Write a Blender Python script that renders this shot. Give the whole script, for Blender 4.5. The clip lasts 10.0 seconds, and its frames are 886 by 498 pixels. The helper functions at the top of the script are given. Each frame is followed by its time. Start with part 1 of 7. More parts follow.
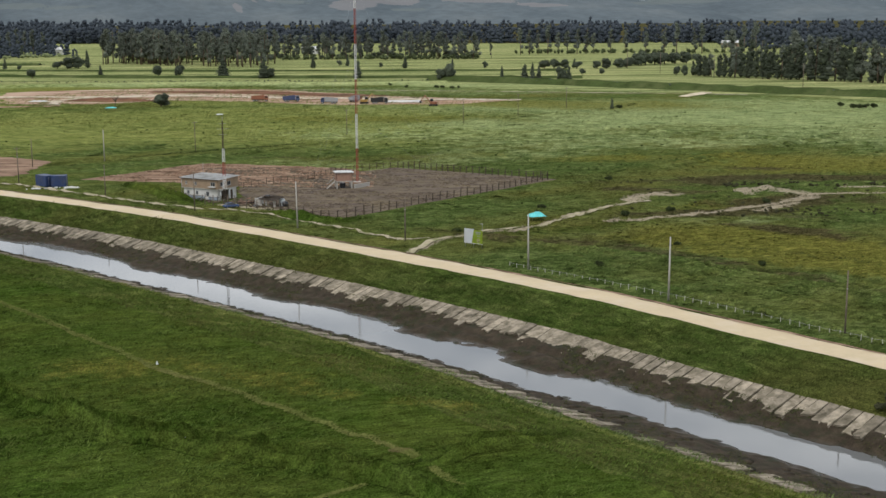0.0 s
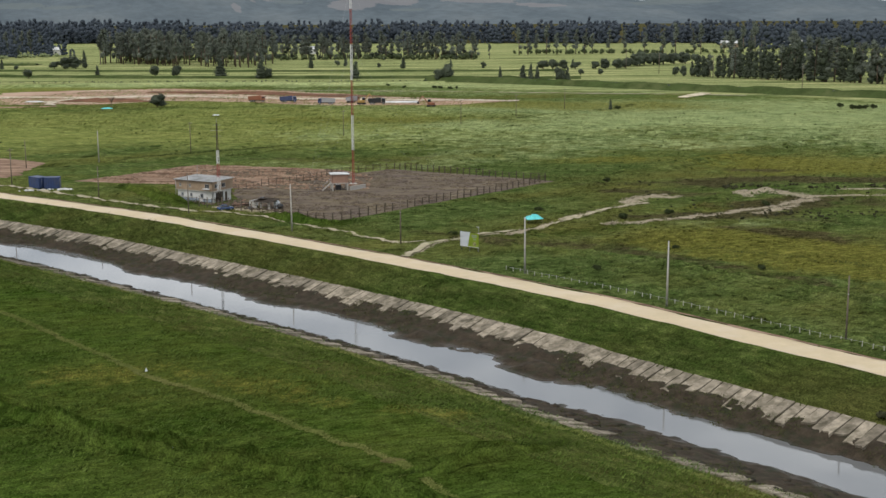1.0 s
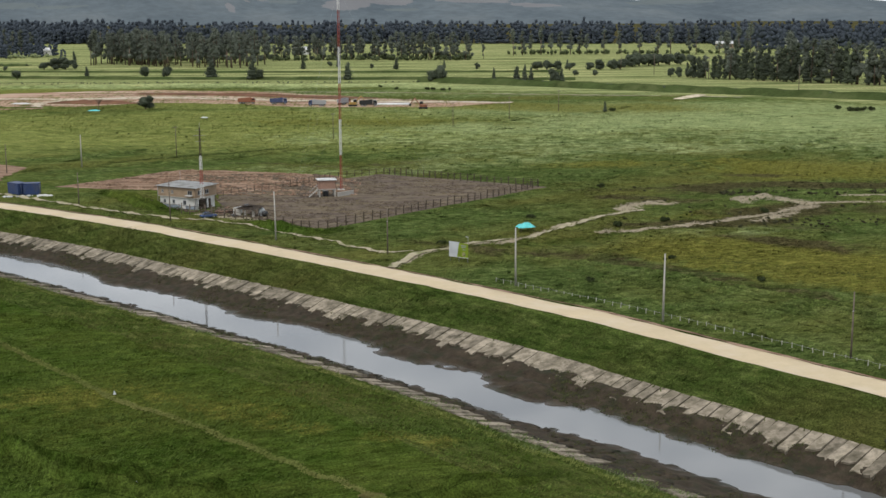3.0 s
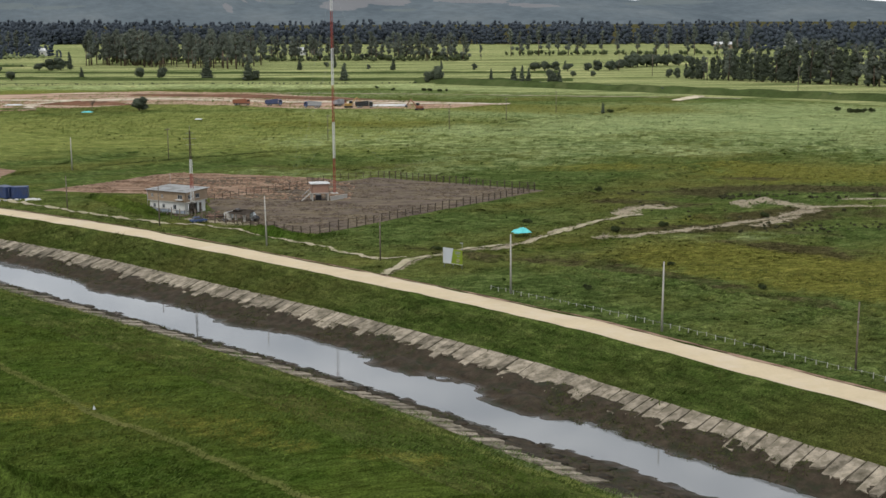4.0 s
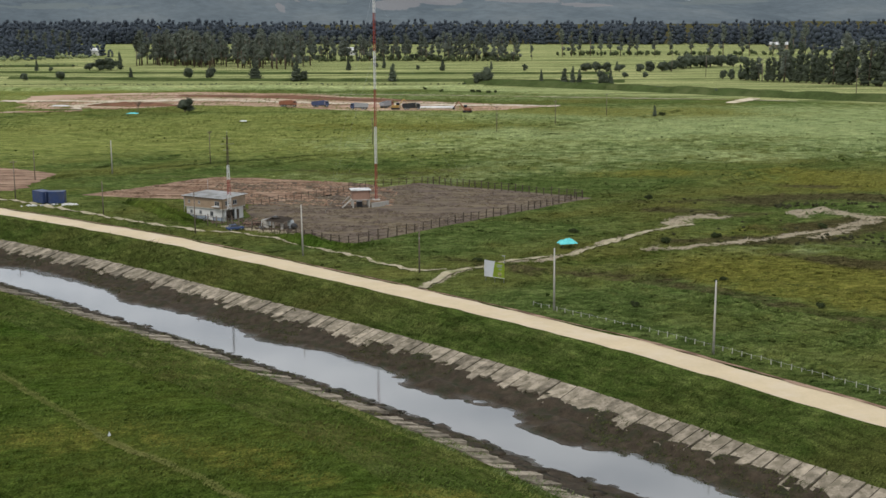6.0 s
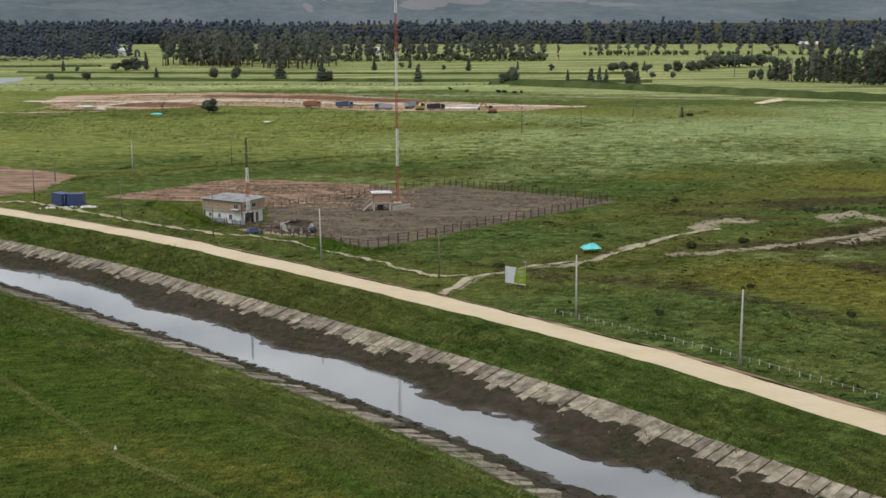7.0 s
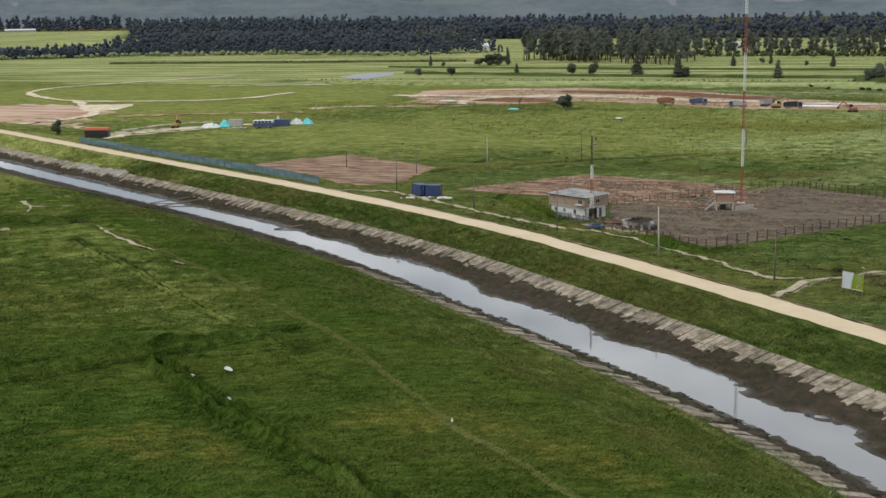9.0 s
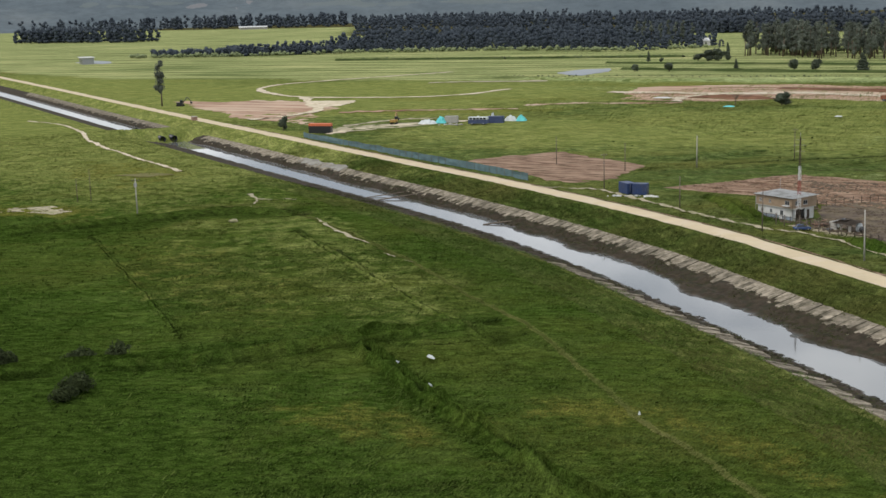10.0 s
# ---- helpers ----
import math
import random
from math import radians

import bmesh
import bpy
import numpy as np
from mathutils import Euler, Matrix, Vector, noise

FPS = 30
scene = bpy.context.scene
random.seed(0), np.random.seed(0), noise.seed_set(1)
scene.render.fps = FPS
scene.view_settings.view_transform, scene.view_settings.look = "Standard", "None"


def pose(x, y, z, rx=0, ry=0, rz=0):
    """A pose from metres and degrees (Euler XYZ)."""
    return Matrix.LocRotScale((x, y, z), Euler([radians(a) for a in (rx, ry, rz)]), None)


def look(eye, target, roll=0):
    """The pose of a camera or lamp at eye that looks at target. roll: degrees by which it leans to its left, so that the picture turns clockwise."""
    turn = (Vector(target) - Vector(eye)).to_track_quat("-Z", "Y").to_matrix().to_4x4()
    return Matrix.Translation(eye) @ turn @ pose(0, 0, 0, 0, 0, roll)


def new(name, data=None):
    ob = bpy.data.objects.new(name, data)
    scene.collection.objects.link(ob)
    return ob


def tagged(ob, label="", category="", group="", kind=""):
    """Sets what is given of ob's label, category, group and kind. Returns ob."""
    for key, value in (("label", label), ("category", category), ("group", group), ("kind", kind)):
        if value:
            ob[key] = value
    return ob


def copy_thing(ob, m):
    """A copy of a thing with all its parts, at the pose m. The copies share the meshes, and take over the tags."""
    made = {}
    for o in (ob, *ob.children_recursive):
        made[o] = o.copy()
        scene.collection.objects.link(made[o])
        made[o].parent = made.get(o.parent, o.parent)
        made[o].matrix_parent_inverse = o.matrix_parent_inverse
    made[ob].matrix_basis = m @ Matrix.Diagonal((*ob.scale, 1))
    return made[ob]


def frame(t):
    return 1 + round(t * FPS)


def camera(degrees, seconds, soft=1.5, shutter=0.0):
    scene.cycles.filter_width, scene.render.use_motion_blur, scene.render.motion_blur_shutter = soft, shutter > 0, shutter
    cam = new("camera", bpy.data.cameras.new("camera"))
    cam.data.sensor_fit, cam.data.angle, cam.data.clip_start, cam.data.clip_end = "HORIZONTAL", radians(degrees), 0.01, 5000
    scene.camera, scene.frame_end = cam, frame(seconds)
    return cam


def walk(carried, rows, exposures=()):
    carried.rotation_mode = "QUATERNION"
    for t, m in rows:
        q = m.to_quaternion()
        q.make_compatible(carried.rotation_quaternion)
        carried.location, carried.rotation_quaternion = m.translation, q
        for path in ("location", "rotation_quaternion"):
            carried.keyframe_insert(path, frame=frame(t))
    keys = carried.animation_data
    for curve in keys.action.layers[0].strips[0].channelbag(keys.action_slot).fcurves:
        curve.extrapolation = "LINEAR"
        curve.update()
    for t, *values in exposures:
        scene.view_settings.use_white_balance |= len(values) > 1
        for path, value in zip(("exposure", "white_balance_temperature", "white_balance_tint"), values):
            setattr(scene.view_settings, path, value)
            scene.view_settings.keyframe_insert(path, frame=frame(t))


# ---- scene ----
cam = camera(38.00, 10.0)
# seconds, eye x, y, z, yaw, pitch, roll
PATH = [
    (0, 16.526, -5.528, 40.748, -0.708, -10.608, -0.252),
    (0.5, 16.772, -4.490, 40.822, -0.732, -10.611, -0.228),
    (1, 17.088, -2.915, 40.828, -0.758, -10.606, -0.218),
    (1.5, 17.378, -1.362, 40.913, -0.778, -10.609, -0.196),
    (2, 17.655, 0.580, 40.989, -0.877, -10.597, -0.204),
    (2.5, 17.987, 2.571, 41.080, -0.934, -10.615, -0.198),
    (4, 19.135, 9.520, 41.267, -1.060, -10.598, -0.187),
    (4.5, 19.624, 11.982, 41.258, -1.084, -10.586, -0.156),
    (5, 19.994, 14.495, 41.323, -1.128, -10.568, -0.140),
    (5.5, 20.340, 16.058, 41.603, -0.078, -10.601, -0.152),
    (6, 20.746, 18.048, 41.742, 1.239, -10.619, -0.195),
    (6.2, 20.960, 18.930, 41.790, 1.765, -10.622, -0.210),
    (7.3, 22.080, 23.860, 41.930, 2.540, -10.640, -0.275),
    (7.5, 22.378, 24.626, 41.992, 2.770, -10.643, -0.292),
    (8, 23.332, 23.901, 42.354, 5.809, -10.692, -0.426),
    (8.5, 24.139, 20.731, 43.092, 10.390, -10.765, -0.604),
    (9, 25.714, 14.622, 43.816, 18.406, -10.782, -0.909),
    (9.5, 28.462, 10.486, 44.821, 24.900, -10.802, -1.252),
    (10, 30.670, 9.028, 45.546, 28.208, -10.840, -1.551),
]
walk(cam, [(t, pose(x, y, z, 90 + pitch, 0, yaw) @ pose(0, 0, 0, 0, 0, roll)) for t, x, y, z, yaw, pitch, roll in PATH])

# ---- sky and sun: bright broken overcast ----
world = bpy.data.worlds.new("sky")
scene.world = world
world.use_nodes = True
wn = world.node_tree
wn.nodes.clear()
sky = wn.nodes.new("ShaderNodeTexSky")
sky.sky_type, sky.sun_disc = "NISHITA", False
SUN_ELEV, SUN_ROT = radians(54), radians(218)
sky.sun_elevation, sky.sun_rotation = SUN_ELEV, SUN_ROT
sky.air_density, sky.dust_density, sky.ozone_density = 1.0, 3.0, 1.0
sky_bg = wn.nodes.new("ShaderNodeBackground")
sky_bg.inputs[1].default_value = 0.12
# a grey cloud deck over the blue
deck = wn.nodes.new("ShaderNodeMix")
deck.data_type = "RGBA"
deck.inputs["Factor"].default_value = 0.72
cloud_map = wn.nodes.new("ShaderNodeTexCoord")
cloud_stretch = wn.nodes.new("ShaderNodeMapping")
cloud_stretch.inputs["Scale"].default_value = (1.0, 1.0, 3.2)
wn.links.new(cloud_map.outputs["Generated"], cloud_stretch.inputs["Vector"])
cloud_noise = wn.nodes.new("ShaderNodeTexNoise")
cloud_noise.inputs["Scale"].default_value = 4.2
cloud_noise.inputs["Detail"].default_value = 6
cloud_noise.inputs["Roughness"].default_value = 0.58
wn.links.new(cloud_stretch.outputs[0], cloud_noise.inputs["Vector"])
cloud_tone = wn.nodes.new("ShaderNodeValToRGB")
cloud_tone.color_ramp.elements[0].position, cloud_tone.color_ramp.elements[0].color = 0.36, (4.6, 5.1, 5.9, 1)
cloud_tone.color_ramp.elements[1].position, cloud_tone.color_ramp.elements[1].color = 0.62, (14.5, 14.7, 14.8, 1)
wn.links.new(cloud_noise.outputs["Fac"], cloud_tone.inputs[0])
wn.links.new(cloud_tone.outputs[0], deck.inputs["B"])
wn.links.new(sky.outputs[0], deck.inputs["A"])
wn.links.new(deck.outputs["Result"], sky_bg.inputs[0])
sky_out = wn.nodes.new("ShaderNodeOutputWorld")
wn.links.new(sky_bg.outputs[0], sky_out.inputs[0])

sun_data = bpy.data.lights.new("sun", "SUN")
sun_data.energy, sun_data.angle, sun_data.color = 1.4, radians(10), (1.0, 0.95, 0.86)
sun = new("sun", sun_data)
sun_dir = Vector((math.sin(SUN_ROT) * math.cos(SUN_ELEV), math.cos(SUN_ROT) * math.cos(SUN_ELEV), math.sin(SUN_ELEV)))
sun.matrix_world = look(sun_dir * 300, (0, 0, 0))
scene.view_settings.exposure = 0.0

# ---- materials ----
def node_mat(name):
    m = bpy.data.materials.new(name)
    m.use_nodes = True
    nt = m.node_tree
    nt.nodes.clear()
    out = nt.nodes.new("ShaderNodeOutputMaterial")
    bs = nt.nodes.new("ShaderNodeBsdfPrincipled")
    nt.links.new(bs.outputs[0], out.inputs[0])
    return m, nt, bs


def coords(nt, world_space=True):
    if world_space:
        g = nt.nodes.new("ShaderNodeNewGeometry")
        return g.outputs["Position"]
    t = nt.nodes.new("ShaderNodeTexCoord")
    return t.outputs["Object"]


def noise_tex(nt, vec, scale, detail=4.0, rough=0.55, stretch=None):
    if stretch:
        mp = nt.nodes.new("ShaderNodeMapping")
        mp.vector_type = "TEXTURE"
        mp.inputs["Scale"].default_value = tuple(1 / k for k in stretch[:3])
        if len(stretch) > 3:
            mp.inputs["Rotation"].default_value = (0, 0, radians(stretch[3]))
        nt.links.new(vec, mp.inputs["Vector"])
        vec = mp.outputs[0]
    n = nt.nodes.new("ShaderNodeTexNoise")
    n.inputs["Scale"].default_value = scale
    n.inputs["Detail"].default_value = detail
    n.inputs["Roughness"].default_value = rough
    nt.links.new(vec, n.inputs["Vector"])
    return n.outputs["Fac"]


def ramp(nt, fac, stops):
    r = nt.nodes.new("ShaderNodeValToRGB")
    e = r.color_ramp.elements
    while len(e) < len(stops):
        e.new(0.5)
    for el, (p, c) in zip(e, stops):
        el.position, el.color = p, (*c, 1) if len(c) == 3 else c
    nt.links.new(fac, r.inputs[0])
    return r.outputs[0]


def mix_col(nt, fac, a, b, mode="MIX"):
    m = nt.nodes.new("ShaderNodeMix")
    m.data_type, m.blend_type = "RGBA", mode
    for key, v in (("Factor", fac), ("A", a), ("B", b)):
        sock = [s for s in m.inputs if s.name == key and s.enabled][0]
        if isinstance(v, (int, float)):
            sock.default_value = v
        elif isinstance(v, tuple):
            sock.default_value = (*v[:3], 1)
        else:
            nt.links.new(v, sock)
    return [s for s in m.outputs if s.enabled][0]


def bump(nt, bs, height, strength=0.3, distance=0.05):
    b = nt.nodes.new("ShaderNodeBump")
    b.inputs["Strength"].default_value = strength
    b.inputs["Distance"].default_value = distance
    nt.links.new(height, b.inputs["Height"])
    nt.links.new(b.outputs[0], bs.inputs["Normal"])


def simple(name, col, rough=0.6, metal=0.0, var=0.18, scale=2.0, fine=18.0, bump_s=0.15, dirt=None, random_tint=0.0, spec=0.4, streak=None, streak_col=None):
    """Painted, metal, earth or stone surface with stains and grain at two scales."""
    m, nt, bs = node_mat(name)
    v = coords(nt, world_space=True)
    a = noise_tex(nt, v, scale, 5)
    b = noise_tex(nt, v, fine, 3)
    lo = tuple(c * (1 - var) for c in col)
    hi = tuple(min(1, c * (1 + var)) for c in col)
    c1 = ramp(nt, a, [(0.3, lo), (0.7, hi)])
    c2 = mix_col(nt, 0.35, c1, ramp(nt, b, [(0.3, lo), (0.7, hi)]))
    if dirt:
        f = ramp(nt, noise_tex(nt, v, scale * 0.7, 6, 0.65), [(0.48, (0, 0, 0)), (0.66, (1, 1, 1))])
        c2 = mix_col(nt, f, c2, dirt)
    if streak:
        f = ramp(nt, noise_tex(nt, v, 1.0, 4, 0.6, streak), [(0.46, (0, 0, 0)), (0.62, (0.8, 0.8, 0.8))])
        c2 = mix_col(nt, f, c2, streak_col)
    if random_tint:
        oi = nt.nodes.new("ShaderNodeObjectInfo")
        k = 1 - random_tint
        c2 = mix_col(nt, 1.0, c2, ramp(nt, oi.outputs["Random"], [(0, (k, k, k)), (1, (1, 1, 1))]), "MULTIPLY")
    nt.links.new(c2, bs.inputs["Base Color"])
    bs.inputs["Roughness"].default_value = rough
    bs.inputs["Metallic"].default_value = metal
    bs.inputs["Specular IOR Level"].default_value = spec
    if bump_s:
        bump(nt, bs, b, bump_s, 0.03)
    return m


def grass_material(name, dark, mid, light, dry, dry_amount=0.5, pale=0.0, comb_turn=20):
    """Pasture: tussock grain, patches some metres wide and broad drifts. The ground's land and bare layers say where
    the growth is ochre, lime, scrubby, striped and bright, sage, or worn to sand, and colour in sun and cloud shade;
    noise breaks their rims."""
    m, nt, bs = node_mat(name)
    v = coords(nt)
    broad = noise_tex(nt, v, 0.018, 4, 0.6, (1, 1.6, 1, 38))
    patch_n = noise_tex(nt, v, 0.10, 5, 0.65, (1, 2.2, 1, comb_turn))
    tuft = noise_tex(nt, v, 0.8, 5, 0.7, (0.7, 1.3, 1, comb_turn))
    fine = noise_tex(nt, v, 4.5, 3, 0.7)
    rim = noise_tex(nt, v, 0.22, 6, 0.72)
    base = ramp(nt, patch_n, [(0.36, dark), (0.5, mid), (0.62, light)])
    grain = ramp(nt, tuft, [(0.40, dark), (0.51, mid), (0.61, light)])
    c = mix_col(nt, 0.45, base, grain)
    f = ramp(nt, broad, [(0.5 - 0.1 * dry_amount, (0, 0, 0)), (0.72, (dry_amount,) * 3)])
    c = mix_col(nt, f, c, dry)
    fleck = ramp(nt, noise_tex(nt, v, 0.35, 6, 0.7), [(0.55, (0, 0, 0)), (0.75, (0.55 * dry_amount,) * 3)])
    c = mix_col(nt, fleck, c, dry)
    land_a, bare_a = nt.nodes.new("ShaderNodeAttribute"), nt.nodes.new("ShaderNodeAttribute")
    land_a.attribute_name, bare_a.attribute_name = "land", "bare"
    la, ba = nt.nodes.new("ShaderNodeSeparateColor"), nt.nodes.new("ShaderNodeSeparateColor")
    nt.links.new(land_a.outputs["Color"], la.inputs[0])
    nt.links.new(bare_a.outputs["Color"], ba.inputs[0])

    def weight(sock, most, lo=0.3, hi=0.8, n=rim, amount=2.2):
        k = nt.nodes.new("ShaderNodeMath")
        k.operation = "MULTIPLY_ADD"
        nt.links.new(n, k.inputs[0])
        k.inputs[1].default_value = amount
        k2 = nt.nodes.new("ShaderNodeMath")
        k2.operation = "SUBTRACT"
        nt.links.new(sock, k2.inputs[0])
        k2.inputs[1].default_value = 0.5 * amount
        nt.links.new(k2.outputs[0], k.inputs[2])
        gate = ramp(nt, sock, [(0.02, (0, 0, 0)), (0.3, (1, 1, 1))])
        return mix_col(nt, 1.0, ramp(nt, k.outputs[0], [(lo, (0, 0, 0)), (hi, (most,) * 3)]), gate, "MULTIPLY")

    # lime grass; part of its brightness is sunlight put into the colour
    lime = ramp(nt, patch_n, [(0.36, (0.142, 0.172, 0.046)), (0.64, (0.276, 0.298, 0.100))])
    c = mix_col(nt, weight(la.outputs["Green"], 0.8), c, lime)
    # far fields coloured bright as if sunlit between clouds
    stripe = noise_tex(nt, v, 0.05, 5, 0.65, (0.16, 1.5, 1, 6))
    pale_c = ramp(nt, stripe, [(0.38, (0.118, 0.146, 0.060)), (0.5, (0.255, 0.288, 0.126)), (0.62, (0.41, 0.41, 0.20))])
    c = mix_col(nt, weight(land_a.outputs["Alpha"], 0.9, 0.35, 0.8, rim, 1.2), c, pale_c)
    c = mix_col(nt, weight(ba.outputs["Red"], 0.75), c, ramp(nt, patch_n, [(0.3, (0.165, 0.222, 0.096)), (0.64, (0.385, 0.445, 0.215))]))
    c = mix_col(nt, weight(la.outputs["Red"], 0.8), c, ramp(nt, tuft, [(0.38, (0.090, 0.098, 0.020)), (0.62, (0.205, 0.190, 0.046))]))
    c = mix_col(nt, weight(la.outputs["Blue"], 0.85), c, ramp(nt, tuft, [(0.35, (0.030, 0.030, 0.014)), (0.65, (0.105, 0.085, 0.048))]))
    # dark ditch green that also paints cloud and furrow shade on the pasture
    shady_green = ramp(nt, tuft, [(0.38, (0.021, 0.042, 0.006)), (0.62, (0.052, 0.088, 0.016))])
    c = mix_col(nt, weight(ba.outputs["Blue"], 0.85), c, shady_green)
    comb = ramp(nt, noise_tex(nt, v, 0.9, 4, 0.65, (0.42, 1.25, 1, comb_turn)), [(0.38, (0.52, 0.52, 0.52)), (0.62, (1.38, 1.38, 1.28))])
    c = mix_col(nt, 0.6, c, comb, "MULTIPLY")
    sh = ramp(nt, fine, [(0.37, (0.46, 0.46, 0.46)), (0.63, (1.46, 1.46, 1.38))])
    c = mix_col(nt, 0.8, c, sh, "MULTIPLY")
    sand_c = ramp(nt, fine, [(0.3, (0.26, 0.22, 0.15)), (0.7, (0.46, 0.40, 0.30))])
    c = mix_col(nt, weight(ba.outputs["Green"], 0.95, 0.42, 0.62, noise_tex(nt, v, 0.5, 6, 0.8), 4.5), c, sand_c)
    nt.links.new(c, bs.inputs["Base Color"])
    bs.inputs["Roughness"].default_value = 0.85
    bs.inputs["Specular IOR Level"].default_value = 0.0
    hsum = nt.nodes.new("ShaderNodeMath")
    hsum.operation = "ADD"
    nt.links.new(tuft, hsum.inputs[0])
    nt.links.new(fine, hsum.inputs[1])
    bump(nt, bs, hsum.outputs[0], 0.95, 0.4)
    return m


M = {}
# greens raised and blued to take in haze over the middle distance
M["field"] = grass_material("pasture", (0.033, 0.055, 0.014), (0.080, 0.116, 0.034), (0.146, 0.183, 0.064), (0.152, 0.136, 0.040), 0.7, 0.9, 6)
M["field_near"] = grass_material("lush_pasture", (0.028, 0.053, 0.008), (0.053, 0.091, 0.016), (0.087, 0.130, 0.029), (0.102, 0.110, 0.026), 0.7, 0.15, 24)
M["bank_grass"] = grass_material("bank_grass", (0.032, 0.054, 0.012), (0.062, 0.090, 0.022), (0.104, 0.130, 0.040), (0.112, 0.098, 0.034), 0.7, 0.0, -46)
M["mud"] = simple("canal_mud", (0.040, 0.031, 0.021), 0.9, spec=0.06, var=0.6, scale=0.8, fine=4, bump_s=1.0, dirt=(0.024, 0.026, 0.014))


def wet_below(m, z0, z1):
    """Mud that shines where it lies close to the water."""
    nt = m.node_tree
    bs = [n for n in nt.nodes if n.type == "BSDF_PRINCIPLED"][0]
    g, sep, k = nt.nodes.new("ShaderNodeNewGeometry"), nt.nodes.new("ShaderNodeSeparateXYZ"), nt.nodes.new("ShaderNodeMapRange")
    nt.links.new(g.outputs["Position"], sep.inputs[0])
    k.inputs["From Min"].default_value, k.inputs["From Max"].default_value = z0, z1
    k.inputs["To Min"].default_value, k.inputs["To Max"].default_value = 0.22, 0.92
    nt.links.new(sep.outputs["Z"], k.inputs["Value"])
    nt.links.new(k.outputs[0], bs.inputs["Roughness"])
    bs.inputs["Specular IOR Level"].default_value = 0.12


wet_below(M["mud"], -4.46, -4.2)
M["road"] = simple("sandy_road", (0.47, 0.385, 0.25), 0.9, var=0.12, scale=0.25, fine=3.0, bump_s=0.2, dirt=(0.50, 0.42, 0.30))
M["track"] = simple("pale_earth_track", (0.54, 0.47, 0.35), 0.95, spec=0.05, var=0.25, scale=0.3, fine=2, bump_s=0.3, dirt=(0.30, 0.25, 0.16))
M["path"] = simple("trodden_path", (0.32, 0.28, 0.185), 0.9, var=0.25, scale=0.4, fine=3.0, bump_s=0.3, dirt=(0.17, 0.17, 0.07))
M["dirt"] = simple("bare_brown_earth", (0.165, 0.105, 0.072), 0.95, spec=0.05, var=0.5, scale=0.3, fine=1.6, bump_s=0.9, dirt=(0.088, 0.058, 0.036), streak=(0.09, 0.55, 1, -6), streak_col=(0.34, 0.24, 0.17))
M["plough"] = simple("dark_bare_soil", (0.092, 0.072, 0.058), 0.95, spec=0.05, var=0.5, scale=0.35, fine=1.8, bump_s=0.9, dirt=(0.128, 0.106, 0.074), streak=(0.10, 0.5, 1, 8), streak_col=(0.155, 0.125, 0.082))
M["site"] = simple("graded_site_earth", (0.33, 0.215, 0.15), 0.95, spec=0.05, var=0.3, scale=0.05, fine=0.4, bump_s=0.5, dirt=(0.17, 0.088, 0.055), streak=(0.012, 0.12, 1, -4), streak_col=(0.47, 0.37, 0.28))
M["sand"] = simple("pale_sand", (0.50, 0.43, 0.34), 0.95, spec=0.05, var=0.25, scale=0.3, fine=2, bump_s=0.4, dirt=(0.22, 0.19, 0.10))
M["silt"] = simple("grey_silt", (0.235, 0.225, 0.195), 0.7, spec=0.2, var=0.25, scale=0.3, fine=2, bump_s=0.3, dirt=(0.13, 0.12, 0.09))
M["dyke"] = simple("dark_dyke_grass", (0.046, 0.064, 0.022), 0.9, spec=0.0, var=0.45, scale=0.08, fine=0.8, bump_s=0.8, dirt=(0.085, 0.10, 0.04))
M["slab"] = simple("weathered_concrete", (0.315, 0.272, 0.208), 0.9, spec=0.1, var=0.35, scale=0.9, fine=6, bump_s=0.3, dirt=(0.100, 0.088, 0.060), random_tint=0.45, streak=(0.9, 0.9, 0.3), streak_col=(0.16, 0.14, 0.10))
M["concrete"] = simple("pole_concrete", (0.35, 0.335, 0.30), 0.8, var=0.15, scale=1.2)
M["bark"] = simple("bark", (0.12, 0.09, 0.065), 0.9, var=0.3)
M["leaf"] = simple("dark_leaves", (0.088, 0.108, 0.072), 0.75, var=0.45, scale=0.25, fine=1.5, bump_s=0, random_tint=0.3, spec=0.2)
# bluish because the haze before the far woods is mixed into the leaf colour
M["leaf_haze"] = simple("hazed_wood_leaves", (0.090, 0.109, 0.131), 0.9, var=0.15, scale=0.03, fine=0.3, bump_s=0, spec=0.1)
M["cream"] = simple("cream_render", (0.27, 0.20, 0.135), 0.85, var=0.12, scale=0.7, fine=6, dirt=(0.22, 0.16, 0.105))
M["white_wall"] = simple("white_wall", (0.50, 0.50, 0.485), 0.8, var=0.1, scale=0.7, dirt=(0.42, 0.41, 0.36))
M["roof"] = simple("fibre_cement_roof", (0.52, 0.53, 0.53), 0.8, var=0.15, scale=0.6, dirt=(0.30, 0.30, 0.28))
M["dark"] = simple("dark_opening", (0.02, 0.022, 0.024), 0.3, var=0.2)
M["red"] = simple("red_paint", (0.25, 0.05, 0.035), 0.5, var=0.2)
M["white"] = simple("white_paint", (0.58, 0.58, 0.57), 0.5, var=0.1)
M["blue"] = simple("blue_container_paint", (0.018, 0.038, 0.11), 0.5, var=0.25, scale=0.8, dirt=(0.035, 0.045, 0.085))
M["brick"] = simple("brick_hut", (0.27, 0.165, 0.120), 0.85, var=0.2, scale=1.5)
M["fence"] = simple("fence_post_wood", (0.062, 0.047, 0.033), 0.9, var=0.3)

water, wnt, wbs = node_mat("canal_water")
wv = coords(wnt)
wbs.inputs["Base Color"].default_value = (0.13, 0.135, 0.135, 1)
wbs.inputs["Roughness"].default_value = 0.04
wbs.inputs["IOR"].default_value = 1.6
wbs.inputs["Specular IOR Level"].default_value = 0.5
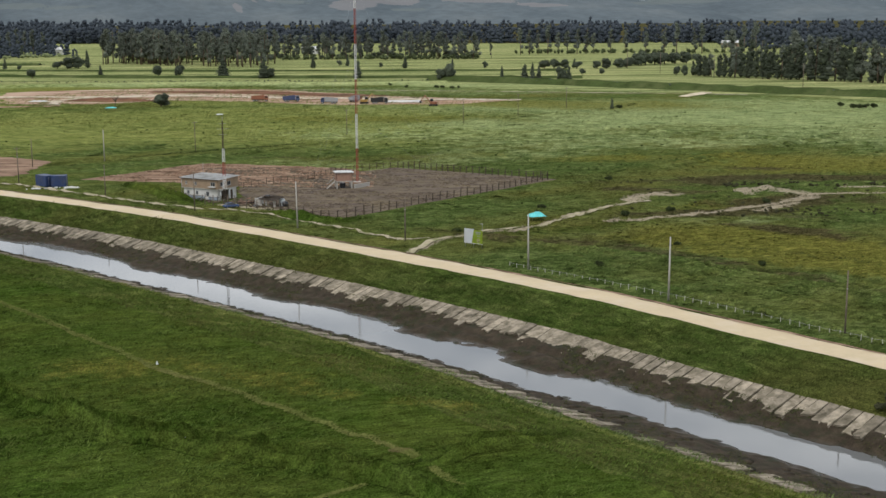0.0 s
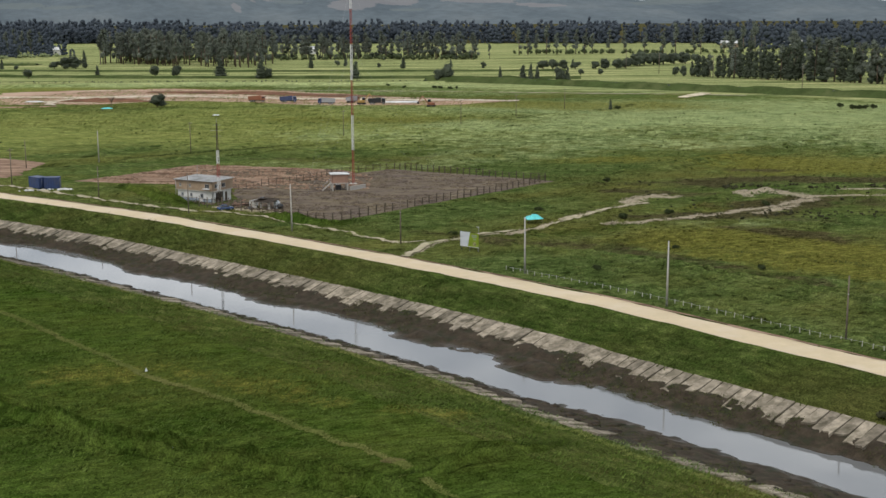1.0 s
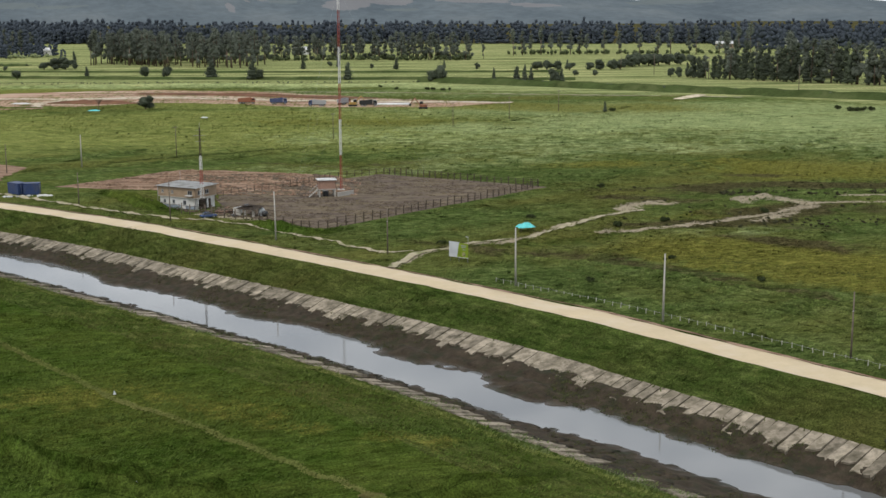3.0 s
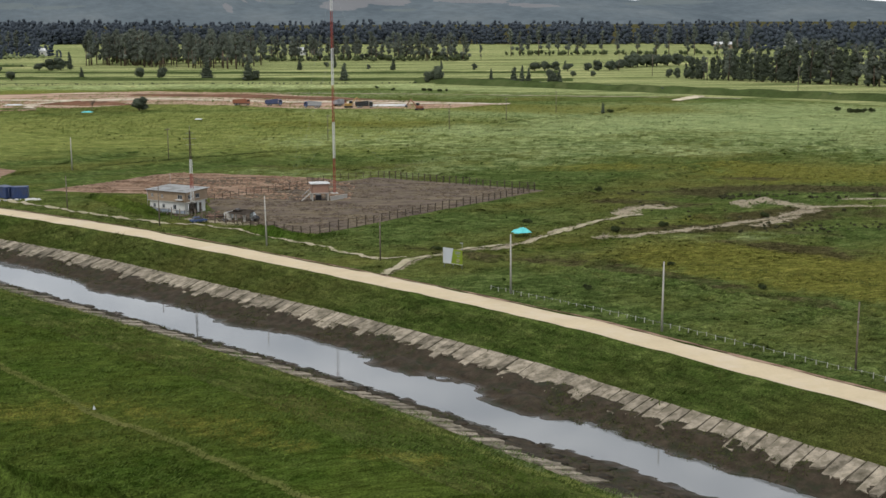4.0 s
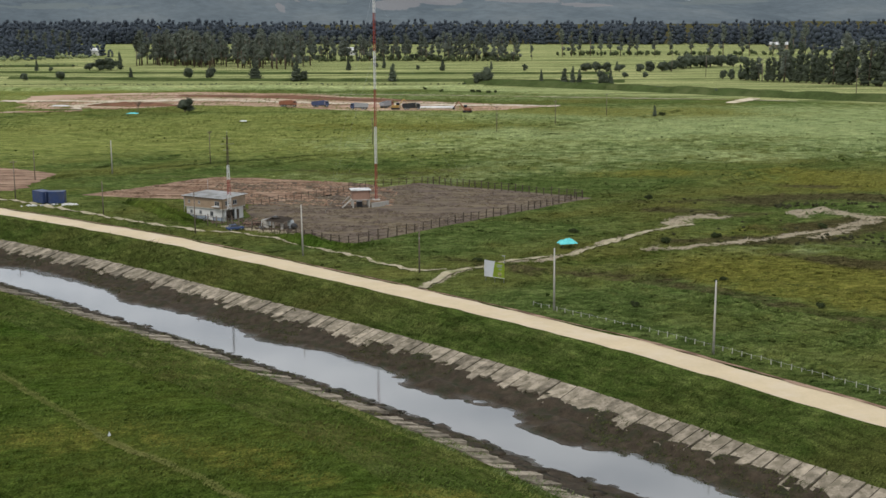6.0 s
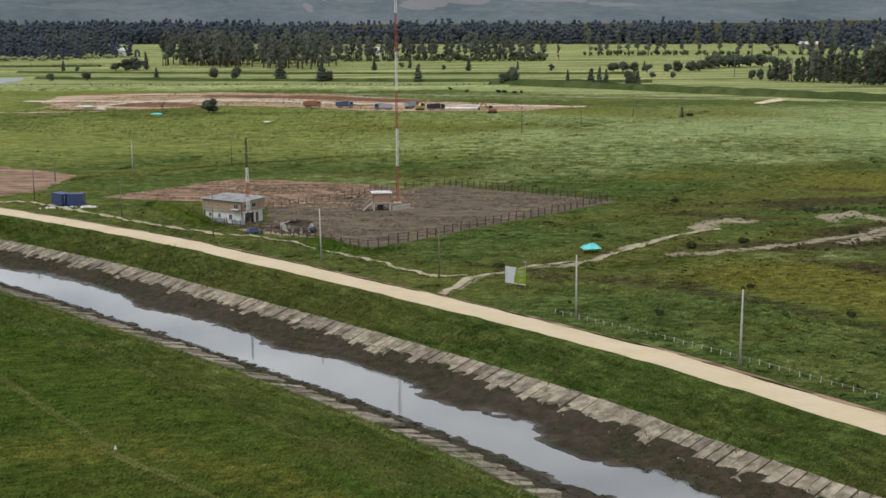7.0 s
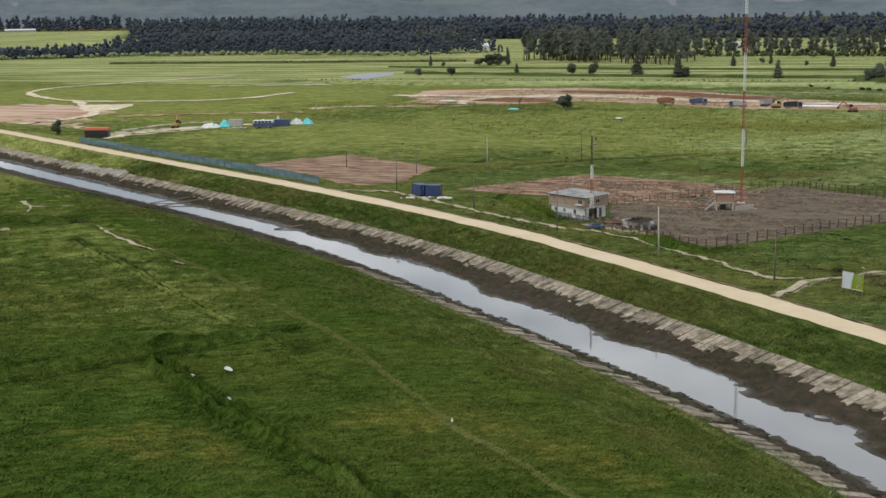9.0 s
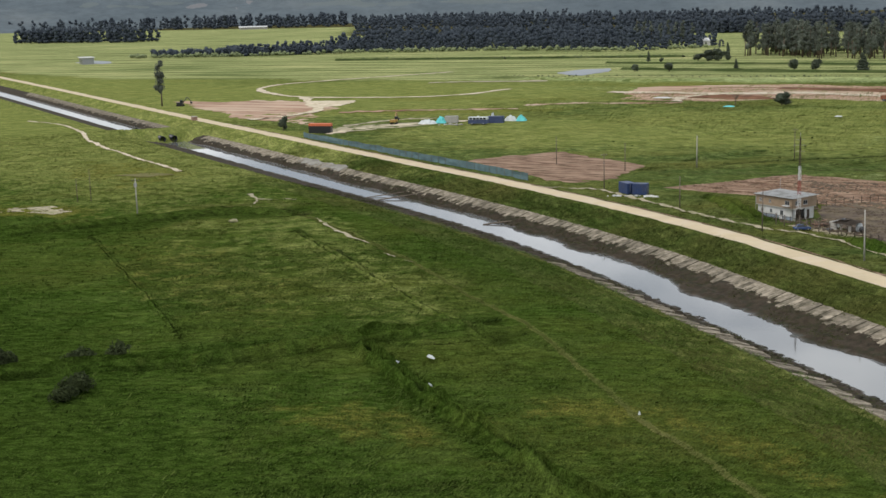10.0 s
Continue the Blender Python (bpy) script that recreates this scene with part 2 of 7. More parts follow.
bump(wnt, wbs, noise_tex(wnt, wv, 0.8, 3, 0.5), 0.04, 0.05)
M["water"] = water


def leafy(m, share=0.4):
    """Leaves let light through: part of it goes on to the far side."""
    nt = m.node_tree
    bs = [n for n in nt.nodes if n.type == "BSDF_PRINCIPLED"][0]
    out = [n for n in nt.nodes if n.type == "OUTPUT_MATERIAL"][0]
    tr, mx = nt.nodes.new("ShaderNodeBsdfTranslucent"), nt.nodes.new("ShaderNodeMixShader")
    nt.links.new(bs.inputs["Base Color"].links[0].from_socket, tr.inputs[0])
    mx.inputs[0].default_value = share
    nt.links.new(bs.outputs[0], mx.inputs[1])
    nt.links.new(tr.outputs[0], mx.inputs[2])
    nt.links.new(mx.outputs[0], out.inputs[0])


leafy(M["leaf"]), leafy(M["leaf_haze"], 0.5)
M["wood"] = simple("weathered_pole_wood", (0.13, 0.105, 0.08), 0.9, var=0.3, scale=1.5)
M["post_white"] = simple("whitewashed_post", (0.36, 0.36, 0.30), 0.85, var=0.2)
M["tarp"] = simple("turquoise_tarpaulin", (0.10, 0.50, 0.50), 0.55, var=0.25, scale=1.0, bump_s=0.4)
M["tarp_white"] = simple("white_plastic_sheet", (0.50, 0.53, 0.53), 0.5, var=0.15, scale=1.0)
M["sign_white"] = simple("white_banner", (0.62, 0.64, 0.66), 0.6, var=0.06, scale=0.8, bump_s=0.05)
M["sign_green"] = simple("lime_green_banner", (0.27, 0.36, 0.035), 0.6, var=0.12, scale=0.8, bump_s=0.05)
M["mesh_blue"] = simple("blue_green_netting", (0.085, 0.14, 0.15), 0.8, var=0.3, scale=0.6, fine=4)
M["orange"] = simple("orange_truck_paint", (0.22, 0.085, 0.045), 0.5, var=0.25, scale=0.9)
M["truck_blue"] = simple("blue_truck_paint", (0.045, 0.062, 0.13), 0.45, var=0.25, scale=0.9)
M["yellow"] = simple("yellow_machine_paint", (0.30, 0.19, 0.05), 0.5, var=0.25, scale=0.9)
M["tyre"] = simple("tyre_rubber", (0.02, 0.02, 0.02), 0.85, var=0.3)
M["grey"] = simple("galvanised_grey", (0.30, 0.31, 0.32), 0.5, metal=0.3, var=0.15)
M["car_blue"] = simple("blue_car_paint", (0.03, 0.055, 0.13), 0.25, var=0.1, bump_s=0)
M["container_orange"] = simple("orange_red_roof_paint", (0.55, 0.14, 0.06), 0.6, var=0.2)
M["scrub"] = simple("dark_dry_scrub", (0.042, 0.044, 0.022), 0.85, var=0.5, scale=0.7, fine=3, bump_s=0, spec=0.1)
M["pale_bush"] = simple("pale_bush_leaves", (0.17, 0.20, 0.10), 0.8, var=0.3, scale=0.15, fine=1, bump_s=0, spec=0.15)
M["light_leaf"] = simple("light_bush_leaves", (0.100, 0.125, 0.058), 0.8, var=0.35, scale=0.15, fine=1, bump_s=0, random_tint=0.3, spec=0.15)
# leaf green lifted pale to stand for haze over the far grove
M["euc_leaf"] = simple("eucalyptus_leaves", (0.165, 0.188, 0.150), 0.75, var=0.45, scale=0.12, fine=0.9, bump_s=0, random_tint=0.35, spec=0.2)
M["dry_grass"] = simple("dry_grass_tufts", (0.13, 0.12, 0.045), 0.9, var=0.3, scale=0.2, fine=2, bump_s=0, spec=0.1)
# sedge green, darkened to include the shade down in the ditches
M["ditch"] = simple("shaded_ditch_sedge", (0.026, 0.042, 0.010), 0.85, var=0.45, scale=0.25, fine=2.5, bump_s=0.6, spec=0.0)

glass, gnt, gbs = node_mat("window_glass")
gbs.inputs["Base Color"].default_value = (0.02, 0.025, 0.03, 1)
gbs.inputs["Roughness"].default_value = 0.08
M["glass"] = glass


def tuft_material(name, dark, light, dry):
    """Blades: each tuft has its own shade, drier ones here and there."""
    m, nt, bs = node_mat(name)
    g = nt.nodes.new("ShaderNodeNewGeometry")
    v = g.outputs["Position"]
    c = ramp(nt, g.outputs["Random Per Island"], [(0, dark), (1, light)])
    f = ramp(nt, noise_tex(nt, v, 0.05, 5, 0.65), [(0.5, (0, 0, 0)), (0.7, (0.75,) * 3)])
    c = mix_col(nt, f, c, dry)
    nt.links.new(c, bs.inputs["Base Color"])
    bs.inputs["Roughness"].default_value = 0.8
    bs.inputs["Specular IOR Level"].default_value = 0.02
    return m


M["tuft"] = tuft_material("pasture_blades", (0.026, 0.050, 0.008), (0.104, 0.146, 0.032), (0.086, 0.108, 0.026))
M["tuft_dry"] = tuft_material("rough_pasture_blades", (0.040, 0.062, 0.016), (0.150, 0.185, 0.076), (0.165, 0.145, 0.050))
M["weed"] = tuft_material("mud_weeds", (0.034, 0.040, 0.016), (0.062, 0.068, 0.026), (0.075, 0.062, 0.035))
M["weed_dry"] = tuft_material("dry_soil_weeds", (0.070, 0.056, 0.034), (0.165, 0.135, 0.086), (0.135, 0.125, 0.060))
M["bush_leaf"] = simple("bush_leaves", (0.046, 0.060, 0.024), 0.8, var=0.4, scale=0.6, fine=3, bump_s=0, spec=0.1)
M["dado"] = simple("faded_blue_wall_paint", (0.22, 0.26, 0.31), 0.85, var=0.2, scale=0.8, dirt=(0.16, 0.17, 0.17))
for k in ("euc_leaf", "light_leaf", "bush_leaf"):
    leafy(M[k])
M["pond_water"] = simple("silty_pond_water", (0.12, 0.14, 0.15), 0.35, var=0.15, scale=0.1, fine=1.0, bump_s=0.3, spec=0.25)
M["spoil"] = simple("red_brown_spoil", (0.150, 0.078, 0.048), 0.95, spec=0.05, var=0.4, scale=0.1, fine=0.8, bump_s=0.6, dirt=(0.085, 0.05, 0.032))

# ---- the line of the dyke road, from behind the near end to the far distance ----
LINE = [(1900, -2300), (420, -330), (232, -62), (150, 42), (100, 102), (82, 123), (66.3, 142), (56.1, 154.7), (44.1, 170.3), (29.6, 186.3), (10, 206.2),
        (-9.3, 224.8), (-35.4, 249.2), (-67.6, 274.6), (-108, 303), (-162, 338), (-239, 388.5), (-349, 461), (-546, 593), (-900, 828), (-3900, 2840)]


def smooth_line(pts, step):
    """Catmull-Rom through the points, sampled evenly, as an (n, 2) array."""
    p = np.array(pts, float)
    p = np.vstack([2 * p[0] - p[1], p, 2 * p[-1] - p[-2]])
    out = []
    for i in range(1, len(p) - 2):
        a, b, c, d = p[i - 1:i + 3]
        # centripetal-like tangents scaled to the chord keep long end spans straight
        L = np.linalg.norm(c - b)
        m1 = (c - a) / (np.linalg.norm(c - b) + np.linalg.norm(b - a)) * L
        m2 = (d - b) / (np.linalg.norm(d - c) + np.linalg.norm(c - b)) * L
        u = np.linspace(0, 1, max(2, int(L / 2)), endpoint=False)[:, None]
        out.append((2 * u**3 - 3 * u**2 + 1) * b + (u**3 - 2 * u**2 + u) * m1 + (-2 * u**3 + 3 * u**2) * c + (u**3 - u**2) * m2)
    q = np.vstack(out + [p[-2:-1]])
    s = np.r_[0, np.cumsum(np.linalg.norm(np.diff(q, axis=0), axis=1))]
    t = np.arange(0, s[-1], step)
    return np.stack([np.interp(t, s, q[:, 0]), np.interp(t, s, q[:, 1])], 1)


AXIS = smooth_line(LINE, 1.5)
AXIS_S = np.r_[0, np.cumsum(np.linalg.norm(np.diff(AXIS, axis=0), axis=1))]
AXIS_T = np.gradient(AXIS, axis=0)
AXIS_T /= np.linalg.norm(AXIS_T, axis=1)[:, None]
AXIS_N = np.stack([-AXIS_T[:, 1], AXIS_T[:, 0]], 1)  # to the canal and the near pasture
S0 = AXIS_S[np.argmin(np.linalg.norm(AXIS - (44.1, 170.3), axis=1))]


def along(s, n, z=0.0):
    """The place s metres along the dyke from the pole by the road (positive to the far end), n metres towards the canal."""
    s = s + S0
    x = np.interp(s, AXIS_S, AXIS[:, 0]) + n * np.interp(s, AXIS_S, AXIS_N[:, 0])
    y = np.interp(s, AXIS_S, AXIS[:, 1]) + n * np.interp(s, AXIS_S, AXIS_N[:, 1])
    return x, y, z


def locate(x, y):
    """s and n of a place near the dyke."""
    i = int(np.argmin((AXIS[:, 0] - x) ** 2 + (AXIS[:, 1] - y) ** 2))
    d = np.array((x, y)) - AXIS[i]
    return AXIS_S[i] - S0 + float(d @ AXIS_T[i]), float(d @ AXIS_N[i])


PROFILE = [(-9, 0), (-4.2, 0.0), (-3.0, 0.12), (-2.6, 0.16), (2.6, 0.16), (3.2, 0.1), (4.6, -0.45), (9.0, -1.6), (12.2, -2.25), (16.0, -3.45), (18.2, -3.95), (20.6, -4.42), (21.5, -4.72),
           (27.5, -4.75), (29.6, -4.35), (33.4, -3.6), (36.2, -2.55), (40, -1.75), (46, -0.75), (54, -0.1), (62, 0)]
PN, PZ = np.array(PROFILE).T
WATER_Z = -4.5
CULVERT_S = locate(-300, 396)[0]


def bed_n(s, n):
    """n with the canal's bed moved back to the middle: it wanders towards the dyke at the bend and along the far stretch."""
    off = np.interp(s, [-60, -25, -8, 100, 180], [3.0, 2.8, 0, 0, 2.6])
    return n + off * np.clip(np.minimum((n - 16.0) / 3.0, (36 - n) / 6.0), 0, 1)


def ground_z(s, n):
    """Height of the ground: the canal's section, filled in where the far crossing is, and low swells."""
    z = np.interp(bed_n(s, n), PN, PZ)
    fill = np.clip(1.6 - np.abs(s - CULVERT_S - 9) / 9.0, 0, 1)
    z = np.where((n > 3) & (n < 62), z * (1 - fill * 0.93), z)
    return z


BARE_PLOTS = [[(-1, 244.5), (47.8, 302), (8.4, 328), (-27.8, 291), (-40, 277), (-32, 267), (-13, 254)], [(-69, 307), (-43.4, 340), (-4.6, 328), (3, 318), (-26.1, 292), (-42, 300)],
              [(-140, 342), (-133, 358), (-120, 369), (-86, 344), (-88, 316), (-100, 312)]]


def open_grass(x, y, margin=1.0):
    """1 on grass, 0 inside the bare plots."""
    x, y = np.asarray(x, float), np.asarray(y, float)
    inside = np.zeros(x.shape, bool)
    for poly in BARE_PLOTS:
        p = np.array(poly)
        c = p.mean(0)
        p = c + (p - c) * (1 + 2.0 * margin / np.linalg.norm(p - c, axis=1).mean())
        hit = np.zeros(x.shape, bool)
        for (x0, y0), (x1, y1) in zip(p, np.roll(p, -1, axis=0)):
            hit ^= ((y0 > y) != (y1 > y)) & (x < (x1 - x0) * (y - y0) / (y1 - y0 + 1e-9) + x0)
        inside |= hit
    return np.where(inside, 0.0, 1.0)


def swell(x, y, s, n):
    """Low humps of the pastures and banks."""
    amp = np.where((n > 3.4) & (n < 11), 0.2, 0) + np.where(n > 37, 0.28, 0) + np.where(n < -6, 0.06, 0)
    amp = amp * np.clip((620 - np.abs(s)) / 100, 0, 1)
    low = amp * ((vnoise(x, y, 0.16, 2) - 0.5) * 1.3 + (vnoise(x, y, 0.05, 3) - 0.5))
    # combed tussocks, longer one way than the other
    u, v = x * 0.93 + y * 0.36, y * 0.93 - x * 0.36
    hum = np.where((n > 3.4) & (n < 11), 0.62, 0) + np.where(n > 37, 0.34, 0) + np.where(n < -5, 0.46, 0) - np.where(n < -70, 0.14, 0)
    hum = hum * np.clip((420 - np.abs(s - 60)) / 60, 0, 1) * np.clip((n + 250) / 60, 0, 1)
    tus = (vnoise(u * 0.55, v, 0.62, 4) - 0.5) + 0.6 * (vnoise(u * 0.7, v * 1.2, 0.31, 5) - 0.5) + 0.45 * (vnoise(u, v, 1.15, 6) - 0.5)
    ridge = 1 - np.abs(2 * vnoise(u * 0.42, v * 1.05, 0.5, 11) - 1)
    tus = tus + 0.5 * (ridge - 0.55)
    return low + hum * tus * open_grass(x, y)


def sn_of(x, y):
    """s and n for arrays of places."""
    x, y = np.asarray(x, float), np.asarray(y, float)
    ax, tt, nn, ss = AXIS[::2], AXIS_T[::2], AXIS_N[::2], AXIS_S[::2]
    s, n = np.empty(len(x)), np.empty(len(x))
    for i in range(0, len(x), 4000):
        dx, dy = x[i:i + 4000, None] - ax[None, :, 0], y[i:i + 4000, None] - ax[None, :, 1]
        k = np.argmin(dx * dx + dy * dy, axis=1)
        r = np.arange(len(k))
        s[i:i + 4000] = ss[k] - S0 + dx[r, k] * tt[k, 0] + dy[r, k] * tt[k, 1]
        n[i:i + 4000] = dx[r, k] * nn[k, 0] + dy[r, k] * nn[k, 1]
    return s, n


def height_at(x, y):  # ground under a place
    s, n = sn_of(x, y)
    return ground_z(s, n) + swell(np.asarray(x), np.asarray(y), s, n)


def mesh_object(name, verts, faces, mats, parent=None, smooth=False, indices=None):
    me = bpy.data.meshes.new(name)
    me.from_pydata([tuple(v) for v in verts], [], [tuple(f) for f in faces])
    for m in (mats if isinstance(mats, (list, tuple)) else [mats]):
        me.materials.append(m)
    if indices is not None:
        me.polygons.foreach_set("material_index", np.asarray(indices, np.int32))
    if smooth:
        me.polygons.foreach_set("use_smooth", np.ones(len(me.polygons), bool))
    me.update()
    ob = new(name, me)
    if parent:
        ob.parent = parent
    return ob


def vnoise(x, y, f, seed=0):
    """Smooth value noise for arrays."""
    x, y = np.asarray(x) * f + 37.7 * seed, np.asarray(y) * f - 19.3 * seed
    xi, yi = np.floor(x), np.floor(y)
    u, v = x - xi, y - yi
    u, v = u * u * (3 - 2 * u), v * v * (3 - 2 * v)

    def h(a, b):
        k = np.sin(a * 127.1 + b * 311.7 + seed * 13.7) * 43758.5453
        return k - np.floor(k)
    return (h(xi, yi) * (1 - u) + h(xi + 1, yi) * u) * (1 - v) + (h(xi, yi + 1) * (1 - u) + h(xi + 1, yi + 1) * u) * v


# where the growth differs, with sun and cloud shade put into the colour: channel, centre, half length, half width,
# turn, amount
OCHRE, LIME, SCRUB, SAGE, SHADY_GREEN = 0, 1, 2, 4, 6
DRIFTS = [(OCHRE, 84, 206, 34, 13, -32, 1.4), (OCHRE, 122, 330, 42, 20, 0, 0.85), (OCHRE, 54, 342, 20, 10, 0, 0.7), (OCHRE, 75, 550, 75, 26, -15, 0.75), (OCHRE, -6, 476, 60, 16, -10, 0.6), (OCHRE, 78, 258, 22, 6, 25, 0.6),
          (OCHRE, -19, 138, 8, 5, 30, 0.6), (OCHRE, -1, 134, 13, 4, -30, 0.55), (OCHRE, 18, 127, 9, 4, 0, 0.45), (OCHRE, -95, 173, 26, 14, -35, 0.3), (OCHRE, -124, 187, 30, 14, -35, 0.35), (OCHRE, -39, 126, 14, 6, 0, 0.6),
          (OCHRE, -226, 290, 40, 14, -35, 0.6), (OCHRE, -140, 660, 90, 20, 0, 0.6), (OCHRE, -195, 228, 22, 9, 0, 0.8), (OCHRE, -215, 500, 70, 10, 20, 0.6), (OCHRE, -240, 560, 60, 12, 10, 0.5),
          (LIME, -31, 428, 60, 45, 0, 1.0), (LIME, -90, 450, 60, 60, 0, 1.0), (LIME, -140, 430, 60, 60, 0, 0.9), (LIME, 10, 480, 50, 40, 0, 0.5), (LIME, -330, 560, 150, 120, 20, 1.2), (LIME, -280, 340, 110, 50, -35, 1.2),
          (LIME, -420, 440, 140, 80, -35, 1.2), (LIME, -220, 270, 70, 26, -35, 0.55), (LIME, -560, 560, 240, 160, -30, 0.9), (LIME, -200, 640, 100, 80, 0, 0.7), (LIME, -12, 175, 30, 9, -42, 0.35), (LIME, 110, 460, 120, 30, -10, 0.4),
          (SCRUB, 70, 246, 18, 5, 10, 1.0), (SCRUB, 90, 260, 18, 8, 25, 1.1), (SCRUB, 68, 281, 14, 5, 0, 0.8), (SCRUB, 118, 298, 44, 6, 4, 1.25), (SCRUB, 100, 322, 16, 4, 0, 0.9), (SCRUB, 79, 226, 12, 3.5, -30, 0.9), (SCRUB, 124, 262, 30, 8, 0, 0.6),
          (SCRUB, 44, 215, 26, 3, -42, 0.7), (SCRUB, 60, 200, 30, 2.5, -50, 0.6), (SCRUB, 85, 242, 10, 3, 0, 0.5), (SCRUB, -20, 352, 60, 3, 12, 0.45), (SHADY_GREEN, -172, 205, 56, 7, 49, 1.3), (SCRUB, -150, 250, 26, 4, 10, 0.4),
          (LIME, -10, 430, 80, 34, 0, 0.8), (LIME, -60, 500, 90, 40, 0, 0.9), (SAGE, 180, 330, 70, 22, -10, 0.5), (SAGE, 20, 350, 50, 16, 20, 0.5), (SAGE, 131, 475, 85, 34, -12, 1.0), (SAGE, 61, 454, 60, 22, 0, 0.8), (SAGE, 160, 420, 80, 24, -8, 0.7), (SAGE, 55, 385, 50, 14, 5, 0.55), (SAGE, 40, 690, 140, 16, -12, 0.6), (SAGE, -120, 700, 200, 18, 0, 0.7), (SAGE, 60, 232, 26, 7, 20, 0.4),
          (SAGE, 150, 520, 150, 50, -8, 0.8), (SAGE, 40, 420, 70, 34, 0, 0.55), (SAGE, 210, 420, 110, 60, 0, 0.7), (SAGE, 90, 390, 60, 20, 0, 0.6), (SAGE, -30, 640, 200, 30, 0, 0.5),
          (LIME, -112, 188, 44, 18, -38, 0.4), (LIME, -80, 190, 40, 12, -40, 0.5), (LIME, -118, 222, 50, 13, -38, 0.55), (LIME, -150, 240, 40, 14, -38, 0.5), (LIME, -310, 422, 140, 15, -33, 1.3), (LIME, -20, 560, 120, 30, -10, 0.7),
          (SHADY_GREEN, -95, 112, 60, 24, -35, 1.1), (SHADY_GREEN, -140, 140, 60, 26, -35, 0.8), (SHADY_GREEN, -60, 96, 40, 20, -35, 0.9), (SHADY_GREEN, -80, 137, 30, 2.6, 46, 1.4), (SHADY_GREEN, -40, 136, 34, 2.4, -42, 1.0), (SHADY_GREEN, 44, 232, 14, 7, 20, 0.5), (SHADY_GREEN, 2, 112, 26, 10, -35, 0.6), (SHADY_GREEN, -40, 300, 30, 8, -35, 0.5)]
SANDY = [([(52, 240), (60, 243), (66, 246), (75, 251), (83, 257), (91, 263), (97, 269), (103, 275), (112, 276), (124, 275), (160, 272)], 1.15), ([(87, 278), (92, 284), (97, 280), (100, 276)], 2.3), ([(84, 252), (89, 257), (94, 262)], 1.5),
         ([(112, 286), (124, 287), (150, 290)], 1.4), ([(60, 267), (64, 275), (68, 277), (71, 275)], 2.0), ([(95, 266), (101, 271)], 2.0),
         ([(13, 206), (16.9, 217), (21, 223), (27.3, 228), (35, 232), (38.6, 237), (46.4, 249), (58.9, 263), (64, 270)], 0.95),
         ([(-21, 262), (-14, 258)], 2.6), ([(-26, 265), (-20, 262)], 1.6)]


def land_at(x, y):
    """Layers of growth at places, sun and cloud shade coloured in: ochre, lime, scrub, bright striped, sage, sand,
    shady green.
    """
    x, y = np.asarray(x, float), np.asarray(y, float)
    out = np.zeros((7, len(x)))
    amp = np.clip(np.abs(y - 120) * 0.10, 3, 22)
    wx = x + (vnoise(x, y, 0.045, 61) - 0.5) * amp * 2 + (vnoise(x, y, 0.2, 63) - 0.5) * 3
    wy = y + (vnoise(x, y, 0.045, 62) - 0.5) * amp + (vnoise(x, y, 0.2, 64) - 0.5) * 2
    for ch, cx, cy, rx, ry, turn, amt in DRIFTS:
        c, d = math.cos(radians(turn)), math.sin(radians(turn))
        u, v = ((wx - cx) * c + (wy - cy) * d) / rx, ((wy - cy) * c - (wx - cx) * d) / ry
        out[ch] = np.maximum(out[ch], amt * np.clip(1.5 - 0.9 * np.sqrt(u * u + v * v), 0, 1))
    # past this line the ground colour turns to the painted sunlit stripes
    edge = np.interp(x, [-1600, -900, -600, -330, -226, 0, 60, 200, 330, 700], [1150, 820, 690, 690, 700, 690, 660, 575, 485, 520])
    out[3] = np.clip((wy - edge) / 30 + 0.5, 0, 1)
    woods = y - np.where(x < -0.6 * y, 2330, 1530 - 0.12 * x)
    k = np.clip(woods / 25, 0, 1)
    out[3] *= 1 - k
    out[2] = np.maximum(out[2], 1.3 * k)
    for pts, w in SANDY:
        q = smooth_line(pts, 1.0)
        near = (x > q[:, 0].min() - 5) & (x < q[:, 0].max() + 5) & (y > q[:, 1].min() - 5) & (y < q[:, 1].max() + 5)
        if near.any():
            d2 = np.sqrt(((x[near, None] - q[None, :, 0]) ** 2 + (y[near, None] - q[None, :, 1]) ** 2).min(1))
            out[5, near] = np.maximum(out[5, near], np.clip(1.12 - 0.68 * d2 / w, 0, 1))
    return out


def land_layers(me, x, y):
    k = land_at(x, y)
    for name, rows in (("land", (0, 1, 2, 3)), ("bare", (4, 5, 6, 6))):
        a = me.color_attributes.new(name, "FLOAT_COLOR", "POINT")
        a.data.foreach_set("color", np.stack([k[r] for r in rows], 1).astype(np.float32).ravel())


def mud_relief(X, Y, s, n):
    """Lumpy mud along the water, so that its edge wanders, and mud that creeps over the feet of the lining."""
    n = bed_n(s, n)
    lump = np.clip((n - 18.2) / 0.8, 0, 1) * np.clip((23.6 - n) / 2.0, 0, 1)
    z = np.where(np.abs(s - 120) < 420, lump * ((vnoise(X, Y, 0.5, 7) - 0.5) * 0.5 + (vnoise(X, Y, 1.1, 8) - 0.5) * 0.25 + (vnoise(s, n * 0.5, 0.085, 9) - 0.52) * 1.35), 0)
    foot = np.clip((n - 13.9) / 1.2, 0, 1) * np.clip((17.4 - n) / 0.9, 0, 1)
    z = z + np.where(np.abs(s - 120) < 420, foot * (0.02 + 0.62 * vnoise(s, n * 0.6, 0.75, 21) * vnoise(s, n, 0.21, 22) + 0.18 * vnoise(X, Y, 1.3, 23)), 0)
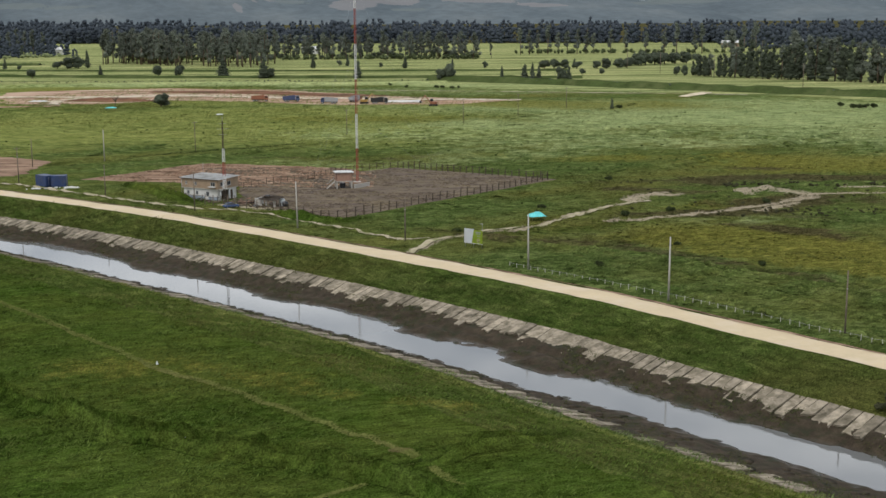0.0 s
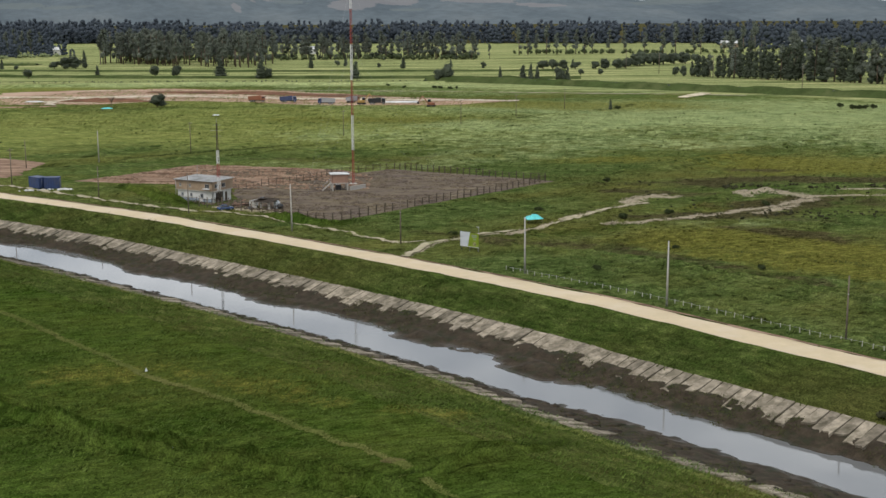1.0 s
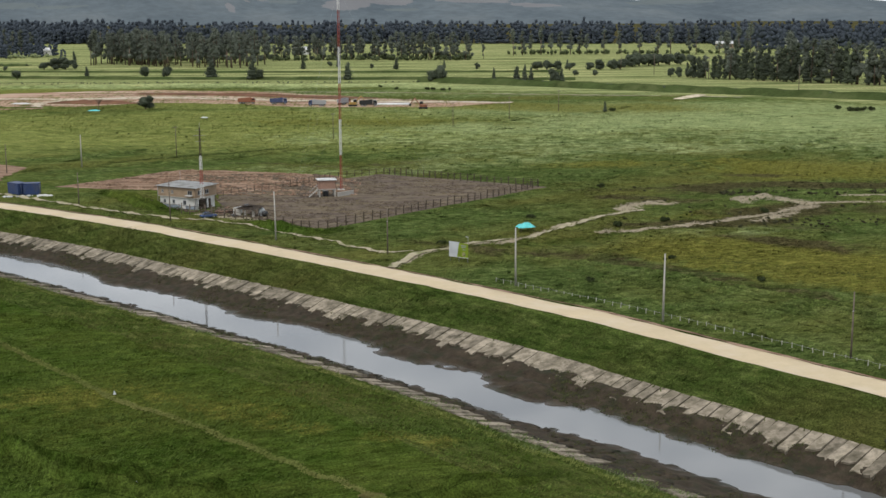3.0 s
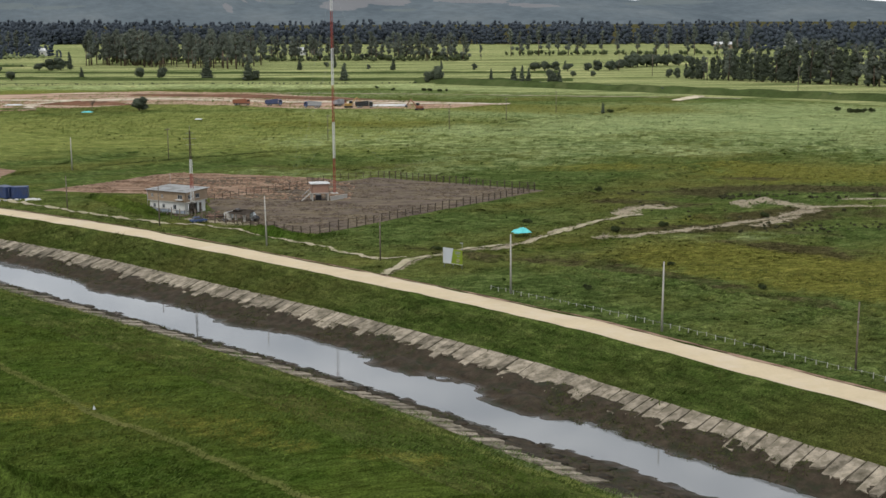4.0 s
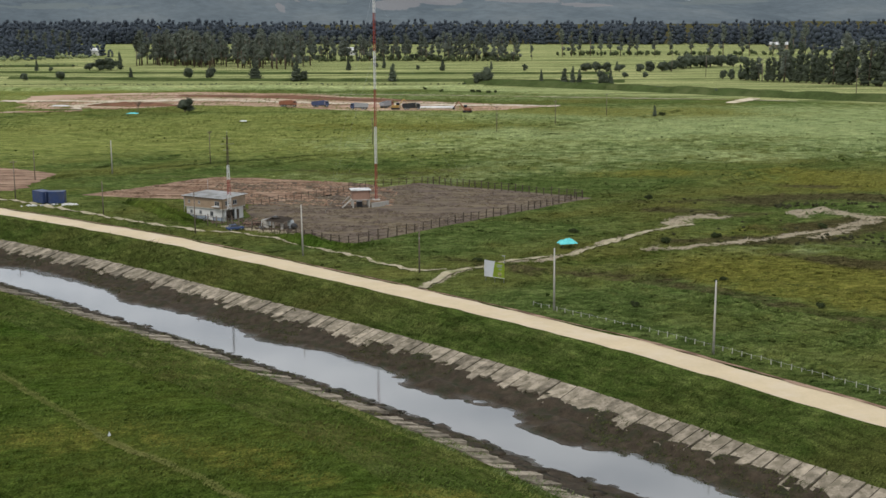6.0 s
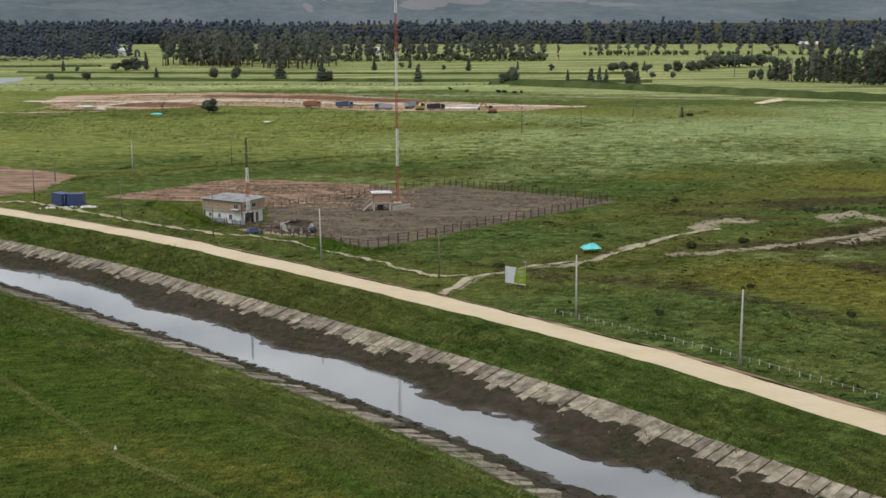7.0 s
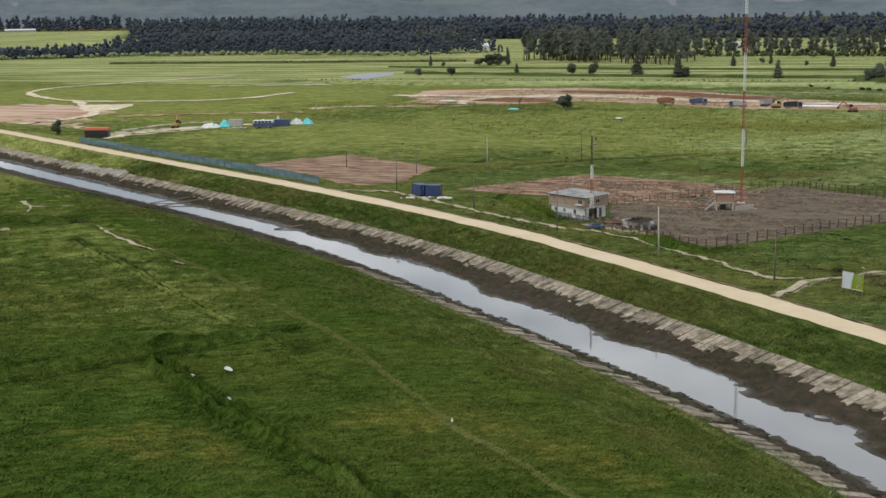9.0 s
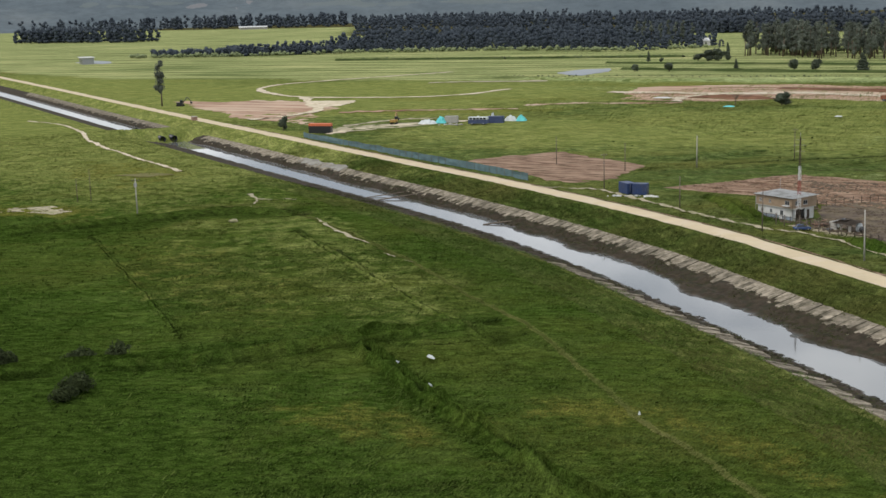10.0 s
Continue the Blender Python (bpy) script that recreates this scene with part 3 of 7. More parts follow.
    z = z + 0.6 * np.exp(-((s - 5) / 17.0) ** 2) * np.clip(1 - np.abs(n - 21.6) / 2.4, 0, 1) * vnoise(X, Y, 0.55, 91)
    grain = np.clip((n - 14.6) / 1.5, 0, 1) * np.clip((36 - n) / 1.5, 0, 1) * np.where((n > 21.5) & (n < 28.6), 0, 1)
    return z + np.where(np.abs(s - 120) < 420, grain * ((vnoise(X, Y, 0.9, 31) - 0.5) * 0.3 + (vnoise(X, Y, 1.9, 32) - 0.5) * 0.2), 0)


def build_ground():
    s_rows = np.unique(np.r_[np.linspace(-2900, -200, 25), np.arange(-200, -95, 2.5), np.arange(-95, 190, 0.85), np.arange(190, 500, 1.7), np.arange(500, 620, 4), np.linspace(620, 1100, 60), np.linspace(1100, 4300, 40)])
    n_cols = np.unique(np.r_[-4200, -2800, -2000, -1600, -1400, np.arange(-1200, -600, 40), np.arange(-600, -250, 7), np.arange(-250, -120, 2.2), np.arange(-120, -4, 1.0), PN, np.arange(3, 15, 0.7), np.arange(15, 37, 0.42), np.arange(37, 115, 0.85),
                             np.arange(115, 200, 2.0), np.arange(205, 320, 15), 350, 400])
    S, N = np.meshgrid(s_rows, n_cols, indexing="ij")
    X, Y, _ = along(S.ravel(), N.ravel())
    Z = ground_z(S, N).ravel()
    n, s = N.ravel(), S.ravel()
    Z = Z + swell(X, Y, s, n)
    Z = Z + mud_relief(X, Y, s, n)
    w = len(n_cols)
    r = np.arange(len(s_rows) - 1)[:, None] * w + np.arange(w - 1)[None]
    faces = np.stack([r, r + w, r + w + 1, r + 1], -1).reshape(-1, 4)
    nm = np.tile((n_cols[1:] + n_cols[:-1]) / 2, len(s_rows) - 1)
    idx = np.select([nm < -4, nm < 3, nm < 12.4, nm < 36.0, nm < 50], [0, 3, 3, 2, 3], 1)
    sm = np.repeat((s_rows[1:] + s_rows[:-1]) / 2, w - 1)
    idx = np.where((idx == 2) & (np.abs(sm - CULVERT_S - 9) < 17), 3, idx)
    ob = mesh_object("ground", np.stack([X, Y, Z], 1), faces, [M["field"], M["field_near"], M["mud"], M["bank_grass"]], smooth=True, indices=idx)
    land_layers(ob.data, X, Y)
    return tagged(ob, "wide green pasture plain cut by a dyked canal", "ground", kind="structure")


ground = build_ground()


def strip(name, pts, width, mat, z=0.07, step=1.0, ragged=0.25, label="", category="path", seed=0, follow=True):
    """A trodden or laid way along points, with ragged edges."""
    q = smooth_line(pts, step)
    t = np.gradient(q, axis=0)
    t /= np.linalg.norm(t, axis=1)[:, None]
    nn = np.stack([-t[:, 1], t[:, 0]], 1)
    k = np.arange(len(q))
    wl = width / 2 + ragged * (vnoise(k * step, k * 0, 0.35, seed + 1) - 0.5) * 2 + ragged * (vnoise(k * step, k * 0, 0.09, seed + 2) - 0.5) * 2
    wr = width / 2 + ragged * (vnoise(k * step, k * 0, 0.35, seed + 3) - 0.5) * 2 + ragged * (vnoise(k * step, k * 0, 0.09, seed + 4) - 0.5) * 2
    a, b = q + nn * wl[:, None], q - nn * wr[:, None]
    if follow:
        za, zq, zb = (height_at(p[:, 0], p[:, 1]) + z for p in (a, q, b))
    else:
        za = zq = zb = np.full(len(q), z)
    v = np.vstack([np.c_[a, za - 0.02], np.c_[q, zq + 0.01], np.c_[b, zb - 0.02]])
    L = len(q)
    i = np.arange(L - 1)
    f = np.vstack([np.stack([i, i + L, i + L + 1, i + 1], 1), np.stack([i + L, i + 2 * L, i + 2 * L + 1, i + L + 1], 1)])
    return tagged(mesh_object(name, v, f[:, ::-1], mat, smooth=True), label, category, kind="structure")


def patch(name, outline, mat, z=0.09, label="", category="bare earth", ragged=1.2, freq=0.12, seed=0, mound=0.0, step=1.0):
    """A bare patch with a ragged rim, as a fan of rings so that it can rise a little."""
    p = np.array(outline, float)
    q = np.vstack([p, p[:1]])
    s = np.r_[0, np.cumsum(np.linalg.norm(np.diff(q, axis=0), axis=1))]
    t = np.arange(0, s[-1], step)
    rim = np.stack([np.interp(t, s, q[:, 0]), np.interp(t, s, q[:, 1])], 1)
    c = rim.mean(0)
    d = rim - c
    L = np.linalg.norm(d, axis=1)[:, None]
    off = (vnoise(rim[:, 0], rim[:, 1], freq, seed + 5) - 0.5) * 2 * ragged + (vnoise(rim[:, 0], rim[:, 1], freq * 4, seed + 6) - 0.5) * ragged
    rings, k = [], len(rim)
    fr = [1, 0.97, 0.9, 0.8, 0.65, 0.5, 0.33, 0.15]
    for r in fr:
        xy = c + d / L * (L + off[:, None]) * r
        up = z * min(1, (1 - r) * 40 + 0.3) + mound * (1 - r) * vnoise(xy[:, 0], xy[:, 1], 0.25, seed + 8)
        rings.append(np.c_[xy, up])
    v = np.vstack(rings + [np.r_[c, z + mound * 0.5][None]])
    i = np.arange(k)
    j = (i + 1) % k
    f = [np.stack([a * k + i, a * k + j, (a + 1) * k + j, (a + 1) * k + i], 1) for a in range(len(fr) - 1)]
    quads = np.vstack(f).tolist()
    tris = np.stack([(len(fr) - 1) * k + i, (len(fr) - 1) * k + j, np.full(k, len(fr) * k)], 1).tolist()
    return tagged(mesh_object(name, v, quads + tris, mat, smooth=True), label, category, kind="structure")


# water
def build_water():
    q = np.arange(-230, CULVERT_S + 1, 2.0)
    q2 = np.arange(CULVERT_S + 17, 900, 4.0)
    for qq in (q, q2):
        v = []
        for n in (16.4, 24.0, 31.5):
            x, y, _ = along(qq, np.full(len(qq), n))
            v.append(np.c_[x, y, np.full(len(qq), WATER_Z)])
        L = len(qq)
        i = np.arange(L - 1)
        f = np.vstack([np.stack([a * L + i, a * L + i + 1, (a + 1) * L + i + 1, (a + 1) * L + i], 1) for a in (0, 1)])
        tagged(mesh_object("water", np.vstack(v), f, M["water"]), "still grey canal water mirroring the sky", "water", kind="structure")


build_water()

# crumbling earth rim along the field side of the road
strip("road_rim", [along(s, -3.15)[:2] for s in np.arange(-200, 420, 12)], 0.7, M["dirt"], z=0.1, step=0.7, ragged=0.3, label="crumbling brown earth rim of the road", category="road edge", seed=5)
road_line = [along(s, 0)[:2] for s in np.r_[np.arange(-220, 700, 12), np.arange(700, 1100, 40)]]
strip("road", road_line, 5.2, M["road"], z=0.2, step=1.0, ragged=0.3, follow=False, label="pale sandy gravel road along the canal dyke", category="road", seed=3)

# ---- paths and bare earth ----
patch("dark_soil_field", [(-0.8, 245), (47.8, 302), (8.4, 328), (-27.8, 291), (-22, 270)], M["plough"], label="fenced plot of dark bare soil", ragged=0.7, seed=1)
patch("brown_earth_field", [(-68, 307), (-43.4, 339), (-4.6, 326), (2, 318), (-26.1, 292), (-42, 300)], M["dirt"], label="bare brown earth plot beside the house", ragged=1.5, seed=2)
patch("graded_site", [(-196, 643), (-168, 663), (-118, 673), (-56.6, 654), (2.1, 605), (53.3, 572), (22.7, 550), (-21, 550), (-68, 574), (-100, 584), (-132, 558), (-172, 568)], M["site"],
      label="wide graded building site of reddish earth", ragged=5, freq=0.04, seed=3, step=2.5)
patch("brown_earth_field", [(-140, 342), (-133, 358), (-120, 369), (-86, 344), (-84, 322), (-90, 310), (-100, 311)], M["dirt"], label="bare earth storage plot beside the dyke road", ragged=2.5, seed=6)
patch("earth_yard", [(-399, 522), (-282, 437), (-250, 430), (-293, 505), (-330, 540)], M["site"], label="pale bare earth yard beside the road", ragged=9, freq=0.06, seed=7, step=2)

for k, (pts, wd) in enumerate((([(-97, 298), (-84, 300), (-60, 281), (-38.9, 264.4), (-31.8, 260.3), (-23.9, 256.6), (-16.2, 251.2), (-8.1, 243.4), (1.3, 233.3), (8, 225.2), (13.6, 221.2), (17.5, 221.3)], 1.0), ([(13.4, 208), (15.2, 212.5), (17.6, 219.6), (22.4, 224.2), (29.6, 230.5)], 1.2),
                               ([(29.6, 230.5), (39.1, 236.7), (46.7, 247.8), (56, 259.4), (64.4, 267.6)], 1.0))):
    strip("path", pts, wd, M["path"], z=0.17, step=0.8, ragged=0.25, label="trodden sandy footpath through rough pasture", seed=90 + k)

# ---- helpers for things ----
def bm_box(bm, lo, hi, bevel=0.0):
    r = bmesh.ops.create_cube(bm, size=1.0)
    for v in r["verts"]:
        v.co = Vector([(lo[i] + hi[i]) / 2 + v.co[i] * (hi[i] - lo[i]) for i in range(3)])
    if bevel:
        es = list({e for v in r["verts"] for e in v.link_edges})
        bmesh.ops.bevel(bm, geom=es, offset=bevel, segments=1, affect="EDGES")


def bm_tube(bm, a, b, r1, r2=None, sides=8):
    a, b = Vector(a), Vector(b)
    d = b - a
    m = Matrix.Translation((a + b) / 2) @ d.to_track_quat("Z", "Y").to_matrix().to_4x4()
    bmesh.ops.create_cone(bm, cap_ends=True, segments=sides, radius1=r1, radius2=r1 if r2 is None else r2, depth=d.length, matrix=m)


def part(name, bm, material, parent, label="", smooth=False):
    me = bpy.data.meshes.new(name)
    bm.normal_update()
    bm.to_mesh(me)
    bm.free()
    for m in (material if isinstance(material, list) else [material]):
        me.materials.append(m)
    if smooth:
        me.polygons.foreach_set("use_smooth", np.ones(len(me.polygons), bool))
    ob = new(name, me)
    ob.parent = parent
    if label:
        tagged(ob, label)
    return ob


def box_part(name, lo, hi, material, parent, label="", bevel=0.0):
    bm = bmesh.new()
    bm_box(bm, lo, hi, bevel)
    return part(name, bm, material, parent, label)


def tube_part(name, a, b, r, material, parent, label="", r2=None, sides=8):
    bm = bmesh.new()
    bm_tube(bm, a, b, r, r2, sides)
    return part(name, bm, material, parent, label, smooth=True)


def thing(name, m, label, category, group=""):
    ob = new(name)
    ob.empty_display_size = 0.3
    ob.matrix_basis = m
    return tagged(ob, label, category, group)

# ---- the two-storey house in the yard ----
def window_part(name, host, x, y, z, w, h, face, depth=0.12):
    """A recessed window in a wall: frame, sill and dark pane. face: 'y' for walls seen along y, 'x' for walls seen along x."""
    bm = bmesh.new()
    t = 0.07
    for lo, hi in (((-w / 2, 0, 0), (-w / 2 + t, depth, h)), ((w / 2 - t, 0, 0), (w / 2, depth, h)), ((-w / 2, 0, h - t), (w / 2, depth, h)),
                   ((-w / 2, 0, 0), (w / 2, depth, t)), ((-t / 2, 0, 0), (t / 2, depth, h))):
        bm_box(bm, lo, hi)
    fr = part(name, bm, M["grey"], host)
    fr.matrix_basis = pose(x, y, z, 0, 0, 0 if face == "y" else 90)
    box_part("pane", (-w / 2 + t, depth * 0.55, t), (w / 2 - t, depth * 0.65, h - t), M["glass"], fr, "dark window pane")
    box_part("sill", (-w / 2 - 0.08, -0.1, -0.08), (w / 2 + 0.08, depth * 0.4, 0), M["concrete"], fr)
    return fr


def wall_with_holes(name, length, z0, z1, holes, thick, mat, host, m):
    """A wall along x from 0, outer face at y = 0, with openings (x0, x1, z0, z1) cut through."""
    bm = bmesh.new()
    xs = sorted({0, length, *[h[0] for h in holes], *[h[1] for h in holes]})
    zs = sorted({z0, z1, *[h[2] for h in holes], *[h[3] for h in holes]})
    for i in range(len(xs) - 1):
        for k in range(len(zs) - 1):
            cx, cz = (xs[i] + xs[i + 1]) / 2, (zs[k] + zs[k + 1]) / 2
            if any(h[0] < cx < h[1] and h[2] < cz < h[3] for h in holes):
                continue
            bm_box(bm, (xs[i], 0, zs[k]), (xs[i + 1], thick, zs[k + 1]))
    bmesh.ops.remove_doubles(bm, verts=bm.verts, dist=0.001)
    seen = {}
    for f in bm.faces:
        seen.setdefault(tuple(sorted(v.index for v in f.verts)), []).append(f)
    bm.verts.index_update()
    seen = {}
    for f in bm.faces:
        seen.setdefault(tuple(sorted(v.index for v in f.verts)), []).append(f)
    bmesh.ops.delete(bm, geom=[f for fs in seen.values() if len(fs) > 1 for f in fs], context="FACES_ONLY")
    ob = part(name, bm, mat, host)
    ob.matrix_basis = m
    return ob


def build_house():
    L, D, Z1, Z2 = 10.8, 7.4, 2.45, 4.75
    h = thing("house", pose(-37.2, 274.6, 0, 0, 0, -30), "two-storey house, cream upper floor over white ground floor", "house")
    th = 0.18
    # ground floor, white, a little set back under the upper floor
    g = 0.35
    lower = [(1.0, 1.7, 1.1, 1.9), (3.6, 4.3, 1.1, 1.9), (6.6, 7.5, 0.9, 1.9)]
    wall_with_holes("wall", L - 2 * g, 0, Z1, lower, th, M["white_wall"], h, pose(g, g, 0))
    for a, b, c, d in lower:
        window_part("window", h, g + (a + b) / 2, g, c, b - a, d - c, "y")
    wall_with_holes("wall", D - 2 * g, 0, Z1, [(0.7, 3.9, 0, 2.1), (4.5, 5.4, 0, 2.0)], th, M["white_wall"], h, pose(L - g, g, 0, 0, 0, 90))
    wall_with_holes("wall", L - 2 * g, 0, Z1, [], th, M["white_wall"], h, pose(L - g, D - g, 0, 0, 0, 180))
    wall_with_holes("wall", D - 2 * g, 0, Z1, [], th, M["white_wall"], h, pose(g, D - g, 0, 0, 0, -90))
    box_part("garage_floor", (g, g, -0.05), (L - g, D - g, 0.04), M["concrete"], h)
    box_part("door", (L - g - 0.14, g + 4.55, 0), (L - g - 0.08, g + 5.35, 1.98), M["fence"], h, "dark wooden door")
    # floor slab between
    box_part("floor_slab", (0, 0, Z1), (L, D, Z1 + 0.16), M["concrete"], h, bevel=0.02)
    # upper floor, cream
    up = [(1.2, 1.75, 3.35, 4.0), (4.0, 4.55, 3.3, 3.95), (8.6, 9.9, 3.2, 4.1)]
    wall_with_holes("wall", L, Z1 + 0.16, Z2, up, th, M["cream"], h, pose(0, 0, 0))
    for a, b, c, d in up:
        window_part("window", h, (a + b) / 2, 0, c, b - a, d - c, "y")
    side = [(0.9, 2.1, 3.2, 4.1), (3.3, 4.6, 3.2, 4.1)]
    wall_with_holes("wall", D, Z1 + 0.16, Z2, side, th, M["cream"], h, pose(L, 0, 0, 0, 0, 90))
    for a, b, c, d in side:
        window_part("window", h, L, (a + b) / 2, c, b - a, d - c, "x")
    wall_with_holes("wall", L, Z1 + 0.16, Z2, [], th, M["cream"], h, pose(L, D, 0, 0, 0, 180))
    wall_with_holes("wall", D, Z1 + 0.16, Z2, [], th, M["cream"], h, pose(0, D, 0, 0, 0, -90))
    # shallow corrugated roof with overhang
    bm = bmesh.new()
    cols, o = 76, 0.45
    va, vb = [], []
    for i in range(cols + 1):
        x = -o + (L + 2 * o) * i / cols
        rip = 0.035 * (1 if i % 2 else -1)
        va.append(bm.verts.new((x, -o, Z2 + 0.02 + rip)))
        vb.append(bm.verts.new((x, D + o, Z2 + 0.22 + rip)))
    for i in range(cols):
        bm.faces.new((va[i], va[i + 1], vb[i + 1], vb[i]))
    bmesh.ops.solidify(bm, geom=bm.faces[:], thickness=0.03)
    part("roof", bm, M["roof"], h, "pale grey corrugated fibre-cement roof")
    for x0, x1, y0, y1 in ((0, L, D - 0.18, D),):
        box_part("gable", (x0, y0, Z2), (x1, y1, Z2 + 0.13), M["cream"], h)
    for xx in (0.0, L - 0.18):
        bm = bmesh.new()
        v = [bm.verts.new((xx + dx, y, z)) for dx in (0, 0.18) for y, z in ((0, Z2), (D - 0.2, Z2), (D - 0.2, Z2 + 0.12))]
        bm.faces.new(v[:3]), bm.faces.new(v[3:][::-1])
        for a, b in ((0, 1), (1, 2), (2, 0)):
            bm.faces.new((v[a], v[b], v[3 + b], v[3 + a]))
        part("gable", bm, M["cream"], h)
    for y in (0.6, 3.6):
        tube_part("porch_post", (L + 0.25, y, 0), (L + 0.25, y, Z1), 0.09, M["white"], h)
    box_part("porch_slab", (L, 0.2, Z1 - 0.02), (L + 0.5, 4.4, Z1 + 0.12), M["concrete"], h, bevel=0.02)
    box_part("awning", (8.3, -0.75, 3.05), (10.2, -0.02, 3.12), M["roof"], h, "small sheet awning")
    tube_part("aerial", (2.0, 5.5, 4.9), (2.0, 5.5, 7.6), 0.03, M["grey"], h)
    tube_part("downpipe", (0.12, -0.06, 0.1), (0.12, -0.06, 4.7), 0.05, M["grey"], h)
    for a, b in ((0.36, 6.55), (7.6, 10.4)):
        box_part("dado", (a, g - 0.012, 0), (b, g - 0.002, 0.8), M["dado"], h, "faded blue painted lower wall")
    # dark strip that puts the shadow below the roof edge into colour
    box_part("fascia", (-0.4, -0.44, Z2 - 0.14), (L + 0.4, -0.38, Z2 - 0.03), M["fence"], h, "dark board standing in for the eaves shadow")
    h.scale = (0.94, 0.94, 0.98)
    return h


build_house()


# ---- lattice masts ----
def lattice_mast(name, x, y, height, width, bands, seg, mats, label, top_width=None, guys=()):
    m = thing(name, pose(x, y, 0, 0, 0, 17), label, "radio mast")
    tw = top_width or width
    n = int(round(height / seg))
    for b in range(n):
        z0, z1 = b * seg, min(height, (b + 1) * seg)
        bm = bmesh.new()
        def corner(k, z):
            r = (width + (tw - width) * z / height) / math.sqrt(3)
            a = radians(90 + 120 * k)
            return Vector((r * math.cos(a), r * math.sin(a), z))
        for k in range(3):
            bm_tube(bm, corner(k, z0), corner(k, z1), 0.05, sides=5)
        steps = max(3, int((z1 - z0) / 0.9))
        for i in range(steps):
            za, zb = z0 + (z1 - z0) * i / steps, z0 + (z1 - z0) * (i + 1) / steps
            for k in range(3):
                p, q = (corner(k, za), corner((k + 1) % 3, zb)) if i % 2 else (corner((k + 1) % 3, za), corner(k, zb))
                bm_tube(bm, p, q, 0.028, sides=4)
                bm_tube(bm, corner(k, zb), corner((k + 1) % 3, zb), 0.022, sides=4)
        part("mast_section", bm, mats[bands[b % len(bands)]], m, {0: "red painted lattice", 1: "white painted lattice", 2: "bare grey lattice"}[bands[b % len(bands)]])
    return m


mast = lattice_mast("radio_mast", 0.0, 298.3, 48.9, 0.46, [0, 1], 8.15, [M["red"], M["white"]], "tall slender red and white lattice radio mast")
for a in range(3):
    ang = radians(107 + 120 * a)
    for z in (16, 32, 46):
        tube_part("guy_wire", (0, 0, z), (21 * math.cos(ang) , 21 * math.sin(ang), 0.3), 0.006, M["grey"], mast, sides=4)
box_part("base_block", (-0.8, -0.8, 0), (0.8, 0.8, 0.35), M["concrete"], mast, bevel=0.04)
small_mast = lattice_mast("radio_mast", -26.7, 267.5, 17.4, 0.85, [2, 1, 0, 1, 2, 2], 2.9, [M["red"], M["white"], M["fence"]], "tapering lattice mast beside the house, dark above red and white", top_width=0.2)
for z, w in ((14.6, 0.9), (15.8, 1.3), (16.9, 0.8)):
    tube_part("antenna_arm", (-w, 0, z), (w, 0, z), 0.025, M["grey"], small_mast, sides=5)
tube_part("whip_antenna", (0, 0, 17.3), (0, 0, 18.4), 0.03, M["grey"], small_mast, sides=5)


# ---- stilted equipment hut beside the mast ----
def build_hut():
    h = thing("equipment_hut", pose(-4.2, 287.2, 0, 0, 0, 12), "reddish brick equipment hut raised on concrete stilts", "hut")
    W, D = 3.7, 3.0
    for x in (0.15, W - 0.15):
        for y in (0.15, D - 0.15):
            box_part("stilt", (x - 0.15, y - 0.15, 0), (x + 0.15, y + 0.15, 1.7), M["concrete"], h, bevel=0.02)
    box_part("floor_slab", (-0.1, -0.1, 1.7), (W + 0.1, D + 0.1, 1.85), M["concrete"], h, bevel=0.02)
    holes = [(0.4, 1.2, 1.85, 3.5)]
    wall_with_holes("wall", W, 1.85, 3.75, [], 0.15, M["brick"], h, pose(0, 0, 0))
    wall_with_holes("wall", D, 1.85, 3.75, [], 0.15, M["brick"], h, pose(W, 0, 0, 0, 0, 90))
    wall_with_holes("wall", W, 1.85, 3.75, [], 0.15, M["brick"], h, pose(W, D, 0, 0, 0, 180))
    wall_with_holes("wall", D, 1.85, 3.75, holes, 0.15, M["brick"], h, pose(0, D, 0, 0, 0, -90))
    box_part("door", (0.06, 1.85, 1.87), (0.11, 2.55, 3.48), M["fence"], h)
    box_part("roof", (-0.3, -0.3, 3.75), (W + 0.3, D + 0.3, 3.92), M["roof"], h, "pale flat roof slab", bevel=0.03)
    for i in range(7):
        z = 0.24 * (i + 1)
        x = -0.35 - 0.28 * (6 - i)
        box_part("step", (x - 0.15, 0.5, z - 0.06), (x + 0.15, 1.4, z), M["concrete"], h)
    for y in (0.5, 1.4):
        tube_part("stair_rail", (-2.1, y, 1.1), (-0.2, y, 2.75), 0.03, M["grey"], h)
        tube_part("stair_stringer", (-2.2, y, 0.05), (-0.15, y, 1.7), 0.06, M["concrete"], h)
    box_part("cabinet", (1.0, 0.8, 0), (2.2, 2.0, 1.3), M["dark"], h, "dark machine cabinet under the hut", bevel=0.03)
    w = thing("low_wall", pose(-0.3, 287.6, 0, 0, 0, 48), "low grey concrete wall beside the hut", "wall")
    box_part("wall_panel", (0.2, -0.1, 0), (5.2, 0.1, 0.95), M["concrete"], w, bevel=0.02)
    box_part("coping", (0.15, -0.15, 0.952), (5.25, 0.15, 1.04), M["concrete"], w)


build_hut()


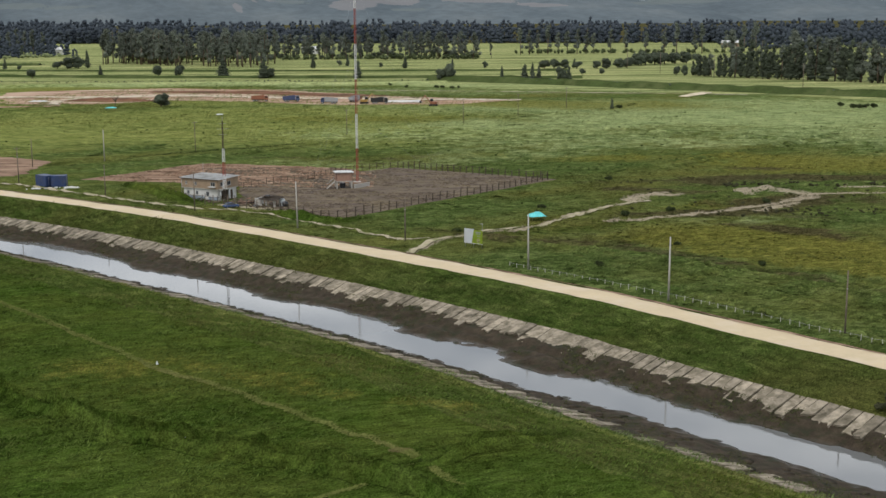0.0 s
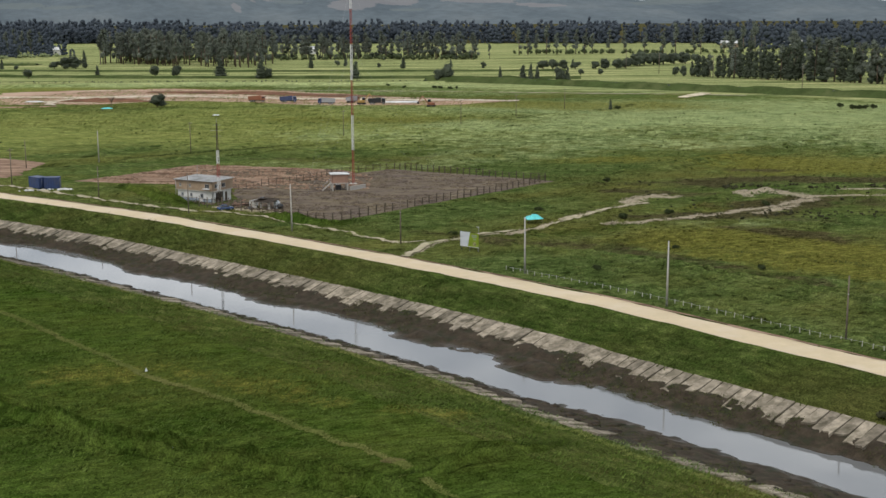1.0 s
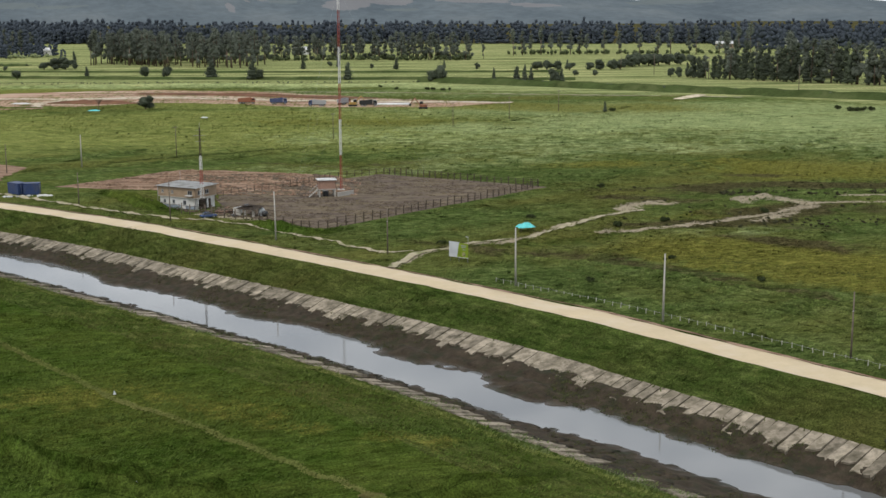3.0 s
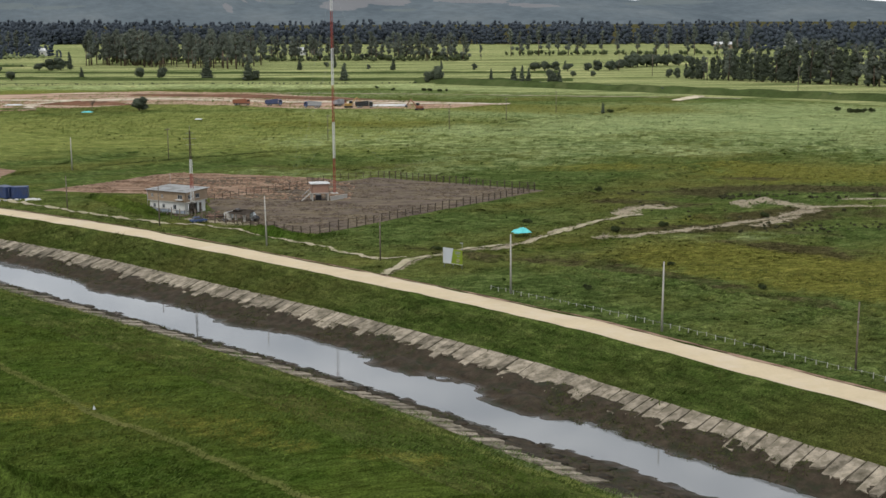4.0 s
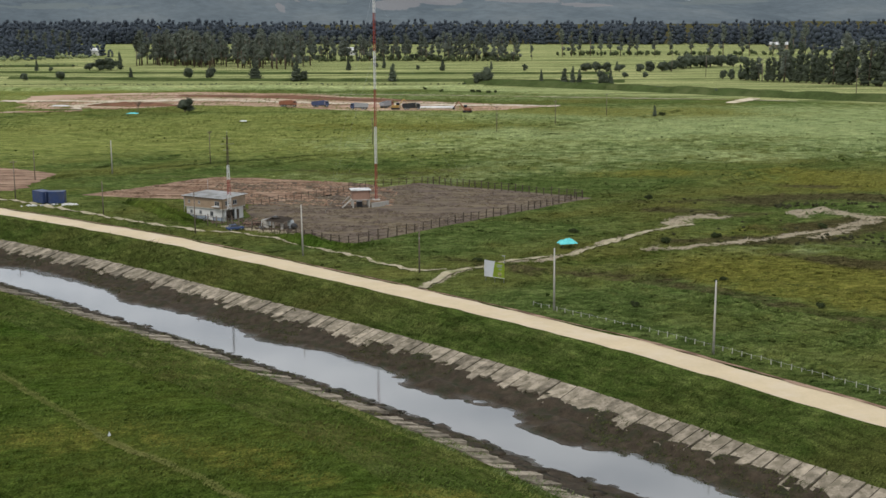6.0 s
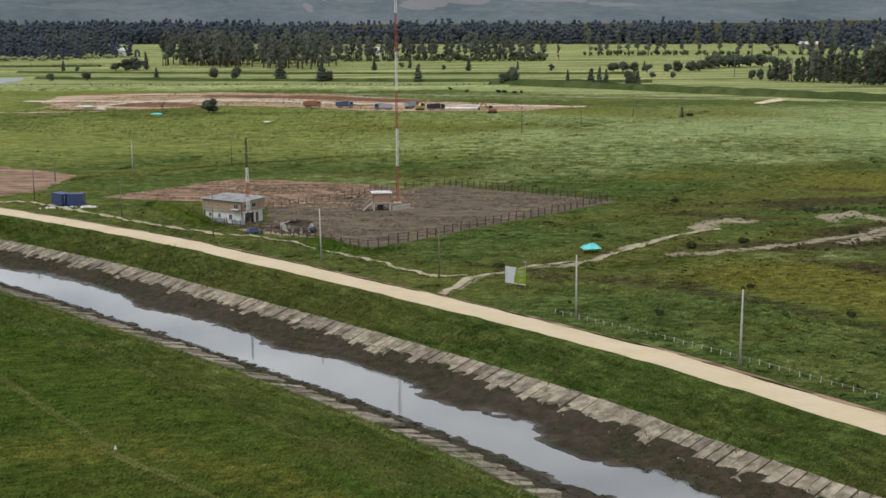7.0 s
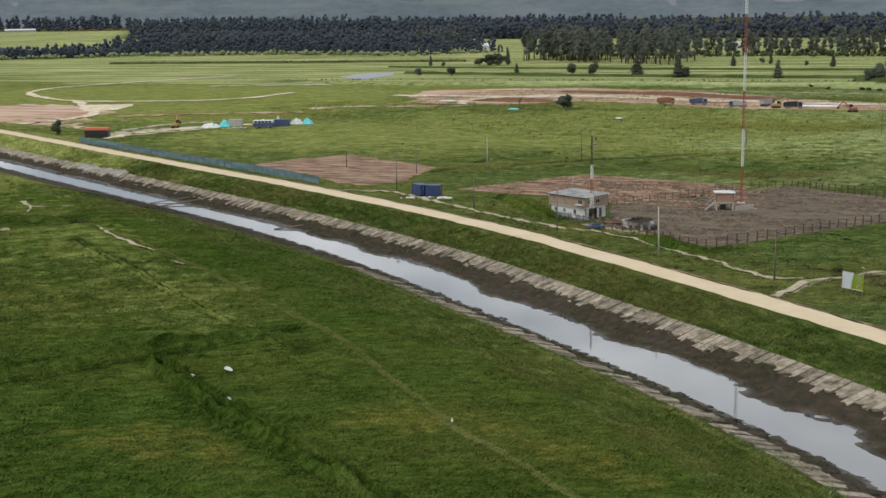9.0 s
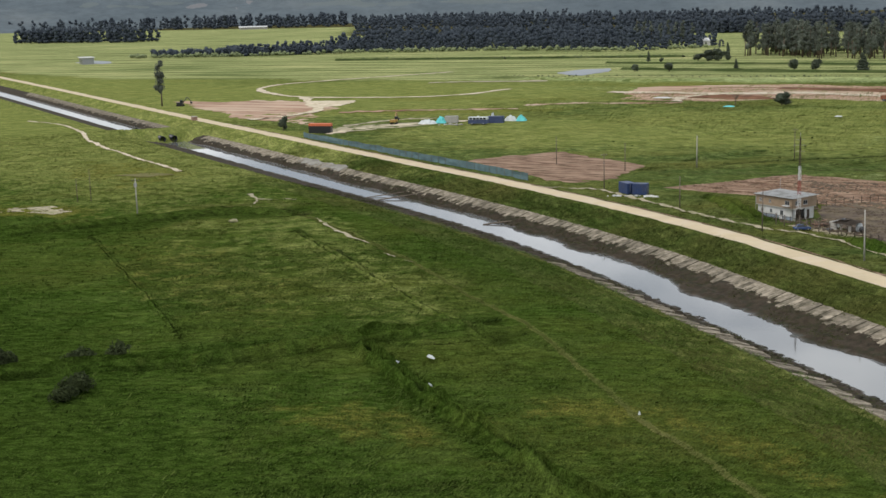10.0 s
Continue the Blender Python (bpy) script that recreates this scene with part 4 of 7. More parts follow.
# ---- yard shed, drums and junk beside the house ----
def build_yard():
    s = thing("shed", pose(-19.8, 263.5, 0, 0, 0, -34), "low open shed with white walls and dark sheet roof", "shed")
    wall_with_holes("wall", 5.6, 0, 1.5, [(1.9, 2.9, 0, 1.3), (3.3, 5.0, 0, 1.3)], 0.14, M["concrete"], s, pose(0, 0, 0))
    wall_with_holes("wall", 2.6, 0, 1.5, [], 0.14, M["white_wall"], s, pose(0, 2.6, 0, 0, 0, -90))
    for x in (2.9, 5.5):
        tube_part("post", (x, 2.5, 0), (x, 2.5, 1.9), 0.06, M["wood"], s)
    bm = bmesh.new()
    va = [bm.verts.new((1.3 + 4.9 * i / 24, -0.8, 1.5 + 0.03 * (i % 2))) for i in range(25)]
    vb = [bm.verts.new((1.3 + 4.9 * i / 24, 2.9, 2.0 + 0.03 * (i % 2))) for i in range(25)]
    for i in range(24):
        bm.faces.new((va[i], va[i + 1], vb[i + 1], vb[i]))
    bmesh.ops.solidify(bm, geom=bm.faces[:], thickness=0.02)
    part("roof", bm, M["fence"], s, "dark rusty sheet roof")
    d = thing("drum", pose(-13.9, 262.2, 0), "upright pale water drum in the yard", "drum")
    bm = bmesh.new()
    prof = [(0, 0.62), (0.35, 0.65), (0.7, 0.62), (1.05, 0.65), (1.4, 0.6), (1.6, 0.45), (1.7, 0.18)]
    for (z0, r0), (z1, r1) in zip(prof, prof[1:]):
        bm_tube(bm, (0, 0, z0), (0, 0, z1), r0, r1, 16)
    part("shell", bm, M["tarp_white"], d, smooth=True)
    tube_part("lid", (0, 0, 1.7), (0, 0, 1.78), 0.22, M["dark"], d, "dark lid")
    r = thing("rubber_tank", pose(-13.1, 261.0, 0, 0, 0, 20), "dark round hatch leaning in the yard", "tank")
    bm = bmesh.new()
    bm_tube(bm, (0, -0.35, 0.62), (0, 0.35, 0.62), 0.62, 0.62, 18)
    part("shell", bm, M["dark"], r, smooth=True)
    box_part("cradle", (-0.5, -0.3, 0), (0.5, 0.3, 0.12), M["wood"], r)
    j = thing("scrap_pile", pose(-22.6, 267.6, 0, 0, 0, 25), "heap of rusty scrap and timber by the garage", "scrap")
    rng = random.Random(4)
    for i in range(14):
        a = Vector((rng.uniform(-1.6, 1.6), rng.uniform(-0.9, 0.9), rng.uniform(0.05, 0.7)))
        b = a + Vector((rng.uniform(-1.3, 1.3), rng.uniform(-0.8, 0.8), rng.uniform(-0.3, 0.8)))
        b.z = max(0.06, b.z)
        tube_part("plank", a, b, rng.uniform(0.05, 0.12), M["brick"] if i % 3 == 0 else M["wood"], j, sides=4)
    bm = bmesh.new()
    bmesh.ops.create_icosphere(bm, subdivisions=2, radius=1.0)
    for v in bm.verts:
        v.co = Vector((v.co.x * 1.7, v.co.y * 1.0, max(0, v.co.z) * 0.75)) * (0.8 + 0.4 * noise.noise(v.co * 2.1))
    part("heap", bm, M["scrub"], j)


build_yard()


def yard_clutter():
    """Tall yard posts, stacked timber, a barrow and sheets on the shed roof."""
    rng = random.Random(8)
    for x, y, hh in ((-30.5, 264.6, 2.4), (-28.6, 263.5, 2.2), (-25.2, 262.0, 2.6), (-23.6, 260.9, 2.5), (-21.0, 259.6, 2.2), (-18.6, 258.0, 2.0), (-16.2, 256.6, 1.9)):
        p = thing("gate_post", pose(x, y, -0.05, rng.uniform(-3, 3), rng.uniform(-3, 3), 0), "rough timber post of the yard fence", "post", "yard posts")
        tube_part("shaft", (0, 0, 0), (0, 0, hh), 0.11, M["wood"], p, r2=0.09, sides=7)
        box_part("cap", (-0.13, -0.13, hh), (0.13, 0.13, hh + 0.05), M["fence"], p)
    t = thing("timber_stack", pose(-21.6, 266.0, 0.02, 0, 0, 30), "stack of rusty brown timber by the garage", "timber")
    for i in range(18):
        a = Vector((-1.6 + rng.uniform(-0.3, 0.3), -0.7 + 0.28 * (i % 6), 0.12 + 0.2 * (i // 6)))
        tube_part("plank", a, a + Vector((3.0 + rng.uniform(-0.4, 0.4), rng.uniform(-0.1, 0.1), rng.uniform(-0.05, 0.05))), 0.09, M["brick"] if i % 4 == 0 else M["fence"], t, sides=4)
    s = thing("roof_sheets", pose(-16.9, 262.9, 2.02, 0, 0, -34), "loose dark sheets and tyres on the shed roof", "sheets")
    box_part("sheet", (-1.4, -0.6, 0), (0.7, 0.9, 0.05), M["fence"], s)
    bm = bmesh.new()
    bmesh.ops.create_icosphere(bm, subdivisions=2, radius=0.55)
    for v in bm.verts:
        v.co = Vector((v.co.x * 1.4, v.co.y, max(0, v.co.z) * 0.8)) * (0.8 + 0.4 * noise.noise(v.co * 3))
    part("bundle", bm, M["dark"], s, "dark tarpaulin bundle")
    w = thing("wheelbarrow", pose(-19.2, 260.3, 0.02, 0, 0, 50), "dark steel wheelbarrow standing in the yard", "wheelbarrow")
    bm = bmesh.new()
    lo = [bm.verts.new(p) for p in ((-0.35, -0.2, 0.3), (0.35, -0.2, 0.3), (0.35, 0.2, 0.3), (-0.35, 0.2, 0.3))]
    hi = [bm.verts.new(p) for p in ((-0.5, -0.35, 0.6), (0.55, -0.35, 0.65), (0.55, 0.35, 0.65), (-0.5, 0.35, 0.6))]
    bm.faces.new(lo)
    for i in range(4):
        bm.faces.new((lo[i], lo[(i + 1) % 4], hi[(i + 1) % 4], hi[i]))
    bmesh.ops.solidify(bm, geom=bm.faces[:], thickness=0.03)
    part("tray", bm, M["grey"], w)
    tube_part("wheel", (0.62, -0.06, 0.2), (0.62, 0.06, 0.2), 0.2, M["tyre"], w, sides=12)
    for yy in (-0.25, 0.25):
        tube_part("handle", (0.6, yy * 0.3, 0.2), (-1.1, yy, 0.55), 0.025, M["wood"], w, sides=5)
        tube_part("leg", (-0.3, yy, 0.0), (-0.3, yy, 0.34), 0.025, M["grey"], w, sides=5)


yard_clutter()


# ---- vehicles ----
def wheel(host, x, y, r, w=0.25):
    bm = bmesh.new()
    bmesh.ops.create_cone(bm, cap_ends=True, segments=16, radius1=r, radius2=r, depth=w, matrix=pose(x, y, r, 90, 0, 0))
    bmesh.ops.bevel(bm, geom=[e for e in bm.edges if len(e.link_faces) == 2 and any(len(f.verts) > 4 for f in e.link_faces)], offset=0.05, segments=1, affect="EDGES")
    t = part("wheel", bm, M["tyre"], host)
    tube_part("rim", (x, y - w / 2 - 0.012, r), (x, y + w / 2 + 0.012, r), r * 0.55, M["grey"], t, sides=12)


def car(x, y, rot):
    c = thing("car", pose(x, y, 0.03, 0, 0, rot), "small blue car parked by the yard fence", "car")
    bm = bmesh.new()
    secs = [(-2.0, 0.45, 0.75), (-1.85, 0.3, 0.9), (-0.9, 0.28, 0.95), (0.9, 0.28, 0.92), (1.9, 0.3, 0.85), (2.05, 0.42, 0.7)]
    rings = []
    for px, zl, zh in secs:
        rings.append([bm.verts.new((px, yy, zz)) for yy, zz in ((-0.8, zl), (-0.85, (zl + zh) / 2), (-0.78, zh), (0.78, zh), (0.85, (zl + zh) / 2), (0.8, zl))])
    for a, b in zip(rings, rings[1:]):
        for i in range(6):
            bm.faces.new((a[i], b[i], b[(i + 1) % 6], a[(i + 1) % 6]))
    bm.faces.new(rings[0]), bm.faces.new(rings[-1][::-1])
    part("body", bm, M["car_blue"], c)
    bm = bmesh.new()
    lo = [bm.verts.new(p) for p in ((-1.5, -0.76, 0.9), (1.0, -0.76, 0.9), (1.0, 0.76, 0.9), (-1.5, 0.76, 0.9))]
    hi = [bm.verts.new(p) for p in ((-1.15, -0.6, 1.4), (0.35, -0.6, 1.42), (0.35, 0.6, 1.42), (-1.15, 0.6, 1.4))]
    for i in range(4):
        bm.faces.new((lo[i], lo[(i + 1) % 4], hi[(i + 1) % 4], hi[i]))
    part("glazing", bm, M["glass"], c, "dark glazing")
    box_part("roof", (-1.15, -0.6, 1.4), (0.35, 0.6, 1.45), M["car_blue"], c, bevel=0.02)
    for px in (-1.25, 1.3):
        for py in (-0.72, 0.72):
            wheel(c, px, py, 0.3, 0.2)
    for py in (-0.6, 0.6):
        box_part("headlight", (2.0, py - 0.15, 0.6), (2.07, py + 0.15, 0.72), M["white"], c)
    return c


car(-24.3, 259.9, 32).scale = (0.8, 0.8, 0.8)

# ---- poles ----
def utility_pole(x, y, h, mat, label, group, lean=(0, 0), arm=True, pole_r=0.16, rot=45, lamp=False):
    p = thing("utility_pole", pose(x, y, -0.05, lean[0], lean[1], rot), label, "utility pole", group)
    tube_part("shaft", (0, 0, 0), (0, 0, h), pole_r, mat, p, r2=pole_r * 0.6, sides=10)
    if arm:
        box_part("crossarm", (-0.75, -0.05, h - 0.55), (0.75, 0.05, h - 0.43), M["wood"], p)
        for ix in (-0.65, 0, 0.65):
            tube_part("insulator", (ix, 0, h - 0.43), (ix, 0, h - 0.25), 0.04, M["grey"], p, sides=6)
    tube_part("band", (0, 0, h * 0.72), (0, 0, h * 0.72 + 0.08), pole_r * 0.8, M["grey"], p, sides=10)
    return p


CONC, DARKP = "pale concrete utility pole beside the dyke road", "dark weathered wooden utility pole in the pasture"
for x, y, h, lean in ((-7.9, 233.9, 9.0, (0, -1.2)), (32.5, 194.2, 8.9, (0, -0.6)), (50.5, 171.2, 9.2, (0, 0.4))):
    utility_pole(x, y, h, M["concrete"], CONC, "poles along the dyke road", lean, arm=False)
utility_pole(-71.6, 346, 8.6, M["concrete"], "pale concrete pole in the green field", "poles along the dyke road", arm=False)
for x, y, h in ((12.6, 219.5, 8.0), (69, 151, 8.4), (-31.2, 256.5, 8.2), (-55, 279, 7.0), (-81, 301, 8.8), (-87.3, 333, 7.6), (-110.5, 341, 8.0), (-51, 370, 8.8), (-9.5, 415, 8.6),
                (29.7, 456, 9), (51.7, 489, 8.6), (74, 524, 8.8)):
    utility_pole(x, y, h, M["wood"], DARKP, "wooden poles across the pasture", arm=h > 8.5, pole_r=0.13)
for x, y in ((186, 756), (256, 691), (243, 732), (152, 867), (163, 805), (205, 640)):
    utility_pole(x, y, 13, M["wood"], "tall distant power line pole", "distant power line", pole_r=0.2)
tp = utility_pole(-166, 230, 8.6, M["concrete"], "pole with a transformer and crossarm beside the ditch", "poles in the near pasture")
box_part("transformer", (-0.35, 0.18, 6.6), (0.35, 0.75, 7.5), M["grey"], tp, "grey transformer box", bevel=0.06)
for x, y, h in ((-194, 240.5, 6.0), (-191.5, 242.5, 8.2)):
    utility_pole(x, y, h, M["wood"], "thin dark wooden pole in the near pasture", "poles in the near pasture", arm=False, pole_r=0.1)


# ---- fences ----
def fence(name, pts, gap, h, post_r, mat, label, wires=3, seed=0, rail=False, group=""):
    """Posts set along a line with sagging wires."""
    f = thing(name, pose(pts[0][0], pts[0][1], 0), label, "fence", group)
    o = np.array(pts[0])
    q = smooth_line([p for p in pts], 0.5) if len(pts) > 2 and not rail else None
    if q is None:
        segs = []
        for a, b in zip(pts, pts[1:]):
            n = max(2, int(np.hypot(b[0] - a[0], b[1] - a[1]) / gap))
            segs += [(a[0] + (b[0] - a[0]) * i / n, a[1] + (b[1] - a[1]) * i / n) for i in range(n)]
        segs.append(pts[-1])
    else:
        segs = [tuple(p) for p in q[::max(1, int(gap / 0.5))]]
    rng = random.Random(seed)
    bm = bmesh.new()
    bm_tube(bm, (0, 0, -0.1), (0, 0, h), post_r, post_r * 0.85, 6)
    me = bpy.data.meshes.new("post")
    bm.to_mesh(me), bm.free()
    me.materials.append(mat)
    tops = []
    for x, y in segs:
        p = new("post", me)
        p.parent = f
        hh = rng.uniform(0.85, 1.1)
        p.matrix_basis = pose(x - o[0], y - o[1], 0, rng.uniform(-4, 4), rng.uniform(-4, 4), rng.uniform(0, 90)) @ Matrix.Diagonal((1, 1, hh, 1))
        tops.append(Vector((x - o[0], y - o[1], h * hh)))
    for k in range(wires):
        fr = (k + 1) / (wires + 0.3)
        bm = bmesh.new()
        for a, b in zip(tops, tops[1:]):
            if rail:
                tube_part("rail", (a.x, a.y, a.z * fr), (b.x, b.y, b.z * fr), 0.035, mat, f, sides=4)
            else:
                bm_tube(bm, (a.x, a.y, a.z * fr), (b.x, b.y, b.z * fr), 0.012, sides=4)
        if rail:
            bm.free()
        else:
            part("wire", bm, M["grey"], f)
    return f


fence("fence", [(-13.5, 255.5), (-8.1, 249.4), (-1, 244.2), (8.7, 256), (17.8, 268), (30, 281), (45.6, 301.5)], 2.2, 1.85, 0.13, M["fence"], "dark timber post and wire fence round the bare plot", 3, 1, True)
fence("fence", [(45.6, 301.5), (35.7, 308), (23.3, 316.5), (9, 327)], 1.7, 1.9, 0.13, M["fence"], "dark closely set post fence behind the bare plot", 3, 2, True)
fence("fence", [(9, 327), (0, 322), (-4, 318), (-9.5, 308.5), (-18.2, 298.5), (-27.3, 288)], 2.0, 1.7, 0.09, M["fence"], "dark post and rail fence between two bare plots", 2, 3, True)
fence("fence", [(-39, 277), (-35.9, 272.2), (-31.8, 269), (-28, 266.2), (-25.5, 264.5), (-21.3, 262.2), (-17, 258.2), (-13.5, 255.5)], 2.0, 1.5, 0.08, M["fence"], "dark timber yard fence in front of the house", 2, 4, True)
fence("fence", [along(s, -7.6)[:2] for s in range(-60, 40, 10)], 1.8, 0.6, 0.06, M["post_white"], "row of short whitewashed posts along the road", 1, 5, group="roadside posts")


# ---- hoarding ----
def build_sign():
    s = thing("hoarding", pose(24.45, 212.4, 0, 0, 0, -36), "roadside hoarding, white panel beside lime green panel", "sign")
    for x in (-1.9, 0, 1.9):
        tube_part("post", (x, 0.12, 0), (x, 0.12, 3.9), 0.06, M["grey"], s)
    bm = bmesh.new()
    v = [bm.verts.new(p) for p in ((-2.1, -0.02, 1.05), (-0.35, -0.02, 1.05), (0.1, -0.02, 3.85), (-2.1, -0.02, 3.85))]
    bm.faces.new(v)
    bmesh.ops.solidify(bm, geom=bm.faces[:], thickness=0.05)
    part("panel", bm, M["sign_white"], s, "plain white panel")
    bm = bmesh.new()
    v = [bm.verts.new(p) for p in ((-0.33, -0.02, 1.05), (2.1, -0.02, 1.05), (2.1, -0.02, 3.7), (0.12, -0.02, 3.7))]
    bm.faces.new(v)
    bmesh.ops.solidify(bm, geom=bm.faces[:], thickness=0.05)
    part("panel", bm, M["sign_green"], s, "lime green panel")
    for i, (x0, x1, z) in enumerate(((0.5, 1.7, 3.2), (0.6, 1.6, 2.9), (0.9, 1.5, 2.45))):
        box_part("print_bar", (x0, -0.05, z), (x1, -0.03, z + 0.14), M["grey"], s, "darker printed bar")
    bm = bmesh.new()
    bm_tube(bm, (1.15, -0.05, 1.65), (1.15, -0.03, 1.65), 0.42, 0.42, 16)
    part("print_disc", bm, M["bank_grass"], s, "darker round print")
    box_part("bottom_rail", (-2.1, -0.06, 0.98), (2.1, 0.06, 1.05), M["white"], s)
    s.scale = (0.9, 0.9, 0.88)
    tube_part("lamp_arm", (2.0, 0.1, 3.9), (2.0, 0.1, 5.0), 0.03, M["grey"], s)
    box_part("lamp_head", (1.55, 0.0, 4.95), (2.1, 0.2, 5.05), M["grey"], s)


build_sign()

# ---- sheets, containers, camp ----
def sheet(name, x, y, w, d, h, rot, mat, label, category="tarpaulin", seed=0):
    """A crumpled sheet thrown over something low, with folds and a ragged hem."""
    t = thing(name, pose(x, y, 0.02, 0, 0, rot), label, category)
    n = 18
    bm = bmesh.new()
    g = []
    for i in range(n + 1):
        row = []
        for j in range(n + 1):
            u, v = i / n * 2 - 1, j / n * 2 - 1
            r = max(abs(u), abs(v))
            k = 1 + 0.22 * noise.noise(Vector((u * 1.7 + seed, v * 1.7, 0)))
            z = h * max(0.0, 1 - r**2.2) * (0.75 + 0.6 * noise.noise(Vector((u * 2.3, v * 2.3, seed)))) + 0.06 * noise.noise(Vector((u * 7, v * 7, seed)))
            row.append(bm.verts.new((u * w / 2 * k, v * d / 2 * k, max(0.02, z))))
        g.append(row)
    for i in range(n):
        for j in range(n):
            bm.faces.new((g[i][j], g[i + 1][j], g[i + 1][j + 1], g[i][j + 1]))
    part("sheet", bm, mat, t)
    return t


def bower(x, y, w, d, h, rot, mat, label, dome=0.5):
    """A sheet stretched over four poles."""
    t = sheet("tarpaulin", x, y, w, d, dome, rot, mat, label, seed=int(x))
    sh = t.children[0]
    sh.location.z = h
    for px in (-w * 0.42, w * 0.42):
        for py in (-d * 0.42, d * 0.42):
            tube_part("pole", (px, py, 0), (px, py, h + 0.15), 0.04, M["wood"], t, sides=5)
    return t


bower(37.9, 242.6, 3.2, 2.4, 0.7, 20, M["tarp"], "turquoise tarpaulin stretched over low poles in grass", 0.9)
bower(-112, 522, 4.2, 3.0, 1.3, 5, M["tarp"], "pale turquoise tarpaulin shelter in the far field")
bower(-153, 561, 7.2, 3.4, 1.4, 0, M["tarp_white"], "white sheet shelter beside the graded site")
bower(-63.5, 494, 2.6, 1.8, 0.6, 0, M["tarp_white"], "small white sheet spread in the far field")


def container(x, y, rot, length, mat, label, roof=None, group="", roof_h=0.015):
    c = thing("container", pose(x, y, 0.0, 0, 0, rot), label, "container", group)
    W, H = 2.44, 2.6
    hw, hl = W / 2, length / 2
    for sy in (-1, 1):
        bm = bmesh.new()
        n = int(length / 0.28)
        va, vb = [], []
        for i in range(n + 1):
            xx = -hl + 0.1 + (length - 0.2) * i / n
            yy = sy * (hw - (0.05 if i % 2 else 0.01))
            va.append(bm.verts.new((xx, yy, 0.2))), vb.append(bm.verts.new((xx, yy, H - 0.08)))
        for i in range(n):
            bm.faces.new((va[i], va[i + 1], vb[i + 1], vb[i]) if sy < 0 else (va[i + 1], va[i], vb[i], vb[i + 1]))
        part("side_panel", bm, mat, c, "corrugated steel side")
    bm = bmesh.new()
    for sx in (-1, 1):
        for sy in (-1, 1):
            bm_box(bm, (sx * hl - (0.16 if sx > 0 else 0), sy * hw - (0.16 if sy > 0 else 0), 0.05), (sx * hl + (0.16 if sx < 0 else 0), sy * hw + (0.16 if sy < 0 else 0), H))
    for sy in (-1, 1):
        for z in (0.05, H - 0.12):
            bm_box(bm, (-hl, sy * hw - (0.1 if sy > 0 else 0), z), (hl, sy * hw + (0.1 if sy < 0 else 0), z + 0.14))
    part("frame", bm, mat, c)
    box_part("roof", (-hl + 0.02, -hw + 0.02, H - 0.06), (hl - 0.02, hw - 0.02, H + roof_h), roof or mat, c, "sun-bleached roof panel")
    box_part("floor", (-hl + 0.05, -hw + 0.05, 0.06), (hl - 0.05, hw - 0.05, 0.2), M["dark"], c)
    for sx in (-1, 1):
        for sy in (-1, 1):
            d = box_part("door", (sx * hl - 0.03, min(0.02 * sy, sy * (hw - 0.14)), 0.2), (sx * hl + 0.01, max(0.02 * sy, sy * (hw - 0.14)), H - 0.12), mat, c)
            tube_part("lock_bar", (sx * (hl + 0.03), sy * 0.45, 0.25), (sx * (hl + 0.03), sy * 0.45, H - 0.2), 0.025, M["grey"], d, sides=5)
    return c


container(-73.2, 296.0, -42, 4.3, M["blue"], "blue corrugated steel container standing in rough grass", group="blue containers")
container(-69.7, 295.2, 6, 3.4, M["blue"], "short blue steel container beside a longer one", group="blue containers")
container(-229.5, 402.2, 14, 8.4, M["dark"], "dark site container with an orange-red roof", roof=M["container_orange"], roof_h=0.9)


def rubble(x, y, w, d, n, mat, label, seed, size=0.35):
    r = thing("rubble_heap", pose(x, y, 0, 0, 0, 20), label, "rubble")
    rng = random.Random(seed)
    for i in range(n):
        bm = bmesh.new()
        bmesh.ops.create_icosphere(bm, subdivisions=1, radius=1)
        s = rng.uniform(0.5, 1.4) * size
        for v in bm.verts:
            v.co = Vector((v.co.x * s * 1.6, v.co.y * s, v.co.z * s * 0.6)) * (0.8 + 0.5 * rng.random())
        ob = part("lump", bm, mat, r)
        ob.matrix_basis = pose(rng.gauss(0, w / 3), rng.gauss(0, d / 3), s * 0.3, 0, 0, rng.uniform(0, 360))


rubble(-71.5, 291.2, 7, 1.2, 14, M["white_wall"], "scattered pale rubble in front of the containers", 2, 0.3)
rubble(-65.8, 291.3, 3, 1.2, 9, M["white_wall"], "pale broken blocks at the path edge", 3, 0.4)
rubble(-198, 226, 12, 4, 18, M["path"], "grey broken concrete strewn in the near pasture", 4, 0.45)
rubble(-140, 230.5, 3, 1.5, 5, M["path"], "pale slabs lying in the ditch grass", 5, 0.6)

# camp of vehicles and shelters
def bus(x, y, rot, L, mat, mat2, label):
    b = thing("bus", pose(x, y, 0, 0, 0, rot), label, "bus")
    box_part("body", (-L / 2, -1.2, 0.5), (L / 2, 1.2, 2.0), mat, b, bevel=0.1)
    box_part("upper_body", (-L / 2 + 0.05, -1.17, 2.0), (L / 2 - 0.05, 1.17, 3.0), mat2, b, bevel=0.12)
    for i in range(int(L / 1.3)):
        for sy in (-1, 1):
            xx = -L / 2 + 0.6 + 1.3 * i
            box_part("window", (xx, sy * 1.165 - 0.02, 2.1), (xx + 1.0, sy * 1.165 + 0.02, 2.75), M["glass"], b)
    for px in (-L / 2 + 1.5, L / 2 - 1.7):
        for py in (-1.05, 1.05):
            wheel(b, px, py, 0.48, 0.28)


